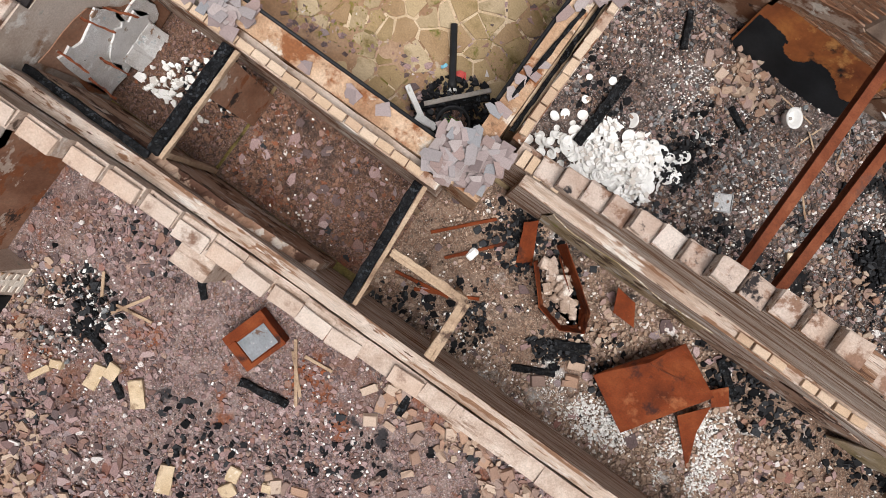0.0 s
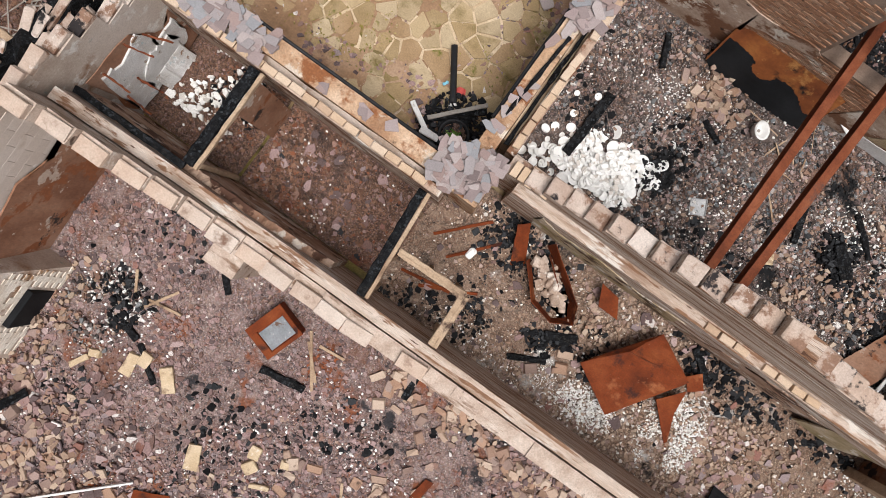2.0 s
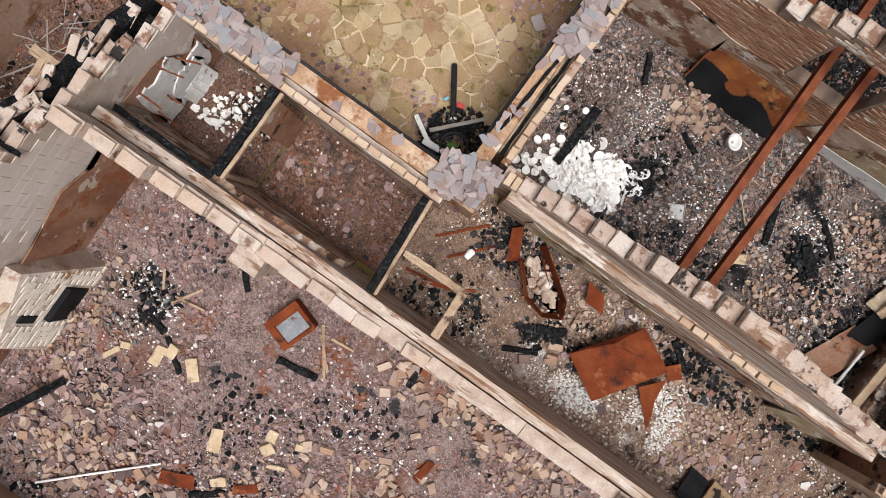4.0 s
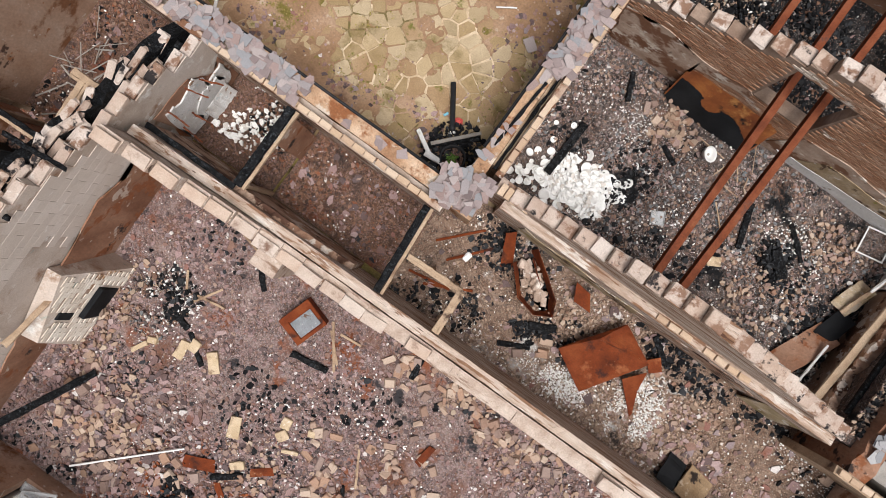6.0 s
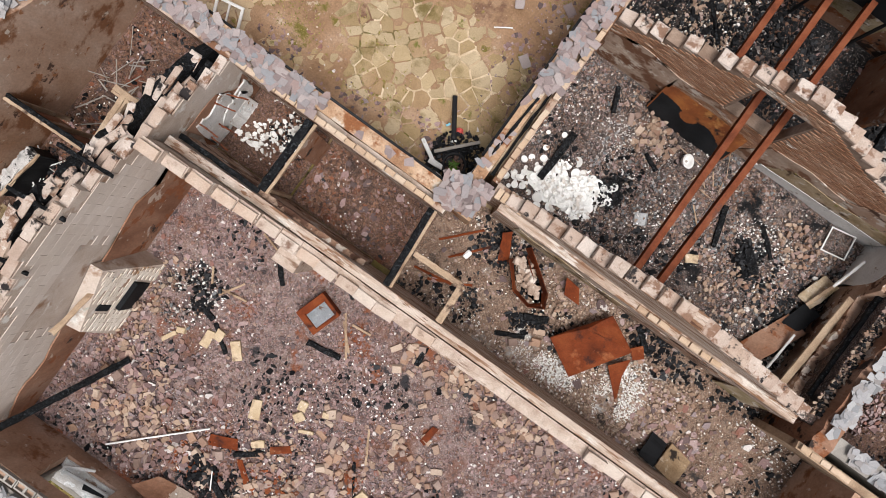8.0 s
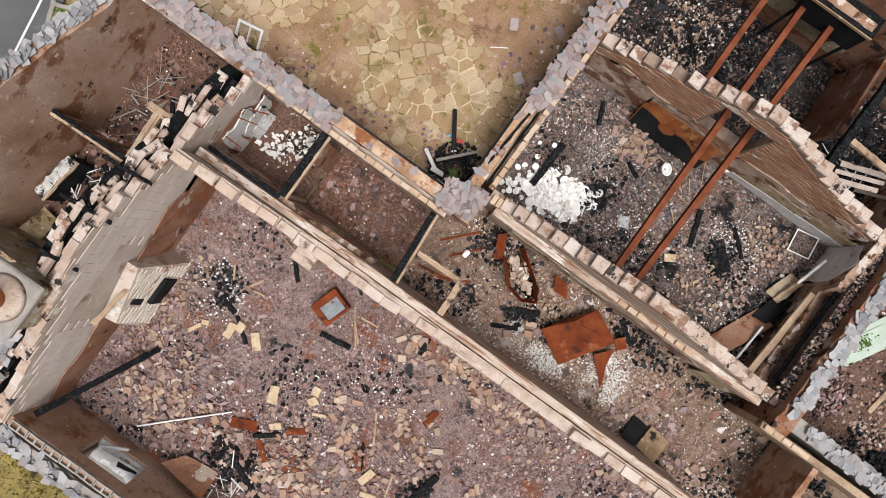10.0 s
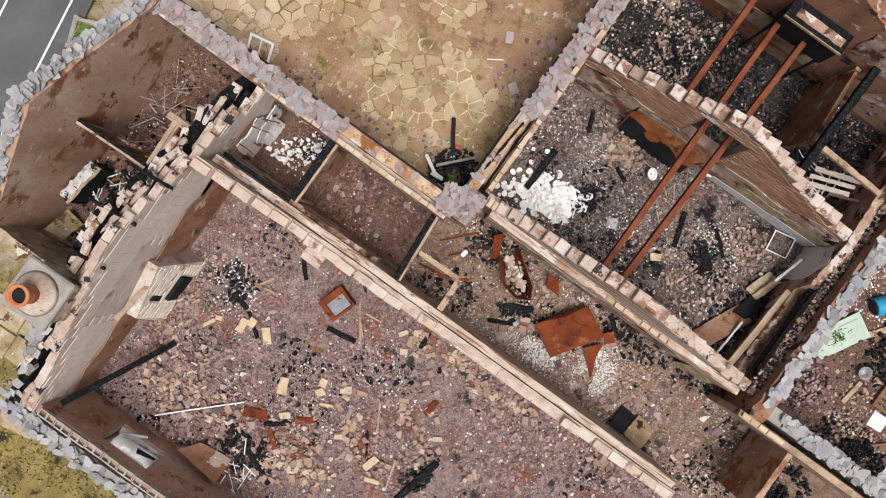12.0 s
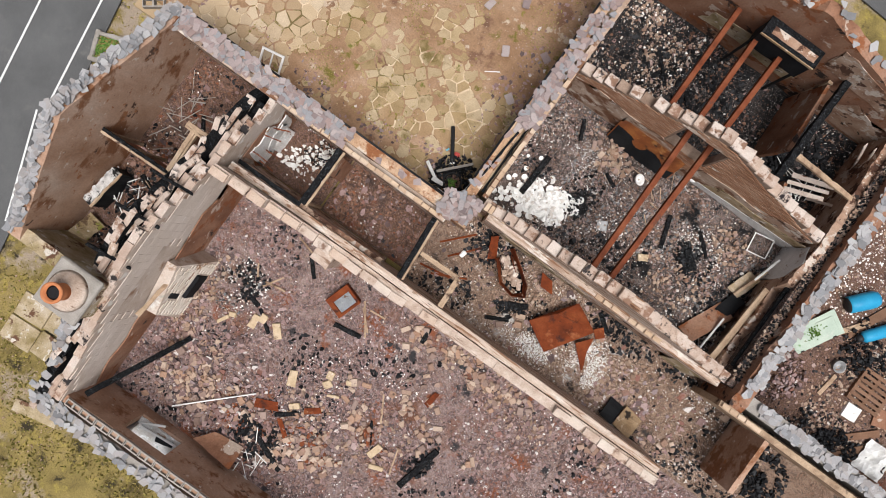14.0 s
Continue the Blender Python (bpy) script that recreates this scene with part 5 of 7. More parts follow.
part("pipe_end", tube([(0.075, 0.485), (0.075, 0.53), (0.05, 0.53), (0.05, 0.5)], 18), M_WHITEPAINT, e, "white collar")
e = empty("plant_pot", pose(-0.98, 1.62, 0.02), "black round pot with soil and a green weed", "plant pot")
pot = part("pot", tube([(0.2, 0), (0.25, 0.28), (0.27, 0.3), (0.235, 0.3), (0.225, 0.2), (0.001, 0.2)], 26), M_RUBBER, e)
part("soil", tube([(0.224, 0.18), (0.2, 0.23), (0.001, 0.24)], 20), M_SPOIL["brown"], pot)
part("weed", (lambda b: ([bmesh.ops.create_cone(b, segments=3, radius1=0.025, radius2=0, depth=0.11, matrix=pose(rr.normal(0, 0.06), rr.normal(0, 0.06) - 0.04, 0.27, rr.normal(0, 60), rr.normal(0, 60), rr.uniform(0, 360))) for _ in range(40)], b)[1])(bmesh.new()), M_LEAF, pot, "green weed")
strut((-1.65, 1.45, 0.22), (-0.75, 2.25, 0.28), 0.09, 0.08, M_CHAR, "charred_plank", "charred plank across the courtyard corner", "plank")
strut((-1.5, 1.6, 0.3), (-0.8, 2.35, 0.32), 0.07, 0.05, M_CONC, "ash_grey_plank", "ash-grey burnt plank in the courtyard corner", "plank")
e = empty("white_bracket", pose(-1.6, 1.45, 0.2, 0, 0, 0), "broken white plastic window section", "window part")
part("long_bar", box(0.62, 0.09, 0.06, 0.01, 0.004, cuts=3, at=pose(0.0, 0.08, 0.05, 0, 0, 150)), M_WHITEPAINT, e)
part("short_bar", box(0.34, 0.12, 0.06, 0.01, 0.004, cuts=3, at=pose(0.28, -0.05, 0.06, 0, 0, 5)), M_WHITEPAINT, e)
for p0, p1 in (((-0.55, 1.95, 0.5), (-0.62, 1.25, 0.6)), ((-0.75, 1.35, 0.55), (-0.5, 1.75, 0.45)), ((-1.2, 1.25, 0.4), (-0.6, 1.2, 0.5))):
    strut(p0, p1, 0.015, 0.015, M_WHITEPAINT, "white_cable", "thin white cable over the burnt corner", "cable")
tagged(part("red_scrap", box(0.14, 0.1, 0.06, 0.02, 0.01, cuts=2), M_RED, at=pose(-1.33, 2.32, 0.06, 10, 5, 20)), "small scrap of red plastic", "scrap")
tagged(part("blue_scrap", box(0.1, 0.05, 0.05, 0.01, 0.005, cuts=2), M_SKYBLUE, at=pose(-1.62, 2.28, 0.06, 10, 5, 70)), "small scrap of light blue plastic", "scrap")
e = empty("window_frame", pose(-6.88, 1.4, 0.02, 0, 0, 0), "small white wooden window frame propped at the courtyard wall", "window frame")
for dx, dy, sx, sy in ((0, 0.26, 0.66, 0.06), (0, -0.26, 0.66, 0.06), (-0.3, 0, 0.06, 0.46), (0.3, 0, 0.06, 0.46), (0, 0, 0.04, 0.46)):
    part("frame_bar", box(sx, sy, 0.05, 0.006, at=pose(0, 0, 0.35, 30, 0, 10) @ pose(dx, dy, 0)), M_WHITEPAINT, e)
part("prop", box(0.05, 0.05, 0.36, 0.005, at=pose(0.1, -0.1, 0)), M_WOOD, e)
for x, y in ((-3.0, 6.2), (-1.05, 4.4), (-1.9, 5.4), (-0.9, 5.9), (-2.2, 6.8)):
    cream_block(x, y, 33 * x, 0.3, 0.2, 0.015, 2, M_SLATE, "grey roof slate lying on the courtyard mud", "fallen_slate")
strut((-2.05, 4.62, 0.08), (-1.7, 4.85, 0.08), 0.03, 0.03, M_WHITEPAINT, "white_stick", "short white stick on the courtyard mud", "stick")

# ---- roadside ----
e = empty("planter", pose(-10.75, -0.95, -0.02, 0, 0, 20), "square concrete planter with grass and moss", "planter")
for a in range(4):
    part("planter_side", box(0.78, 0.12, 0.3, 0.02, 0.006, cuts=3, at=pose(0, 0, 0, 0, 0, 90 * a) @ pose(0.06, 0.36, 0)), M_CONC, e)
part("grass_tuft", (lambda b: ([bmesh.ops.create_cone(b, segments=3, radius1=0.03, radius2=0, depth=0.18, matrix=pose(rr.uniform(-0.3, 0.3), rr.uniform(-0.3, 0.3), 0.26, rr.normal(0, 50), rr.normal(0, 50), rr.uniform(0, 360))) for _ in range(110)], b)[1])(bmesh.new()), M_LEAF, e, "green grass tuft")
part("soil", box(0.64, 0.64, 0.22, 0.01, 0.01, cuts=3), M_GRASS, e)


def hollow_block(name, m, parent=None, n=2, L=0.44, w=0.2, h=0.2):
    bm = bmesh.new()
    t = 0.035
    xs_ = [-L / 2] + sum([[-L / 2 + L * i / n + t * 0.7, -L / 2 + L * (i + 1) / n - t * 0.7] for i in range(n)], []) + [L / 2]
    ys_ = [-w / 2, -w / 2 + t, w / 2 - t, w / 2]
    for zz, flip in ((h, False), (0, True)):
        for i in range(len(xs_) - 1):
            for j in range(3):
                if j == 1 and i % 2 == 1:
                    continue
                q = [bm.verts.new((x, y, zz)) for x, y in ((xs_[i], ys_[j]), (xs_[i + 1], ys_[j]), (xs_[i + 1], ys_[j + 1]), (xs_[i], ys_[j + 1]))]
                bm.faces.new(q[::-1] if flip else q)

    def walls(x0, x1, y0, y1, inner):
        c = [(x0, y0), (x1, y0), (x1, y1), (x0, y1)]
        for a, b in zip(c, c[1:] + c[:1]):
            q = [bm.verts.new((*a, 0)), bm.verts.new((*b, 0)), bm.verts.new((*b, h)), bm.verts.new((*a, h))]
            bm.faces.new(q[::-1] if inner else q)
    walls(-L / 2, L / 2, -w / 2, w / 2, False)
    for i in range(n):
        walls(xs_[1 + 2 * i], xs_[2 + 2 * i], ys_[1], ys_[2], True)
    bmesh.ops.remove_doubles(bm, verts=bm.verts, dist=1e-5)
    return part(name, bm, M_CONC, parent, at=m)


tagged(hollow_block("hollow_block", pose(-10.5, 0.82, 0.0, 0, 0, 36), L=0.6, w=0.25), "grey hollow concrete block by the road", "block")
tagged(part("white_mug", tube([(0.06, 0), (0.07, 0.16), (0.06, 0.16), (0.05, 0.03), (0.001, 0.03)], 18), M_CERAMIC, at=pose(-10.0, 0.95, 0.0)), "white cup standing by the hollow block", "cup")
for x, y, rz, sx, sy in ((-8.3, -8.0, 4, 0.9, 0.7), (-7.45, -7.9, 2, 0.75, 0.68), (-8.25, -8.75, 3, 0.95, 0.7), (-7.4, -8.65, 0, 0.7, 0.68), (-6.6, -10.3, 12, 1.3, 0.35)):
    tagged(part("paving_slab", box(sx, sy, 0.06, 0.012, 0.004, cuts=3), M_MOSS, at=pose(x, y, -0.04, 0, 0, rz)), "weathered concrete paving slab in the grass", "paving slab", "slabs beside the house")

# ---- window in the south wall ----
e = tagged(new("window_south"), "smashed white window frame in the south wall", "window", kind="structure")
e.matrix_basis = pose(-3.4, -8.46, 0.6)
for dx, dz, sx, sz in ((0, 1.23, 1.3, 0.06), (-0.61, 0.07, 0.06, 1.15), (0.61, 0.07, 0.06, 1.15)):
    part("frame_bar", box(sx, 0.07, sz, 0.006, 0.003, at=pose(dx, -0.12, dz)), M_CONC, e)
part("broken_bar", box(1.05, 0.06, 0.05, 0.006, 0.003, cuts=3, at=pose(0.05, -0.05, 0.1, 0, 3, 4)), M_WHITEPAINT, e, "fallen white frame bar")
part("sill", box(1.3, 0.5, 0.05, 0.008, 0.012, cuts=6, at=pose(0, -0.16, -0.0)), M_CRUMBLE, e, "pale sill strewn with plaster")
part("glass_shard", box(0.5, 0.16, 0.015, 0.004, 0.006, cuts=3, at=pose(0.25, -0.12, 0.055, 4, 0, 12)), M_SOOT, e, "smoked broken glass")
part("casement", box(0.7, 0.05, 0.05, 0.006, 0.003, cuts=3, at=pose(-0.25, 0.12, 0.1, 0, -4, 28)), M_WHITEPAINT, e, "fallen white casement bar")

# ---- outside, east of the house ----
e = empty("blue_barrel", along((9.72, 5.18, 0.24), (10.32, 5.86, 0.24)) @ pose(0, 0, 0, 0, 90, 0), "bright blue plastic barrel lying on its side", "barrel")
part("body", tube([(0.2, -0.42), (0.235, -0.38), (0.24, -0.1), (0.245, 0.1), (0.235, 0.32), (0.19, 0.43), (0.1, 0.46), (0.001, 0.46)], 28), M_BARREL, e)
part("lid", tube([(0.14, -0.46), (0.205, -0.43), (0.21, -0.415), (0.001, -0.415)], 24), M_RUBBER, e, "black lid")
e = empty("blue_cylinder", along((10.6, 4.72, 0.18), (11.3, 5.6, 0.18)) @ pose(0, 0, 0, 0, 90, 0), "bright blue gas cylinder lying on the ground", "gas cylinder")
part("body", tube([(0.1, -0.55), (0.16, -0.48), (0.17, -0.3), (0.17, 0.45), (0.1, 0.53), (0.001, 0.54)], 26), M_BARREL, e)
part("valve", tube([(0.09, -0.7), (0.1, -0.6), (0.1, -0.552), (0.001, -0.552)], 16), M_RUBBER, e, "black valve guard")
e = empty("green_door", pose(9.5, 4.1, 0.06, 3, -4, 62), "pale green painted door lying flat with moss", "door")
leaf = part("door_leaf", box(1.5, 0.72, 0.045, 0.006, 0.004, cuts=6), M_GREENDOOR, e)
part("raised_panel", box(0.5, 0.45, 0.02, 0.008, at=pose(0.38, 0, 0.047)), M_GREENDOOR, leaf)
part("raised_panel", box(0.5, 0.45, 0.02, 0.008, at=pose(-0.38, 0, 0.047)), M_GREENDOOR, leaf)
part("moss", (lambda b: ([bmesh.ops.create_cone(b, segments=3, radius1=0.03, radius2=0, depth=0.07, matrix=pose(rr.normal(0, 0.12), rr.normal(0, 0.09), 0.07, rr.normal(0, 40), rr.normal(0, 40), rr.uniform(0, 360))) for _ in range(60)], b)[1])(bmesh.new()), M_LEAF, leaf, "green moss")
for s in (-0.5, 0.45):
    part("hinge", box(0.1, 0.03, 0.02, 0.003, at=pose(s, -0.34, 0.046)), M_SOOT, leaf)
tagged(part("steel_pot", tube([(0.16, 0), (0.17, 0.2), (0.18, 0.21), (0.155, 0.21), (0.14, 0.05), (0.001, 0.05)], 24), M_STEEL, at=pose(10.56, 3.75, 0.0, 8, 4, 0)), "scorched steel cooking pot", "pot")
e = empty("pallet", pose(11.72, 3.68, 0.02, 0, 0, 0), "dark brown wooden pallet", "pallet")
for i in range(7):
    part("deck_board", box(1.0, 0.1, 0.022, 0.004, 0.002, cuts=3, at=pose(0, -0.45 + 0.15 * i, 0.12)), M_PALLET, e)
for s in (-0.45, 0, 0.45):
    part("bearer", box(0.09, 1.0, 0.118, 0.006, 0.002, cuts=3, at=pose(s, 0, 0)), M_PALLET, e)
tagged(part("card_box", box(0.45, 0.42, 0.1, 0.012, 0.006, cuts=2), M_WHITEPAINT, at=pose(11.62, 2.92, 0.0, 4, 3, 5)), "crumpled white box beside the pallet", "box")
for p0, p1, w, m in (((11.3, 1.7), (12.6, 2.9), 0.2, M_PALLET), ((11.9, 1.6), (12.5, 2.3), 0.22, M_PALLET), ((9.9, 4.3), (10.6, 5.2), 0.16, M_WOOD), ((10.3, 4.6), (11.0, 6.2), 0.25, M_PALLET), ((10.7, 3.5), (10.6, 2.8), 0.12, M_WOOD), ((12.2, 3.2), (13.6, 3.6), 0.5, M_BROWNWALL)):
    strut((*p0, 0.05), (*p1, 0.07), w, 0.04, m, "old_plank", "dark weathered plank lying outside the rear wall", "plank")
e = empty("crumpled_sheeting", pose(12.9, 2.2, 0.03), "crumpled pale plastic sheeting", "sheeting")
bm = bmesh.new()
bmesh.ops.create_grid(bm, x_segments=14, y_segments=10, size=0.45)
for v in bm.verts:
    v.co.z = 0.1 + 0.2 * noise.noise(v.co * 4.0) + 0.06 * noise.noise(v.co * 11.0)
bmesh.ops.solidify(bm, geom=list(bm.faces), thickness=0.006)
part("sheet", bm, M_WHITEPAINT, e)

# ---- board and pipes in the passage ----
e = empty("propped_board", pose(6.42, -0.9, 0.05), "propped panel, half black and half tan, leaning on the wall foot", "board")
part("black_half", box(0.42, 0.62, 0.03, 0.005, 0.006, cuts=5, at=pose(-0.24, 0, 0.2, -24, 0, -6)), M_SOOT, e, "soot-black half")
part("tan_half", box(0.6, 0.66, 0.035, 0.005, 0.008, cuts=5, at=pose(0.3, -0.02, 0.2, -20, 4, -10)), M_OCHRE, e, "tan scorched half")
part("prop", box(0.8, 0.1, 0.2, 0.01, 0.006, cuts=3, at=pose(0, -0.1, -0.03)), M_SOOT, e)
tagged(part("moss_panel", box(0.85, 0.03, 1.5, 0.006, 0.006, cuts=5), M_MOSS, at=pose(6.85, 1.1, 0.02, -5, 0, 0)), "yellow-green mossy lining panel on the gable wall", "panel")
tagged(part("white_stone", box(0.2, 0.13, 0.08, 0.03, 0.006, cuts=2), M_CERAMIC, at=pose(0.41, 0.2, floor_at(0.41, 0.2), 0, 0, 80)), "smooth white stone on the passage floor", "stone")

# ---- debris in the west rooms ----
wr = np.random.default_rng(33)
for cx, cy, n, m in ((-8.2, -4.0, 16, M_WHITEPAINT), (-7.9, -1.3, 22, M_CONC), (-6.3, 7.0, 0, M_WOOD), (6.6, 6.9, 18, M_WHITEPAINT), (-1.0, -7.75, 16, M_WHITEPAINT), (8.9, 2.6, 10, M_CONC), (-7.0, -3.4, 10, M_WOOD), (3.9, 4.6, 8, M_WOOD), (6.9, 2.2, 9, M_CONC)):
    for _ in range(n):
        x, y, a, L = cx + wr.normal(0, 0.22), cy + wr.normal(0, 0.3), wr.uniform(0, 6.3), wr.uniform(0.25, 0.7)
        lath((x, y, wr.uniform(0.08, 0.3)), (x + L * math.cos(a), y + L * math.sin(a), wr.uniform(0.08, 0.45)), wr.uniform(0.012, 0.035), 0.012, m, "burnt splintered lath in a tangled heap", "splinter")
for p0, p1 in (((7.62, 1.9, 1.52), (7.62, 5.2, 1.5)), ((7.75, 2.4, 1.2), (7.74, 6.6, 1.3)), ((7.78, 6.0, 1.5), (7.74, 8.8, 1.6))):
    charred_beam(p0, p1, 0.1, 0.1, "charred wall plate between the leaves of the east wall", name="charred_wall_plate")
for p0, p1, w in (((-0.4, 2.0, 2.33), (-0.3, 3.4, 2.33), 0.05), ((-0.17, 1.7, 2.12), (-0.16, 4.4, 2.15), 0.05)):
    charred_beam(p0, p1, w, 0.06, "charred timber along the wall top", name="charred_wall_plate")


# ---- broken blocks and bricks in clusters over the floors ----
LUMPS = []
for sx, sy, sz in ((0.18, 0.15, 0.08), (0.22, 0.18, 0.09), (0.13, 0.12, 0.07), (0.2, 0.1, 0.07), (0.26, 0.12, 0.06), (0.15, 0.17, 0.05)):
    b = box(sx, sy, sz, 0.014, 0.011)
    me = bpy.data.meshes.new("broken_block")
    b.to_mesh(me)
    b.free()
    me.materials.append(M_LUMP)
    LUMPS.append(me)
lr = np.random.default_rng(77)
for cx, cy, rad, n in ((-3.78, -6.96, 0.75, 34), (-3.08, -7.4, 0.5, 14), (-1.68, -6.86, 0.35, 12), (-0.49, -7.05, 0.5, 26), (0.52, -6.76, 0.5, 18), (0.53, -5.18, 0.32, 16), (0.09, -4.45, 0.25, 6), (1.6, -3.88, 0.45, 14), (2.4, -4.27, 0.35, 8), (3.12, -2.35, 0.6, 16), (4.07, -2.19, 0.4, 8), (6.71, -2.22, 0.4, 10), (8.09, -1.22, 0.5, 14), (2.48, -4.74, 0.3, 6), (1.44, -2.35, 0.5, 14), (2.51, -2.22, 0.4, 10), (0.69, -2.36, 0.25, 10), (1.88, 4.86, 0.3, 6), (2.61, -0.45, 0.3, 4), (9.48, 0.69, 0.4, 8), (4.03, -4.33, 0.2, 3)):
    for _ in range(n):
        x, y = cx + lr.normal(0, rad * 0.6), cy + lr.normal(0, rad * 0.6)
        if -8.15 < y < -1.9 or y > -1.0:
            ob = new("broken_block", LUMPS[lr.integers(6)])
            ob.matrix_basis = pose(x, y, floor_at(x, y) + 0.01, lr.normal(0, 9), lr.normal(0, 9), lr.uniform(0, 360))
            tagged(ob, "tan broken block lying in the rubble", "block", "broken blocks")
bent("rusted_tin", [(-2.6, -8.1, 0.5), (-2.25, -7.72, 0.22), (-1.35, -7.62, 0.2), (-1.3, -8.14, 0.75)], [(0, 1, 2, 3)], 0.01, M_BROWNWALL, "crumpled rust-brown tin sheet by the south wall", "metal sheet", 0.02, 6)
for x, y, rz, L, w in ((-1.54, -6.32, 20, 0.7, 0.3), (-0.82, -6.59, -40, 0.6, 0.16), (-0.41, -5.71, 35, 0.5, 0.2), (2.06, -3.55, 80, 0.5, 0.18)):
    c, s_ = math.cos(math.radians(rz)), math.sin(math.radians(rz))
    z = floor_at(x, y) + 0.05
    bent("rusted_tin", [(x + a * c - b * s_, y + a * s_ + b * c, z + dz) for a, b, dz in ((-L / 2, -w / 2, 0), (L / 2, -w * 0.3, 0.04), (L * 0.4, w / 2, 0.02), (-L * 0.45, w * 0.4, 0.06))], [(0, 1, 2, 3)], 0.006, M_RUST, "torn rusty tin strip in the rubble", "metal scrap", 0.012, 3)

# ---- burnt furniture in the west room, boards in the end room ----
e = empty("burnt_cabinet", pose(-8.38, -3.94, 0, 0, 0, 82), "grey-white burnt cabinet standing against the west wall", "cabinet")
part("carcass", box(1.15, 0.32, 0.9, 0.012, 0.012, cuts=5), M_SOOT, e, "sooty carcass")
part("top", box(1.12, 0.24, 0.05, 0.01, 0.022, cuts=10, at=pose(0, 0.03, 0.91)), M_FLAKED, e, "flaking grey-white top")
part("side_rail", box(1.2, 0.05, 0.06, 0.008, 0.01, cuts=8, at=pose(0, -0.14, 0.91)), M_WOOD, e, "scorched front rail")
tagged(part("mossy_panel", box(0.9, 0.5, 0.04, 0.01, 0.012, cuts=6), M_HEARTH, at=pose(-8.34, -5.28, 0.3, 0, 0, 75) @ pose(0, 0, 0, 30, 0, 0)), "olive mossy panel leaning in the wall corner", "panel")
charred_beam((5.44, 6.93, 2.33), (7.56, 7.05, 1.74), 0.13, 0.12, "tan scorched timber across the end room corner", "corner_timber", M_WOOD)
strut((6.24, 6.56, 0.9), (7.11, 6.79, 1.3), 0.12, 0.03, M_PALEBOARD, "pale_board", "pale weathered board fallen in the end room corner", "board")
strut((6.21, 6.76, 0.9), (7.13, 7.01, 1.3), 0.1, 0.03, M_PALEBOARD, "pale_board", "pale weathered board fallen in the end room corner", "board")
strut((6.21, 6.98, 0.9), (7.17, 7.2, 1.3), 0.13, 0.03, M_PALEBOARD, "pale_board", "pale weathered board fallen in the end room corner", "board")
strut((7.09, 6.89, 0.3), (7.53, 6.84, 1.3), 0.08, 0.03, M_PALEBOARD, "pale_board", "pale weathered board fallen in the end room corner", "board")
strut((7.76, 8.12, 0.1), (6.95, 8.31, 1.9), 0.14, 0.03, M_PALEBOARD, "pale_board", "pale weathered board fallen in the end room corner", "board")
strut((7.97, 8.2, 0.1), (7.21, 8.36, 1.9), 0.1, 0.03, M_PALEBOARD, "pale_board", "pale weathered board fallen in the end room corner", "board")
tagged(part("board_trestle", box(0.1, 0.9, 0.8, 0.01, 0.006, cuts=5, at=pose(6.3, 6.35, 0, 0, 0, 8)), M_BROWNWALL), "scorched brown board end under the fallen boards", "board")


# ---- rough ground east of the house and behind the gable ----
M_FLAGS = mat("golden_flagstones_far", [(0.32, 0.225, 0.13), (0.46, 0.345, 0.22)], 2.2, 45, 0.28, rand="island", rand_cols=[(0.38, 0.275, 0.165), (0.48, 0.37, 0.24), (0.32, 0.225, 0.135), (0.54, 0.44, 0.32), (0.42, 0.33, 0.23)], rand_amt=0.6, bump=0.4)
sheet("yard_east", np.linspace(8.2, 15, 90), np.linspace(1.45, 12, 130), lambda x, y: 0.3 * lie(x, y) - 0.01, M_SPOIL["brown"], label="bare trampled ground beside the house", category="ground")
far_road = tagged(part("road_north", box(16, 8, 0.05, 0.01), M_ROAD, at=pose(10, 16.0, -0.02, 0, 0, -4)), "grey asphalt road behind the house", "road", kind="structure")
part("edge_line", box(15, 0.1, 0.008), M_LINE, far_road, "worn white painted line", at=pose(0, -3.0, 0.048))

# ---- broken spoil over the floors ----
dense = lambda s, lo: (lambda x, y: np.clip((vnoise(x, y, s) - lo) * 3, 0.12, 1))
for key, n, lo, hi in (("big", 54000, 0.016, 0.15), ("store", 2200, 0.02, 0.12), ("middle", 5500, 0.018, 0.12), ("passage", 18000, 0.015, 0.11), ("ne", 17000, 0.015, 0.13), ("north", 11000, 0.02, 0.16), ("west", 7500, 0.02, 0.15)):
    x0, x1, y0, y1 = ROOMS[key]
    x1 = min(x1, 10.6)
    chips("rubble", (x0 + 0.08, x1 - 0.08, y0 + 0.08, y1 - 0.08), n, lo, hi, (0.008, 0.04), M_CHIP[SPOIL[key]], label="small broken pieces of slate, plaster and charcoal", mask=dense(0.8, 0.3), tilt=0.34, power=3.6)
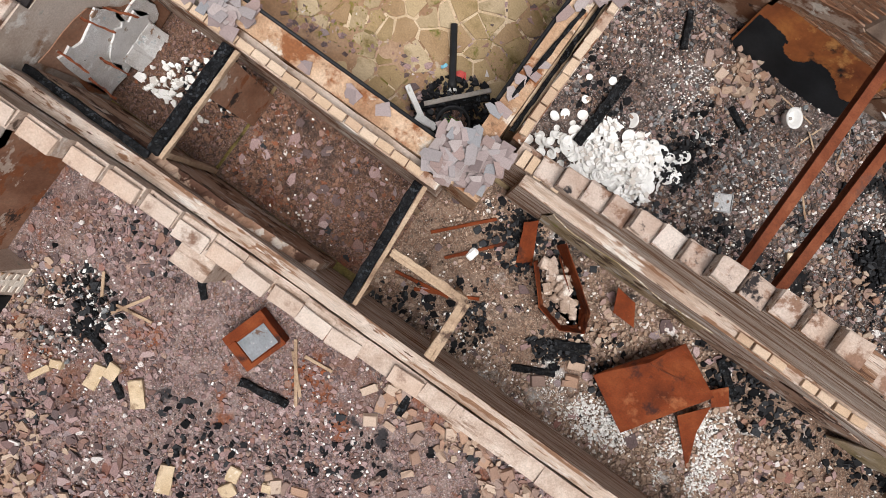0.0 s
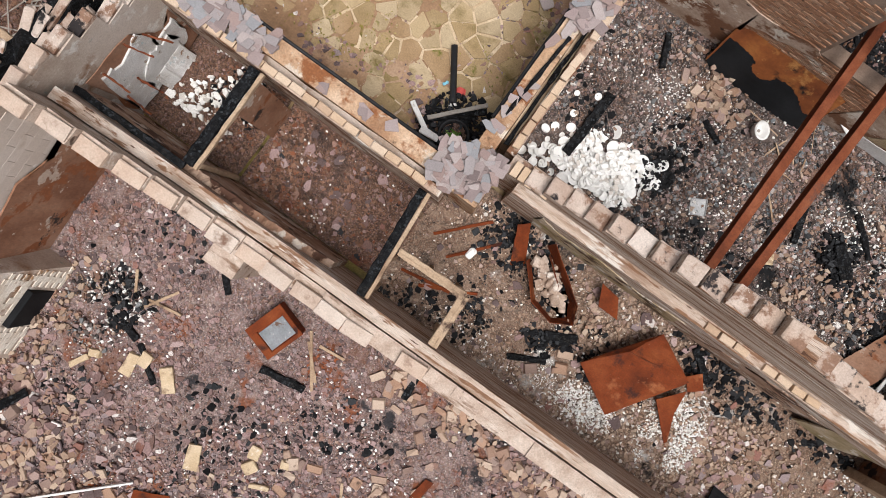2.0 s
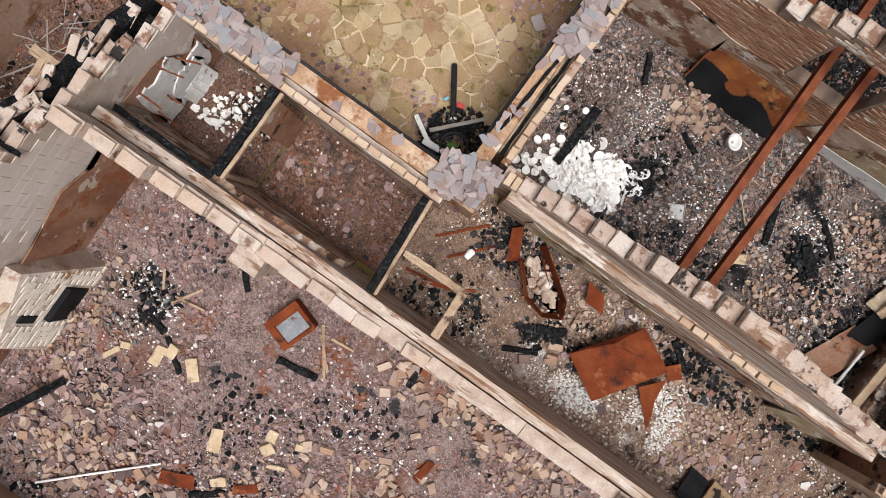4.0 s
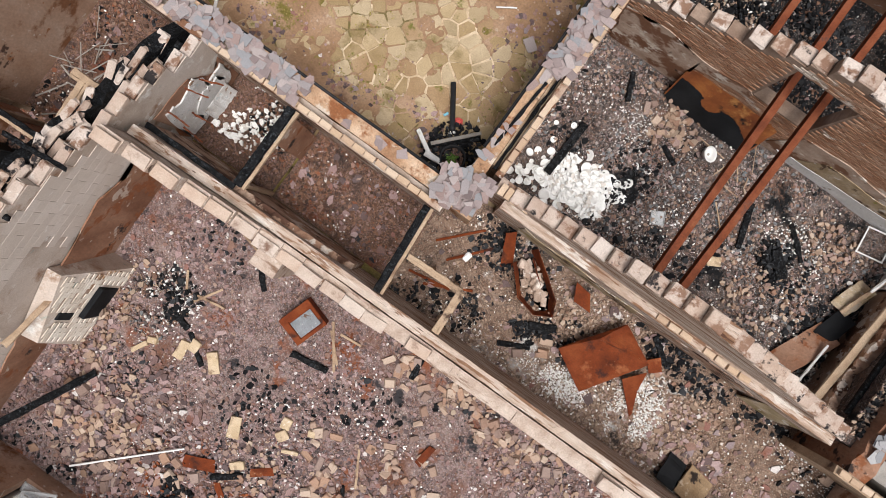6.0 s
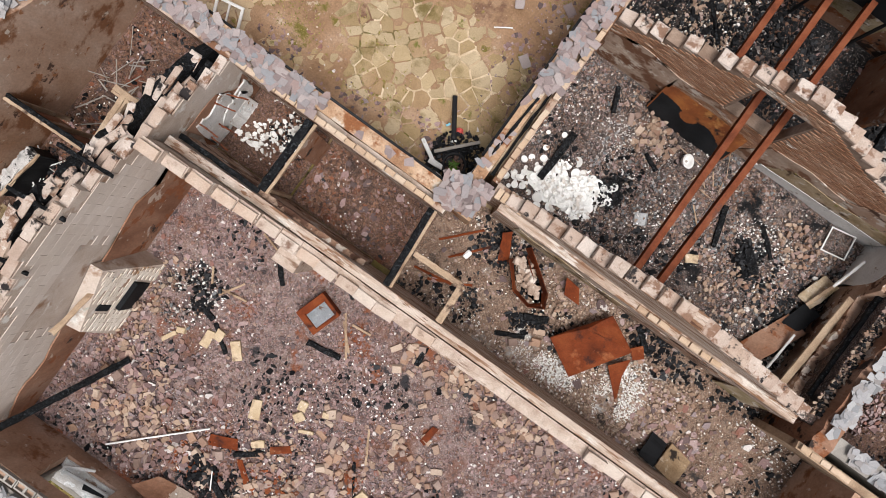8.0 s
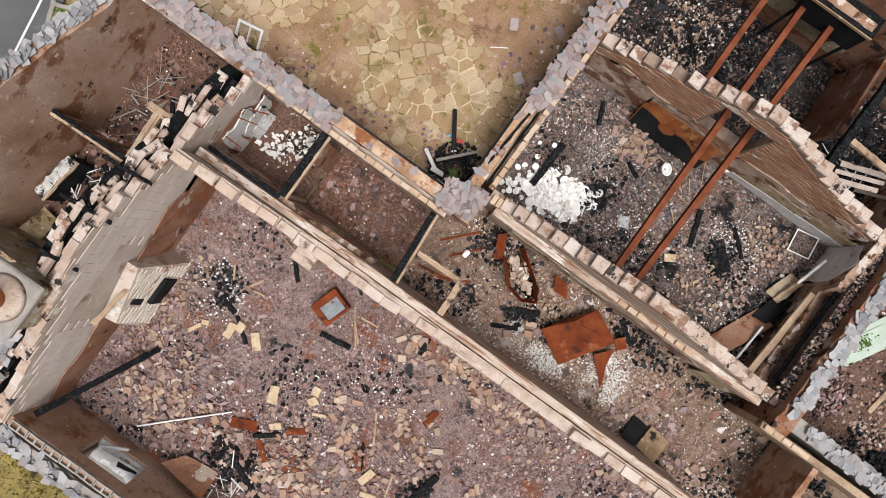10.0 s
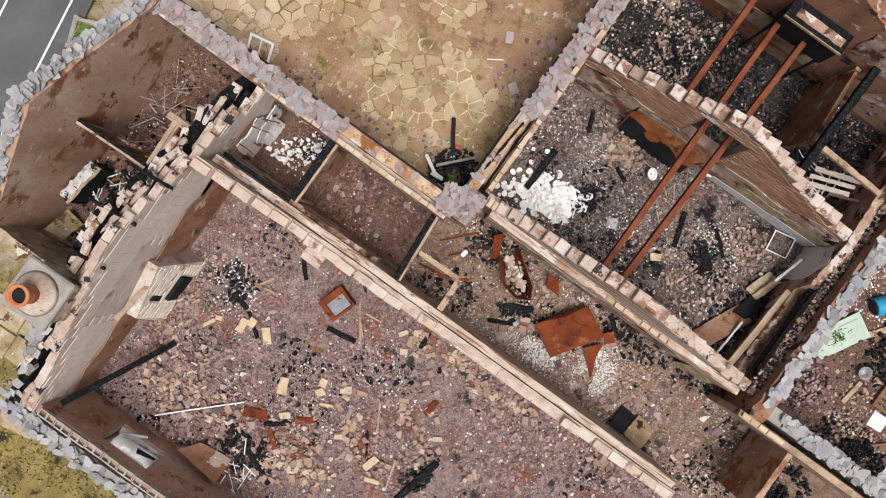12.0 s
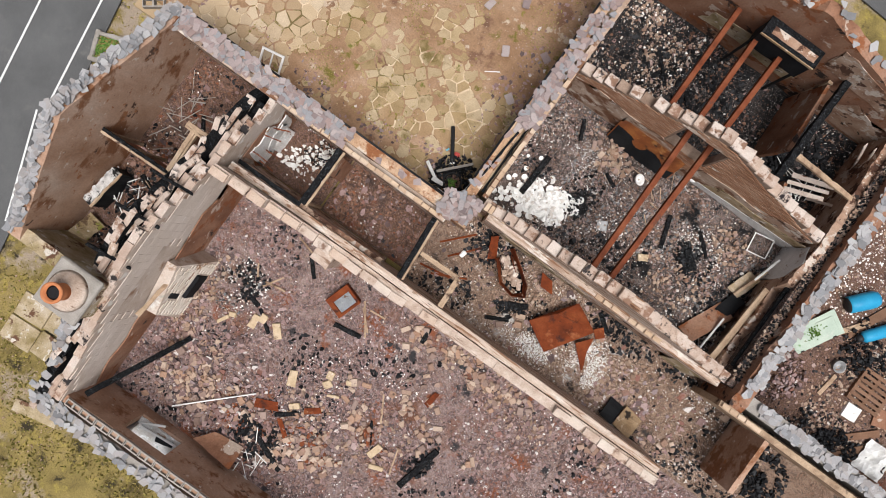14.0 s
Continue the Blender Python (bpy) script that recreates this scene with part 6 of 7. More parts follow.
for key, n in (("big", 2900), ("passage", 2000), ("ne", 1300), ("north", 400), ("middle", 160), ("west", 500)):
    x0, x1, y0, y1 = ROOMS[key]
    x1 = min(x1, 10.6)
    chips("white_crumbs", (x0 + 0.1, x1 - 0.1, y0 + 0.1, y1 - 0.1), n, 0.012, 0.075, (0.008, 0.03), M_CHIP["white"], label="scattered white crumbs of plaster and china", mask=dense(1.1, 0.5), lift=0.015, k=4)
    chips("charcoal", (x0 + 0.1, x1 - 0.1, y0 + 0.1, y1 - 0.1), n, 0.02, 0.2, (0.01, 0.04), M_CHIP["coal"], label="scattered black charcoal pieces", mask=lambda x, y: np.clip((vnoise(x + 40, y, 0.9) + 0.3 * vnoise(x, y, 5) - 0.74) * 8, 0.012, 1), lift=0.01, tilt=0.4)


for key, n in (("big", 520), ("middle", 160), ("west", 200), ("passage", 220)):
    x0, x1, y0, y1 = ROOMS[key]
    x1 = min(x1, 9.0)
    chips("slate_shards", (x0 + 0.2, x1 - 0.2, y0 + 0.2, y1 - 0.2), n, 0.12, 0.3, (0.006, 0.014), M_CHIP["big"], label="larger broken roof slate shards", lift=0.025, tilt=0.14, mask=dense(0.6, 0.45), k=5)


chips("rubble", (0.1, 2.4, 5.9, 8.9), 1300, 0.02, 0.16, (0.008, 0.03), M_CHIP["tan"], label="brown and pale broken rubble", mask=dense(1.0, 0.4), lift=0.015)
chips("white_crumbs", (0.1, 2.4, 5.9, 8.9), 260, 0.02, 0.12, (0.01, 0.03), M_CHIP["white"], label="scattered white crumbs of plaster and china", mask=dense(1.0, 0.5), lift=0.02)


def heap(name, cx, cy, rx, ry, n, lo, hi, mkey, label, h=0.1, thick=(0.02, 0.06), k=5, tilt=0.4):
    chips(name, (cx - rx, cx + rx, cy - ry, cy + ry), n, lo, hi, thick, M_CHIP[mkey], k=k, tilt=tilt, label=label, power=1.6,
          mask=lambda x, y: np.clip(1.2 - ((x - cx) / rx) ** 2 - ((y - cy) / ry) ** 2, 0, 1) * (vnoise(x, y, 3) > 0.3),
          z=lambda x, y: lie(x, y) + h * np.clip(1 - ((x - cx) / rx) ** 2 - ((y - cy) / ry) ** 2, 0, 1) * rng.random(len(x)))


heap("broken_crockery", 1.42, 2.66, 0.86, 0.58, 900, 0.05, 0.17, "china", "broken white china in the crockery heap", 0.22, (0.006, 0.02))
heap("charcoal_heap", -4.2, 0.05, 0.7, 0.5, 200, 0.03, 0.12, "coal", "charcoal among the white rubble", 0.08)
heap("white_rubble", -4.6, -0.15, 0.8, 0.75, 130, 0.06, 0.22, "white", "white broken tile and plaster rubble", 0.1)
heap("grey_ash", 2.7, -0.65, 0.6, 0.45, 700, 0.01, 0.04, "white", "pale ash on the passage floor", 0.02, (0.004, 0.01))
heap("white_rubble", -4.75, 0.0, 0.6, 0.6, 60, 0.03, 0.12, "white", "white crumbled plaster at the slab foot", 0.1)
heap("white_rubble", -4.2, 0.2, 0.3, 0.3, 60, 0.05, 0.14, "white", "white broken tile and plaster rubble", 0.08)
heap("slate_rubble", -3.3, -6.5, 1.7, 1.4, 420, 0.05, 0.3, "big", "broken slate and stone rubble", 0.1)
heap("tan_rubble", -3.3, -6.7, 1.5, 1.2, 230, 0.04, 0.26, "rubble", "tan broken block and brick rubble", 0.12)
heap("tan_rubble", -0.3, -6.2, 1.8, 1.1, 200, 0.05, 0.24, "rubble", "tan broken block and brick rubble", 0.08)
heap("tan_rubble", 1.4, -5.3, 1.0, 0.8, 90, 0.05, 0.24, "rubble", "tan broken block and brick rubble", 0.08)
heap("tan_rubble", 2.2, -2.2, 1.9, 0.55, 130, 0.06, 0.24, "rubble", "tan broken block rubble at the foot of the wall", 0.08)
heap("tan_rubble", 4.0, -2.6, 1.6, 0.5, 90, 0.06, 0.2, "rubble", "tan broken block rubble at the foot of the wall", 0.05)
heap("tan_rubble", 5.5, 0.3, 1.4, 0.8, 90, 0.05, 0.2, "rubble", "tan broken plaster rubble", 0.06)
heap("tan_rubble", 2.6, 0.3, 1.2, 0.7, 150, 0.04, 0.16, "rubble", "tan broken plaster rubble", 0.06)
heap("tan_rubble", 2.0, 5.05, 0.9, 0.4, 70, 0.05, 0.22, "rubble", "pale broken plaster rubble at the gable", 0.08)
heap("tan_rubble", 5.6, 3.0, 1.3, 1.0, 160, 0.06, 0.2, "rubble", "tan broken block rubble", 0.08)
heap("tan_rubble", 8.4, 1.6, 0.7, 0.5, 120, 0.08, 0.26, "rubble", "tan broken block rubble at the wall corner", 0.25)
heap("tan_rubble", -4.7, -5.0, 0.6, 1.6, 200, 0.04, 0.2, "rubble", "pale broken brick rubble at the fireplace", 0.1)
heap("ash", 4.95, -0.3, 0.6, 0.85, 1900, 0.015, 0.06, "white", "white ash and small ceramic insulators", 0.05, (0.01, 0.03))
heap("ash", 3.5, -0.8, 0.6, 0.32, 800, 0.02, 0.07, "white", "white ash and plaster crumbs", 0.05, (0.01, 0.03))
heap("charcoal_heap", -1.05, 1.7, 0.6, 0.7, 700, 0.03, 0.16, "coal", "black burnt rubbish in the courtyard corner", 0.22)
heap("charcoal_heap", 4.75, 0.95, 0.55, 0.3, 220, 0.03, 0.14, "coal", "black charcoal beside the rusted sheet", 0.1)
heap("charcoal_heap", 0.85, 0.9, 0.35, 0.35, 160, 0.03, 0.12, "coal", "black charcoal at the wall foot", 0.08)
heap("charcoal_heap", 1.0, -0.7, 0.4, 0.4, 120, 0.03, 0.12, "coal", "black charcoal at the stud frame", 0.06)
heap("charcoal_heap", 2.3, -0.25, 0.45, 0.35, 140, 0.04, 0.16, "coal", "black charcoal heap", 0.1)
heap("charcoal_heap", 5.5, 3.7, 0.8, 0.5, 260, 0.04, 0.16, "coal", "black charcoal heap", 0.12)
heap("charcoal_heap", 2.1, 3.3, 0.5, 1.0, 240, 0.03, 0.14, "coal", "black charcoal heap", 0.06)
heap("charcoal_heap", -3.9, -3.9, 0.55, 0.6, 200, 0.04, 0.18, "coal", "black charcoal heap", 0.12)
heap("ash", -4.0, -4.0, 0.75, 0.75, 230, 0.02, 0.09, "white", "pale ash and plaster crumbs by the fireplace", 0.1, (0.008, 0.03))
heap("blue_grey_ash", -4.1, -4.2, 0.7, 0.8, 320, 0.03, 0.14, "dark", "blue-grey burnt rubble by the fireplace", 0.12)
heap("ash", 5.6, 4.1, 0.9, 0.7, 420, 0.015, 0.07, "white", "pale ash among the charcoal", 0.06, (0.006, 0.02))
heap("tan_rubble", 6.2, 4.6, 0.8, 0.6, 110, 0.05, 0.2, "rubble", "tan broken plaster by the gable", 0.1)
heap("tan_rubble", 2.3, 4.6, 0.5, 0.4, 60, 0.08, 0.26, "rubble", "pale plaster shards at the gable", 0.06)
heap("ash", 2.0, 4.2, 0.9, 0.9, 800, 0.012, 0.045, "white", "pale grey ash on the floor", 0.02, (0.004, 0.012))
heap("charcoal_heap", -1.2, -7.2, 0.9, 0.7, 260, 0.04, 0.2, "coal", "black charcoal heap", 0.12)
heap("charcoal_heap", 2.9, -5.3, 0.5, 0.9, 220, 0.04, 0.16, "coal", "black charcoal heap", 0.08)
heap("charcoal_heap", 6.3, 7.4, 1.1, 1.4, 700, 0.04, 0.2, "coal", "black charcoal heap", 0.18)
heap("charcoal_heap", 2.4, 7.6, 2.0, 1.2, 600, 0.04, 0.18, "coal", "black charcoal heap", 0.1)
heap("charcoal_heap", -7.3, -4.2, 1.2, 1.2, 380, 0.04, 0.18, "coal", "black charcoal heap", 0.12)
heap("rust_scraps", -1.8, -6.9, 0.9, 0.6, 160, 0.03, 0.22, "rustbits", "rusty red flakes in the rubble", 0.05, (0.004, 0.015))
heap("rust_scraps", 0.1, -6.6, 1.0, 0.5, 140, 0.03, 0.2, "rustbits", "rusty red flakes in the rubble", 0.05, (0.004, 0.015))
heap("rust_scraps", -0.55, -2.85, 0.3, 0.45, 70, 0.02, 0.14, "rustbits", "rusty red flakes in the rubble", 0.03, (0.004, 0.015))
heap("rust_scraps", 1.3, -5.4, 0.5, 0.4, 60, 0.03, 0.2, "rustbits", "rusty red flakes in the rubble", 0.04, (0.004, 0.015))
heap("charcoal_heap", 11.6, 2.0, 1.2, 0.4, 420, 0.03, 0.18, "coal", "black burnt rubbish behind the rear wall", 0.1)
heap("charcoal_heap", 11.0, 4.6, 0.9, 0.8, 300, 0.03, 0.16, "coal", "black burnt rubbish beside the cylinder", 0.06)
heap("grey_rubble", 9.3, 2.6, 0.8, 0.8, 420, 0.03, 0.2, "big", "grey slate rubble outside the wall corner", 0.08)
heap("charcoal_heap", 10.4, 0.0, 1.0, 0.8, 500, 0.04, 0.22, "coal", "black charred rubble behind the partition", 0.15)
heap("charcoal_heap", 7.0, 2.7, 0.5, 1.0, 220, 0.04, 0.18, "coal", "black charcoal heap", 0.12)
chips("debris_outside", (8.4, 13.5, 1.7, 10), 5200, 0.02, 0.16, (0.006, 0.03), M_CHIP["tan"], z=lambda x, y: 0.3 * lie(x, y) - 0.01, label="small stones and slate bits outside", mask=dense(0.9, 0.35))
chips("debris_outside", (9.8, 13.5, 1.7, 5), 900, 0.03, 0.16, (0.01, 0.04), M_CHIP["coal"], z=lambda x, y: 0.3 * lie(x, y) - 0.01, label="black burnt bits outside", mask=dense(0.9, 0.5))
chips("lime_powder", (9.0, 10.8, 4.9, 7.6), 2200, 0.02, 0.1, (0.006, 0.015), M_CHIP["white"], z=lambda x, y: 0.3 * lie(x, y) - 0.01, label="spilt white lime on the ground", mask=dense(1.4, 0.5))
chips("cavity_rubble", (7.62, 7.9, 1.6, 8.8), 700, 0.03, 0.14, (0.01, 0.05), M_CHIP["rubble"], z=lambda x, y: 1.84 + 0.08 * vnoise(x, y, 3), label="broken brick in the wall cavity", tilt=0.4)
chips("cavity_rubble", (7.66, 7.9, 1.6, 8.8), 500, 0.03, 0.12, (0.01, 0.05), M_CHIP["coal"], z=lambda x, y: 1.86 + 0.08 * vnoise(x, y, 3), label="charcoal in the wall cavity", tilt=0.4)
yz = lambda x, y: np.maximum(yard_z(x, y), -0.02)
chips("yard_slate_bits", (-9.5, -0.6, 1.2, 2.2), 500, 0.03, 0.2, (0.005, 0.015), M_CHIP["big"], z=yz, label="slate shards fallen along the courtyard wall", mask=dense(1.2, 0.45))
chips("yard_slate_bits", (-1.6, -0.6, 1.4, 10), 500, 0.03, 0.2, (0.005, 0.015), M_CHIP["big"], z=yz, label="slate shards fallen along the courtyard wall", mask=dense(1.2, 0.45))
chips("yard_stones", (-10, -0.6, 1.2, 11), 1500, 0.015, 0.08, (0.005, 0.02), M_CHIP["rubble"], z=yz, label="pebbles and grit on the courtyard", mask=dense(0.9, 0.4))
chips("yard_moss", (-9, -0.8, 1.6, 9), 6000, 0.02, 0.07, (0.004, 0.02), M_BLADE, z=yz, tilt=0.6, k=4, label="patches of yellow-green moss on the courtyard", category="moss", mask=lambda x, y: (vnoise(x + 9, y, 1.3) + 0.35 * vnoise(x, y, 6) > 0.83) * 1.0)
gmask = lambda x, y: np.clip((vnoise(x, y, 0.7) - 0.4) * 4, 0.02, 1) * ((x < -9.2) | (y < -9.1) | ((x < -6.4) & (y < -6.1)))
chips("grass", (-11.4, 3.0, -12.5, -5.5), 9000, 0.03, 0.13, (0.01, 0.06), M_BLADE, z=ground_z, tilt=0.9, k=3, label="yellowing rough grass", category="grass", mask=gmask)
chips("grass", (-11.5, -9.2, -6, 1.0), 1800, 0.03, 0.12, (0.01, 0.06), M_BLADE, z=ground_z, tilt=0.9, k=3, label="yellowing rough grass", category="grass", mask=dense(0.9, 0.45))
chips("gravel", (-11.8, -5.5, -12.5, 2.0), 2500, 0.02, 0.08, (0.01, 0.03), M_CHIP["rubble"], z=ground_z, label="loose stones in the grass", category="gravel", mask=lambda x, y: (dense(0.7, 0.4)(x, y)) * ((x < -9.1) | (y < -9.0) | ((x < -6.4) & (y < -6.0))))

# ---- pieces: blocks, bricks and slates on the wall tops ----
def piece_mesh(name, sx, sy, sz, bevel, jit, material):
    b = box(sx, sy, sz, bevel, jit)
    me = bpy.data.meshes.new(name)
    b.to_mesh(me)
    b.free()
    me.materials.append(material)
    return me


def slate_mesh(material):
    w, l = rng.uniform(0.09, 0.2), rng.uniform(0.14, 0.29)
    pts = [(-w / 2, -l / 2), (w / 2, -l / 2), (w / 2, l / 2 - rng.uniform(0, 0.1)), (w / 2 - rng.uniform(0, 0.12), l / 2), (-w / 2, l / 2 - rng.uniform(0, 0.12))]
    pts = [(x + rng.normal(0, 0.008), y + rng.normal(0, 0.008)) for x, y in pts]
    v = [(x, y, 0.0) for x, y in pts] + [(x, y, 0.011) for x, y in pts]
    n = len(pts)
    me = bpy.data.meshes.new("slate")
    me.from_pydata(v, [], [tuple(range(n))[::-1], tuple(range(n, 2 * n))] + [(i, (i + 1) % n, n + (i + 1) % n, n + i) for i in range(n)])
    me.materials.append(material)
    return me


def piece(name, me, parent, m):
    ob = new(name, me)
    ob.parent = parent
    ob.matrix_basis = m
    return ob


BLOCKS = [piece_mesh("block", 0.432, 0.21, h, 0.008, 0.006, M_BLOCK) for h in (0.06, 0.1, 0.15, 0.05, 0.08)]
STEPS = [piece_mesh("block", 0.292, 0.27, h, 0.014, 0.008, M_SOOTBLOCK) for h in (0.06, 0.09, 0.12, 0.08, 0.05)]
HSTEPS = [piece_mesh("block", 0.185, 0.355, h, 0.01, 0.008, M_SOOTBLOCK) for h in (0.06, 0.09, 0.12, 0.08)]
BRICKS = [piece_mesh("brick", l, 0.11, 0.068, 0.008, 0.003, M_BRICK) for l in (0.215, 0.21, 0.22, 0.16, 0.26)]
SLATES = [slate_mesh(M_SLATE) for _ in range(8)]
GREYS = [slate_mesh(M_GREYSLATE) for _ in range(8)]

for b0, b1, h in T_SPINE:
    mid = (b0 + b1) / 2
    if rng.random() < (0.92 if mid < -0.1 or mid > 4.4 else 0.2):
        piece("block", BLOCKS[rng.integers(5)], W["spine"], pose((b0 + b1) / 2 + rng.normal(0, 0.01), -1.585 - (0.07 if -2.6 < mid < -0.1 else 0.0) + rng.normal(0, 0.012), h - 0.006, rng.normal(0, 1), rng.normal(0, 1.2), rng.normal(0, 1.6)))
for tops, wkey, y in ((T_D, "gable_s", 1.52), (T_F, "gable_m", 5.65)):
    for b0, b1, h in tops:
        if rng.random() < 0.92:
            piece("block", STEPS[rng.integers(5)], W[wkey], pose((b0 + b1) / 2 + rng.normal(0, 0.008), y + rng.normal(0, 0.012), h - 0.01, rng.normal(0, 1.2), rng.normal(0, 2), rng.normal(0, 3)))
for b0, b1, h in T_H:
    piece("block", HSTEPS[rng.integers(4)], W["gable_w"], pose(-5.6 + rng.normal(0, 0.008), (b0 + b1) / 2, h - 0.008, rng.normal(0, 1), rng.normal(0, 1), rng.normal(0, 1.5)))
FLAT = [piece_mesh("stone", sx, sy, h, 0.014, 0.02, M_SOOTBLOCK) for sx, sy, h in ((0.6, 0.17, 0.06), (0.4, 0.15, 0.05), (0.74, 0.15, 0.07), (0.3, 0.17, 0.06), (0.5, 0.13, 0.05))]
for lane, drop in ((-6.19, 0.1), (-6.03, 0.0), (-5.87, 0.12)):
    y = -8.7
    while y < 0.3:
        L = rng.uniform(0.2, 0.5)
        if rng.random() < 0.74:
            zz = ramp_at([(-8.9, 2.2), (-3.8, 4.5), (-1.2, 3.0), (0.53, 2.2)], y) - drop
            piece("stone", FLAT[rng.integers(5)], W["gable_w_out"], pose(lane + rng.normal(0, 0.015), y, zz, rng.normal(0, 7) + (24 if y < -3.8 else -24) * 0.3, rng.normal(0, 8), 90 + rng.normal(0, 7)))
        y += L
charfill = box(0.36, 9.0, 2.15, 0, 0.01, cuts=14, at=pose(-5.83, -4.2, 0))
tagged(part("wall_gable_core", charfill, M_CHAR), "sooty filling between the gable leaves", "wall", kind="structure")


def brick_row(parent, p0, p1, z, skip=0.06, header=False):
    d = Vector((p1[0] - p0[0], p1[1] - p0[1], 0))
    n = int(d.length / (0.125 if header else 0.228))
    a = math.degrees(math.atan2(d.y, d.x)) + (90 if header else 0)
    for i in range(n):
        if rng.random() > skip:
            f = (i + 0.5) / n
            piece("brick", BRICKS[rng.integers(3)], parent, pose(p0[0] + d.x * f, p0[1] + d.y * f + rng.normal(0, 0.004), z + rng.normal(0, 0.004), rng.normal(0, 1.2), rng.normal(0, 1.2), a + rng.normal(0, 2)))


brick_row(W["yard_in"], (-5.4, 0.595), (-0.5, 0.595), 2.31)
brick_row(W["c_in"], (-0.03, 1.7), (-0.03, 5.4), 2.27, 0.12)
brick_row(W["ledge"], (3.6, 1.27), (5.6, 1.27), 2.12, 0.2)
brick_row(W["gable_s"], (0.1, 1.46), (0.75, 1.46), 2.4, 0.1, True)
brick_row(W["r_in"], (7.7, 0.92), (9.1, 0.92), 2.21, 0.1)


def strew(parent, p0, p1, w, n, z, lib, tilt=10, zspread=0.05, prof=None, yawj=18):
    d = Vector((p1[0] - p0[0], p1[1] - p0[1], 0))
    nrm = Vector((-d.y, d.x, 0)).normalized()
    a = math.degrees(math.atan2(d.y, d.x))
    for i in range(n):
        f, s = rng.random(), rng.uniform(-0.5, 0.5) * w
        x, y = p0[0] + d.x * f + nrm.x * s, p0[1] + d.y * f + nrm.y * s
        zz = ramp_at(prof, y if abs(d.y) > abs(d.x) else x) if prof else z
        piece("slate", lib[rng.integers(8)], parent, pose(x, y, zz + rng.uniform(0.01, zspread), rng.normal(0, tilt), rng.normal(0, tilt), a + rng.choice([0, 90]) + rng.normal(0, yawj)))


strew(W["yard"], (-8.7, 0.84), (-3.6, 0.84), 0.42, 330, 2.32, SLATES, 9, 0.12)
strew(W["yard"], (-3.6, 0.9), (-0.8, 0.9), 0.2, 7, 2.32, SLATES, 4, 0.02)
strew(W["yard"], (-0.85, 1.0), (0.0, 1.15), 0.6, 110, 2.3, SLATES, 14, 0.2)
strew(W["c_out"], (-0.28, 3.6), (-0.28, 9.5), 0.42, 300, 2.32, SLATES + GREYS, 10, 0.12)
strew(W["c_out"], (-0.38, 1.7), (-0.38, 3.6), 0.25, 10, 2.32, SLATES, 8, 0.03)
strew(W["east"], (8.05, 1.4), (8.05, 9.3), 0.28, 300, 2.27, GREYS, 5, 0.07, None, 7)
strew(W["r_out"], (8.5, 1.34), (13.9, 1.34), 0.28, 270, 2.27, GREYS, 5, 0.07, None, 7)
strew(W["south"], (-6.1, -8.78), (8.0, -8.78), 0.34, 300, 2.32, GREYS, 10, 0.1)
strew(W["gable_ww"], (-8.88, -5.8), (-8.88, 1.0), 0.28, 290, 0, GREYS, 10, 0.1, [(-5.9, 2.42), (-2.5, 4.32), (1.05, 2.32)])
strew(W["gable_w_out"], (-6.12, -8.8), (-6.12, -5.0), 0.3, 40, 0, GREYS, 14, 0.14, [(-8.9, 2.25), (-3.8, 4.65), (0.53, 2.25)])
strew(W["gable_n"], (0, 9.18), (8.3, 9.18), 0.3, 60, 0, GREYS, 10, 0.1, [(-0.5, 2.3), (3.7, 4.5), (8.3, 2.3)])
strew(W["yard"], (-8.75, 0.55), (-8.75, 1.1), 0.5, 16, 2.32, GREYS, 10, 0.12)

# hollow blocks along the south inner leaf
hb = hollow_block("hollow_block", pose(-5.2, -8.4, 2.352), W["south_in"], 2, 0.42, 0.19, 0.1)
for i in range(1, 30):
    piece("hollow_block", hb.data, W["south_in"], pose(-5.2 + 0.44 * i, -8.4 + rng.normal(0, 0.006), 2.352 + rng.normal(0, 0.004), 0, 0, rng.normal(0, 1)))

# pale blocks facing the west gable, in courses
FACE = [piece_mesh("block", 0.014, 0.436, 0.2185, 0.001, 0.0, M_PALEBLOCK) for _ in range(4)]
prof_h = [(-8.45, 2.4), (-3.8, 4.75), (0.53, 2.3)]
for r in range(21):
    z = 0.22 * r
    for c in range(21):
        y = -8.2 + 0.44 * c + (0.22 if r % 2 else 0)
        inside = -5.9 < y < -3.7 and z < 2.9
        if y < -1.7 and z + 0.2 < min(ramp_at(prof_h, y - 0.22), ramp_at(prof_h, y + 0.22)) - 0.05 and z > 0.4 and not inside:
            piece("block", FACE[rng.integers(4)], W["gable_w"], pose(-5.495 + rng.normal(0, 0.0008), y, z))

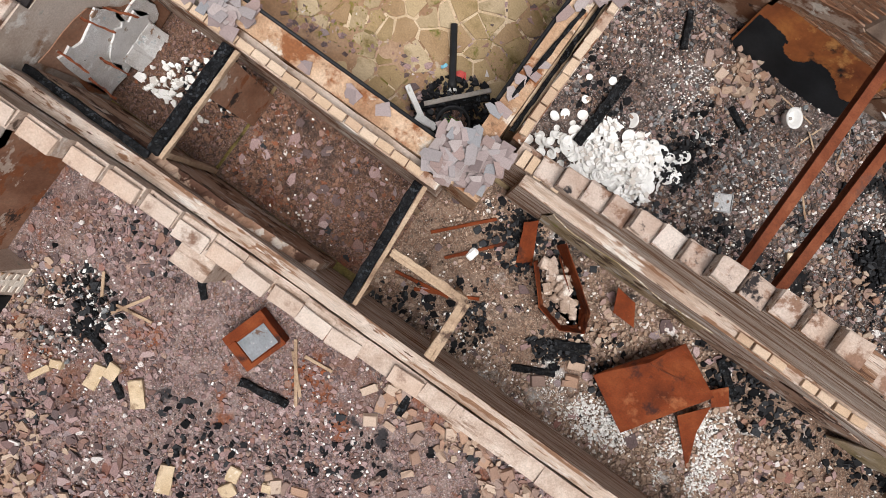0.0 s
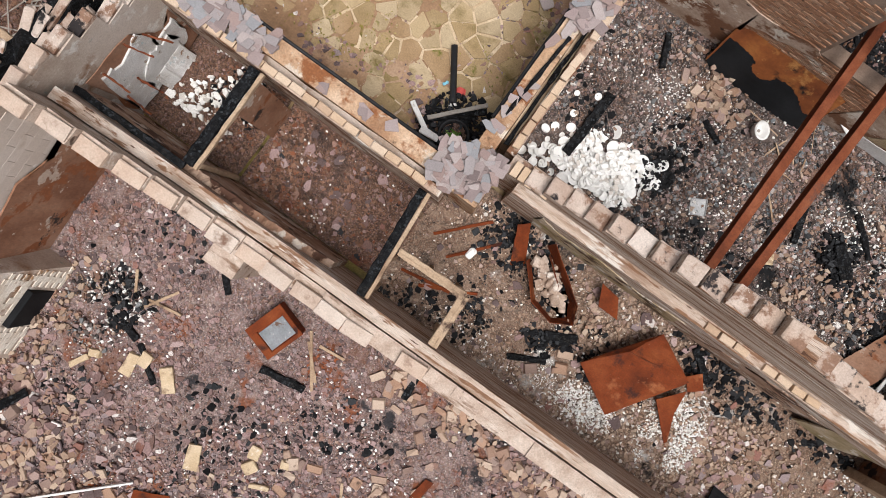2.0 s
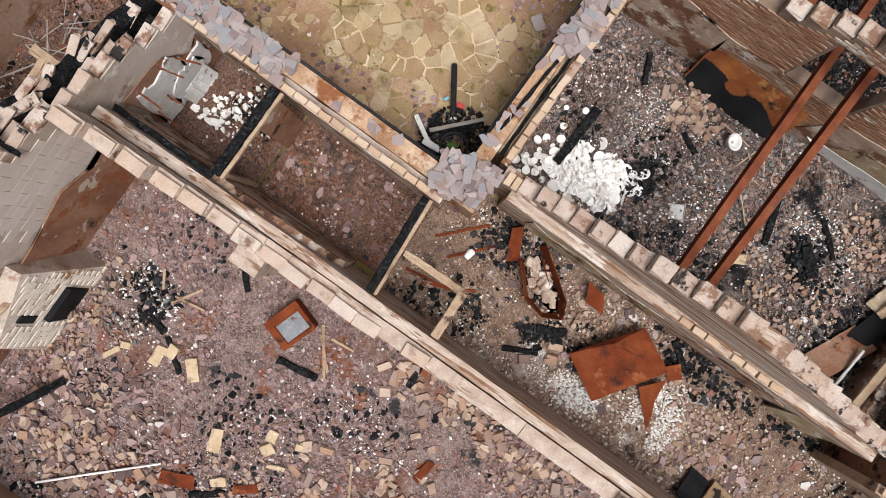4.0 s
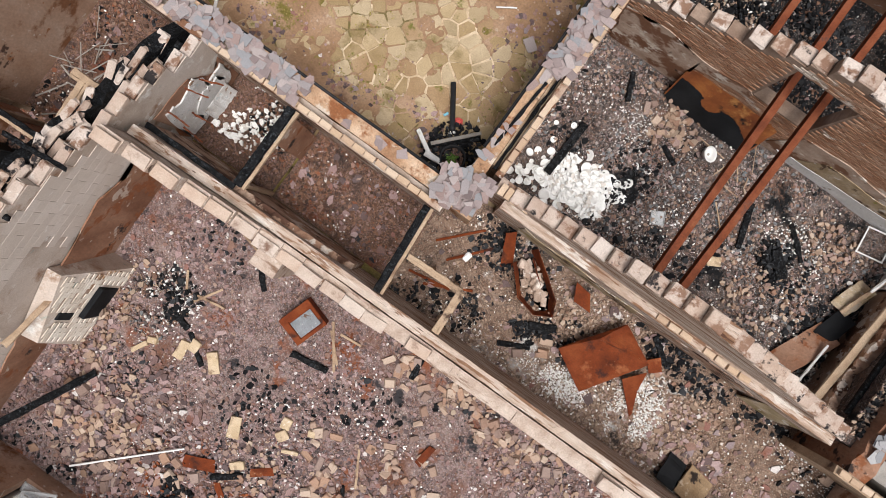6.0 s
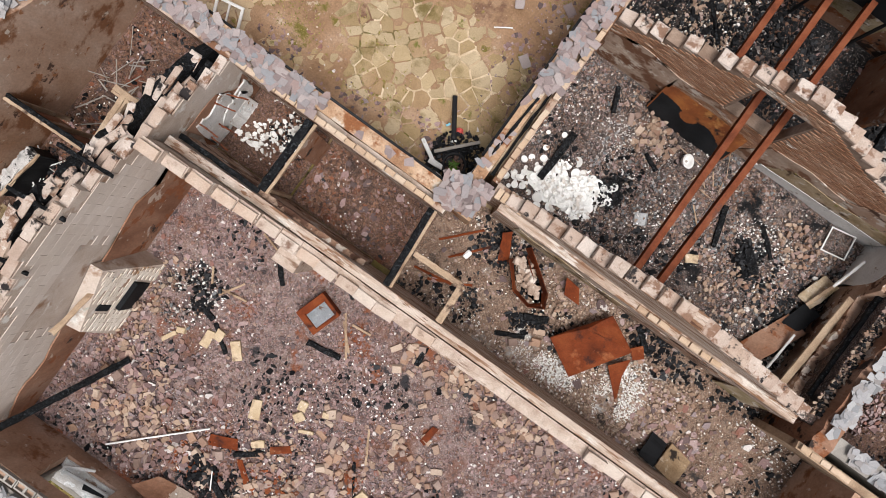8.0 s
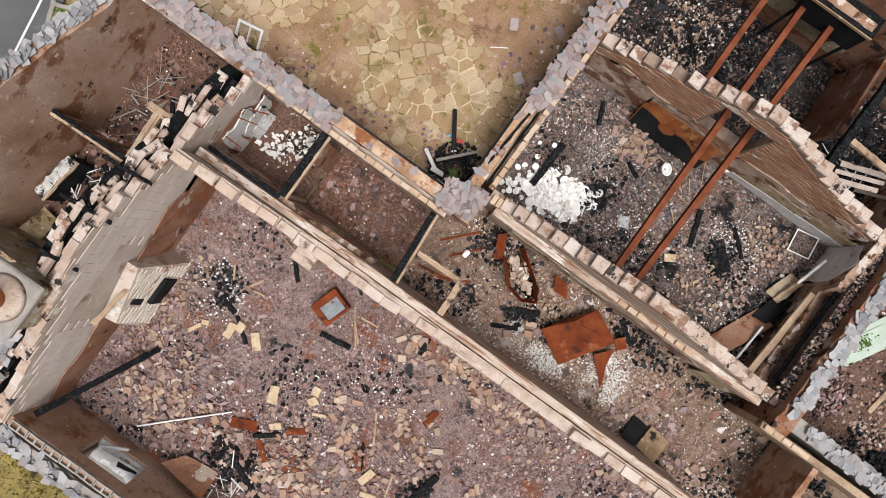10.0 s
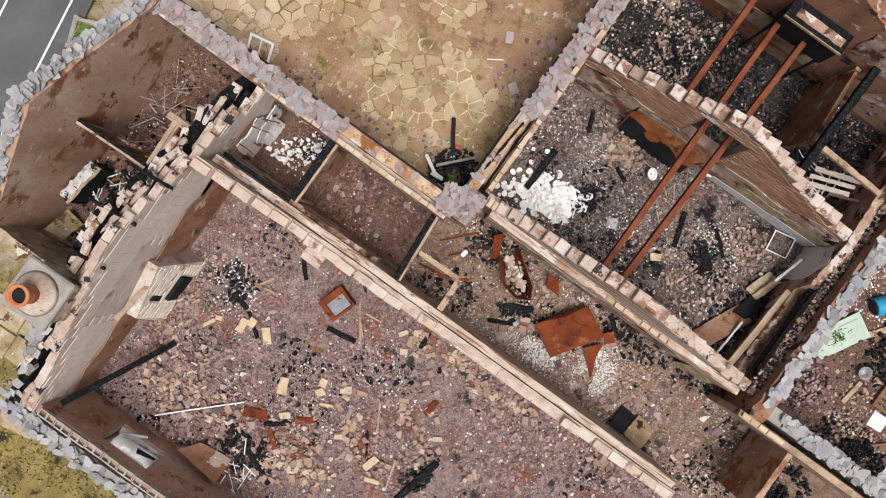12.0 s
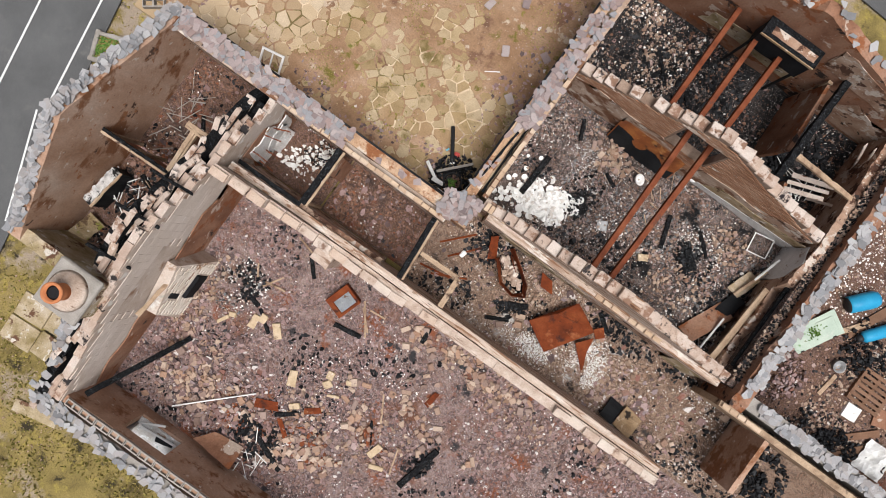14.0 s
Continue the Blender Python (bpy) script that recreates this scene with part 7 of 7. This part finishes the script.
# smoked brick courses on the middle gable
verts, faces = [], []
prof_f = [(0.05, 2.2), (3.6, 4.35), (7.3, 2.2)]
for r in range(58):
    z = 0.02 + 0.075 * r
    for c in range(33):
        x = 0.16 + 0.225 * c + (0.11 if r % 2 else 0)
        if x > 7.2 or z + 0.07 > min(ramp_at(prof_f, x - 0.1), ramp_at(prof_f, x + 0.1)) - 0.06 or (2.68 < x < 4.07 and 1.7 < z < 3.52):
            continue
        d = 5.505 + rng.normal(0, 0.003)
        i = len(verts)
        hx, hz = 0.106, 0.065
        verts += [(x - hx, 5.53, z), (x + hx, 5.53, z), (x + hx, 5.53, z + hz), (x - hx, 5.53, z + hz), (x - hx + 0.004, d, z + 0.004), (x + hx - 0.004, d, z + 0.004), (x + hx - 0.004, d, z + hz - 0.004), (x - hx + 0.004, d, z + hz - 0.004)]
        faces += [(i + 4, i + 5, i + 6, i + 7), (i, i + 1, i + 5, i + 4), (i + 1, i + 2, i + 6, i + 5), (i + 2, i + 3, i + 7, i + 6), (i + 3, i, i + 4, i + 7)]
tagged(mesh_obj("brick_courses", verts, faces, M_FBRICK, W["gable_m"]), "smoked brown brick courses", kind="stuff")

# white bricks on the fireplace front
WB = [piece_mesh("brick", 0.02, 0.219, 0.074, 0.001, 0.001, M_WHITEBRICK) for _ in range(3)]
fire = bpy.data.objects["fireplace"]
for r in range(26):
    z = 0.03 + 0.078 * r
    xf, y0, y1 = 0.582 - 0.158 * z, -0.94 + 0.05 * z, 0.96 - 0.17 * z
    for c in range(10):
        y = -0.95 + 0.225 * c + (0.11 if r % 2 else 0)
        if y0 + 0.1 < y < y1 - 0.1 and z < 1.25 + 0.47 * (y + 0.88) and not (z < 0.75 and -0.36 < y < 0.56) and not (0.9 < z < 1.42 and -0.4 < y < -0.1) and rng.random() < 0.94:
            piece("brick", WB[rng.integers(3)], fire, pose(xf, y, z, 0, -8.5, 0))


# flagstones of the courtyard: random cells clipped against their neighbours
def clip(poly, mx, my, nx, ny):
    out = []
    for (ax, ay), (bx, by) in zip(poly, poly[1:] + poly[:1]):
        da, db = (ax - mx) * nx + (ay - my) * ny, (bx - mx) * nx + (by - my) * ny
        if da <= 0:
            out.append((ax, ay))
        if (da < 0 < db) or (db < 0 < da):
            f = da / (da - db)
            out.append((ax + (bx - ax) * f, ay + (by - ay) * f))
    return out


fr = np.random.default_rng(5)
seeds = []
tries = 0
while len(seeds) < 1100 and tries < 9000:
    tries += 1
    p = (fr.uniform(-10.4, -0.3), fr.uniform(0.9, 13.5))
    gap = fr.uniform(0.17, 0.4)
    if all((p[0] - q[0]) ** 2 + (p[1] - q[1]) ** 2 > gap * gap for q in seeds):
        seeds.append(p)
S = np.array(seeds)
flags = 0
order = np.argsort(np.hypot(S[:, 0] + 2.2, S[:, 1] - 3.2))
bed = bpy.data.objects["paving_bed"]
rest_v, rest_f = [], []
for rank, i in enumerate(order):
    cx, cy = S[i]
    poly = [(cx - 0.6, cy - 0.6), (cx + 0.6, cy - 0.6), (cx + 0.6, cy + 0.6), (cx - 0.6, cy + 0.6)]
    near = np.argsort(np.hypot(S[:, 0] - cx, S[:, 1] - cy))[1:22]
    for j in near:
        qx, qy = S[j]
        L = math.hypot(qx - cx, qy - cy)
        nx, ny = (qx - cx) / L, (qy - cy) / L
        g = 0.011 + 0.012 * ((i * j) % 7) / 7
        poly = clip(poly, (cx + qx) / 2 - nx * g, (cy + qy) / 2 - ny * g, nx, ny)
        if len(poly) < 3:
            break
    if len(poly) < 3:
        continue
    poly = [(x - cx + fr.normal(0, 0.009), y - cy + fr.normal(0, 0.009)) for x, y in poly]
    n = len(poly)
    top = 0.018 + fr.normal(0, 0.003)
    v = [(x, y, -0.02) for x, y in poly] + [(x * 0.97, y * 0.97, top + fr.normal(0, 0.002)) for x, y in poly]
    f = [tuple(range(n, 2 * n))] + [(a, (a + 1) % n, n + (a + 1) % n, n + a) for a in range(n)]
    if rank < 290:
        me = bpy.data.meshes.new("flagstone")
        me.from_pydata(v, [], f)
        me.materials.append(M_FLAG)
        piece("flagstone", me, bed, pose(cx, cy, -0.02))
    else:
        o = len(rest_v)
        rest_v += [(x + cx, y + cy, z - 0.02) for x, y, z in v]
        rest_f += [tuple(a + o for a in q) for q in f]
tagged(mesh_obj("far_flagstones", rest_v, rest_f, M_FLAGS, bed), "golden flagstones farther out", kind="stuff")
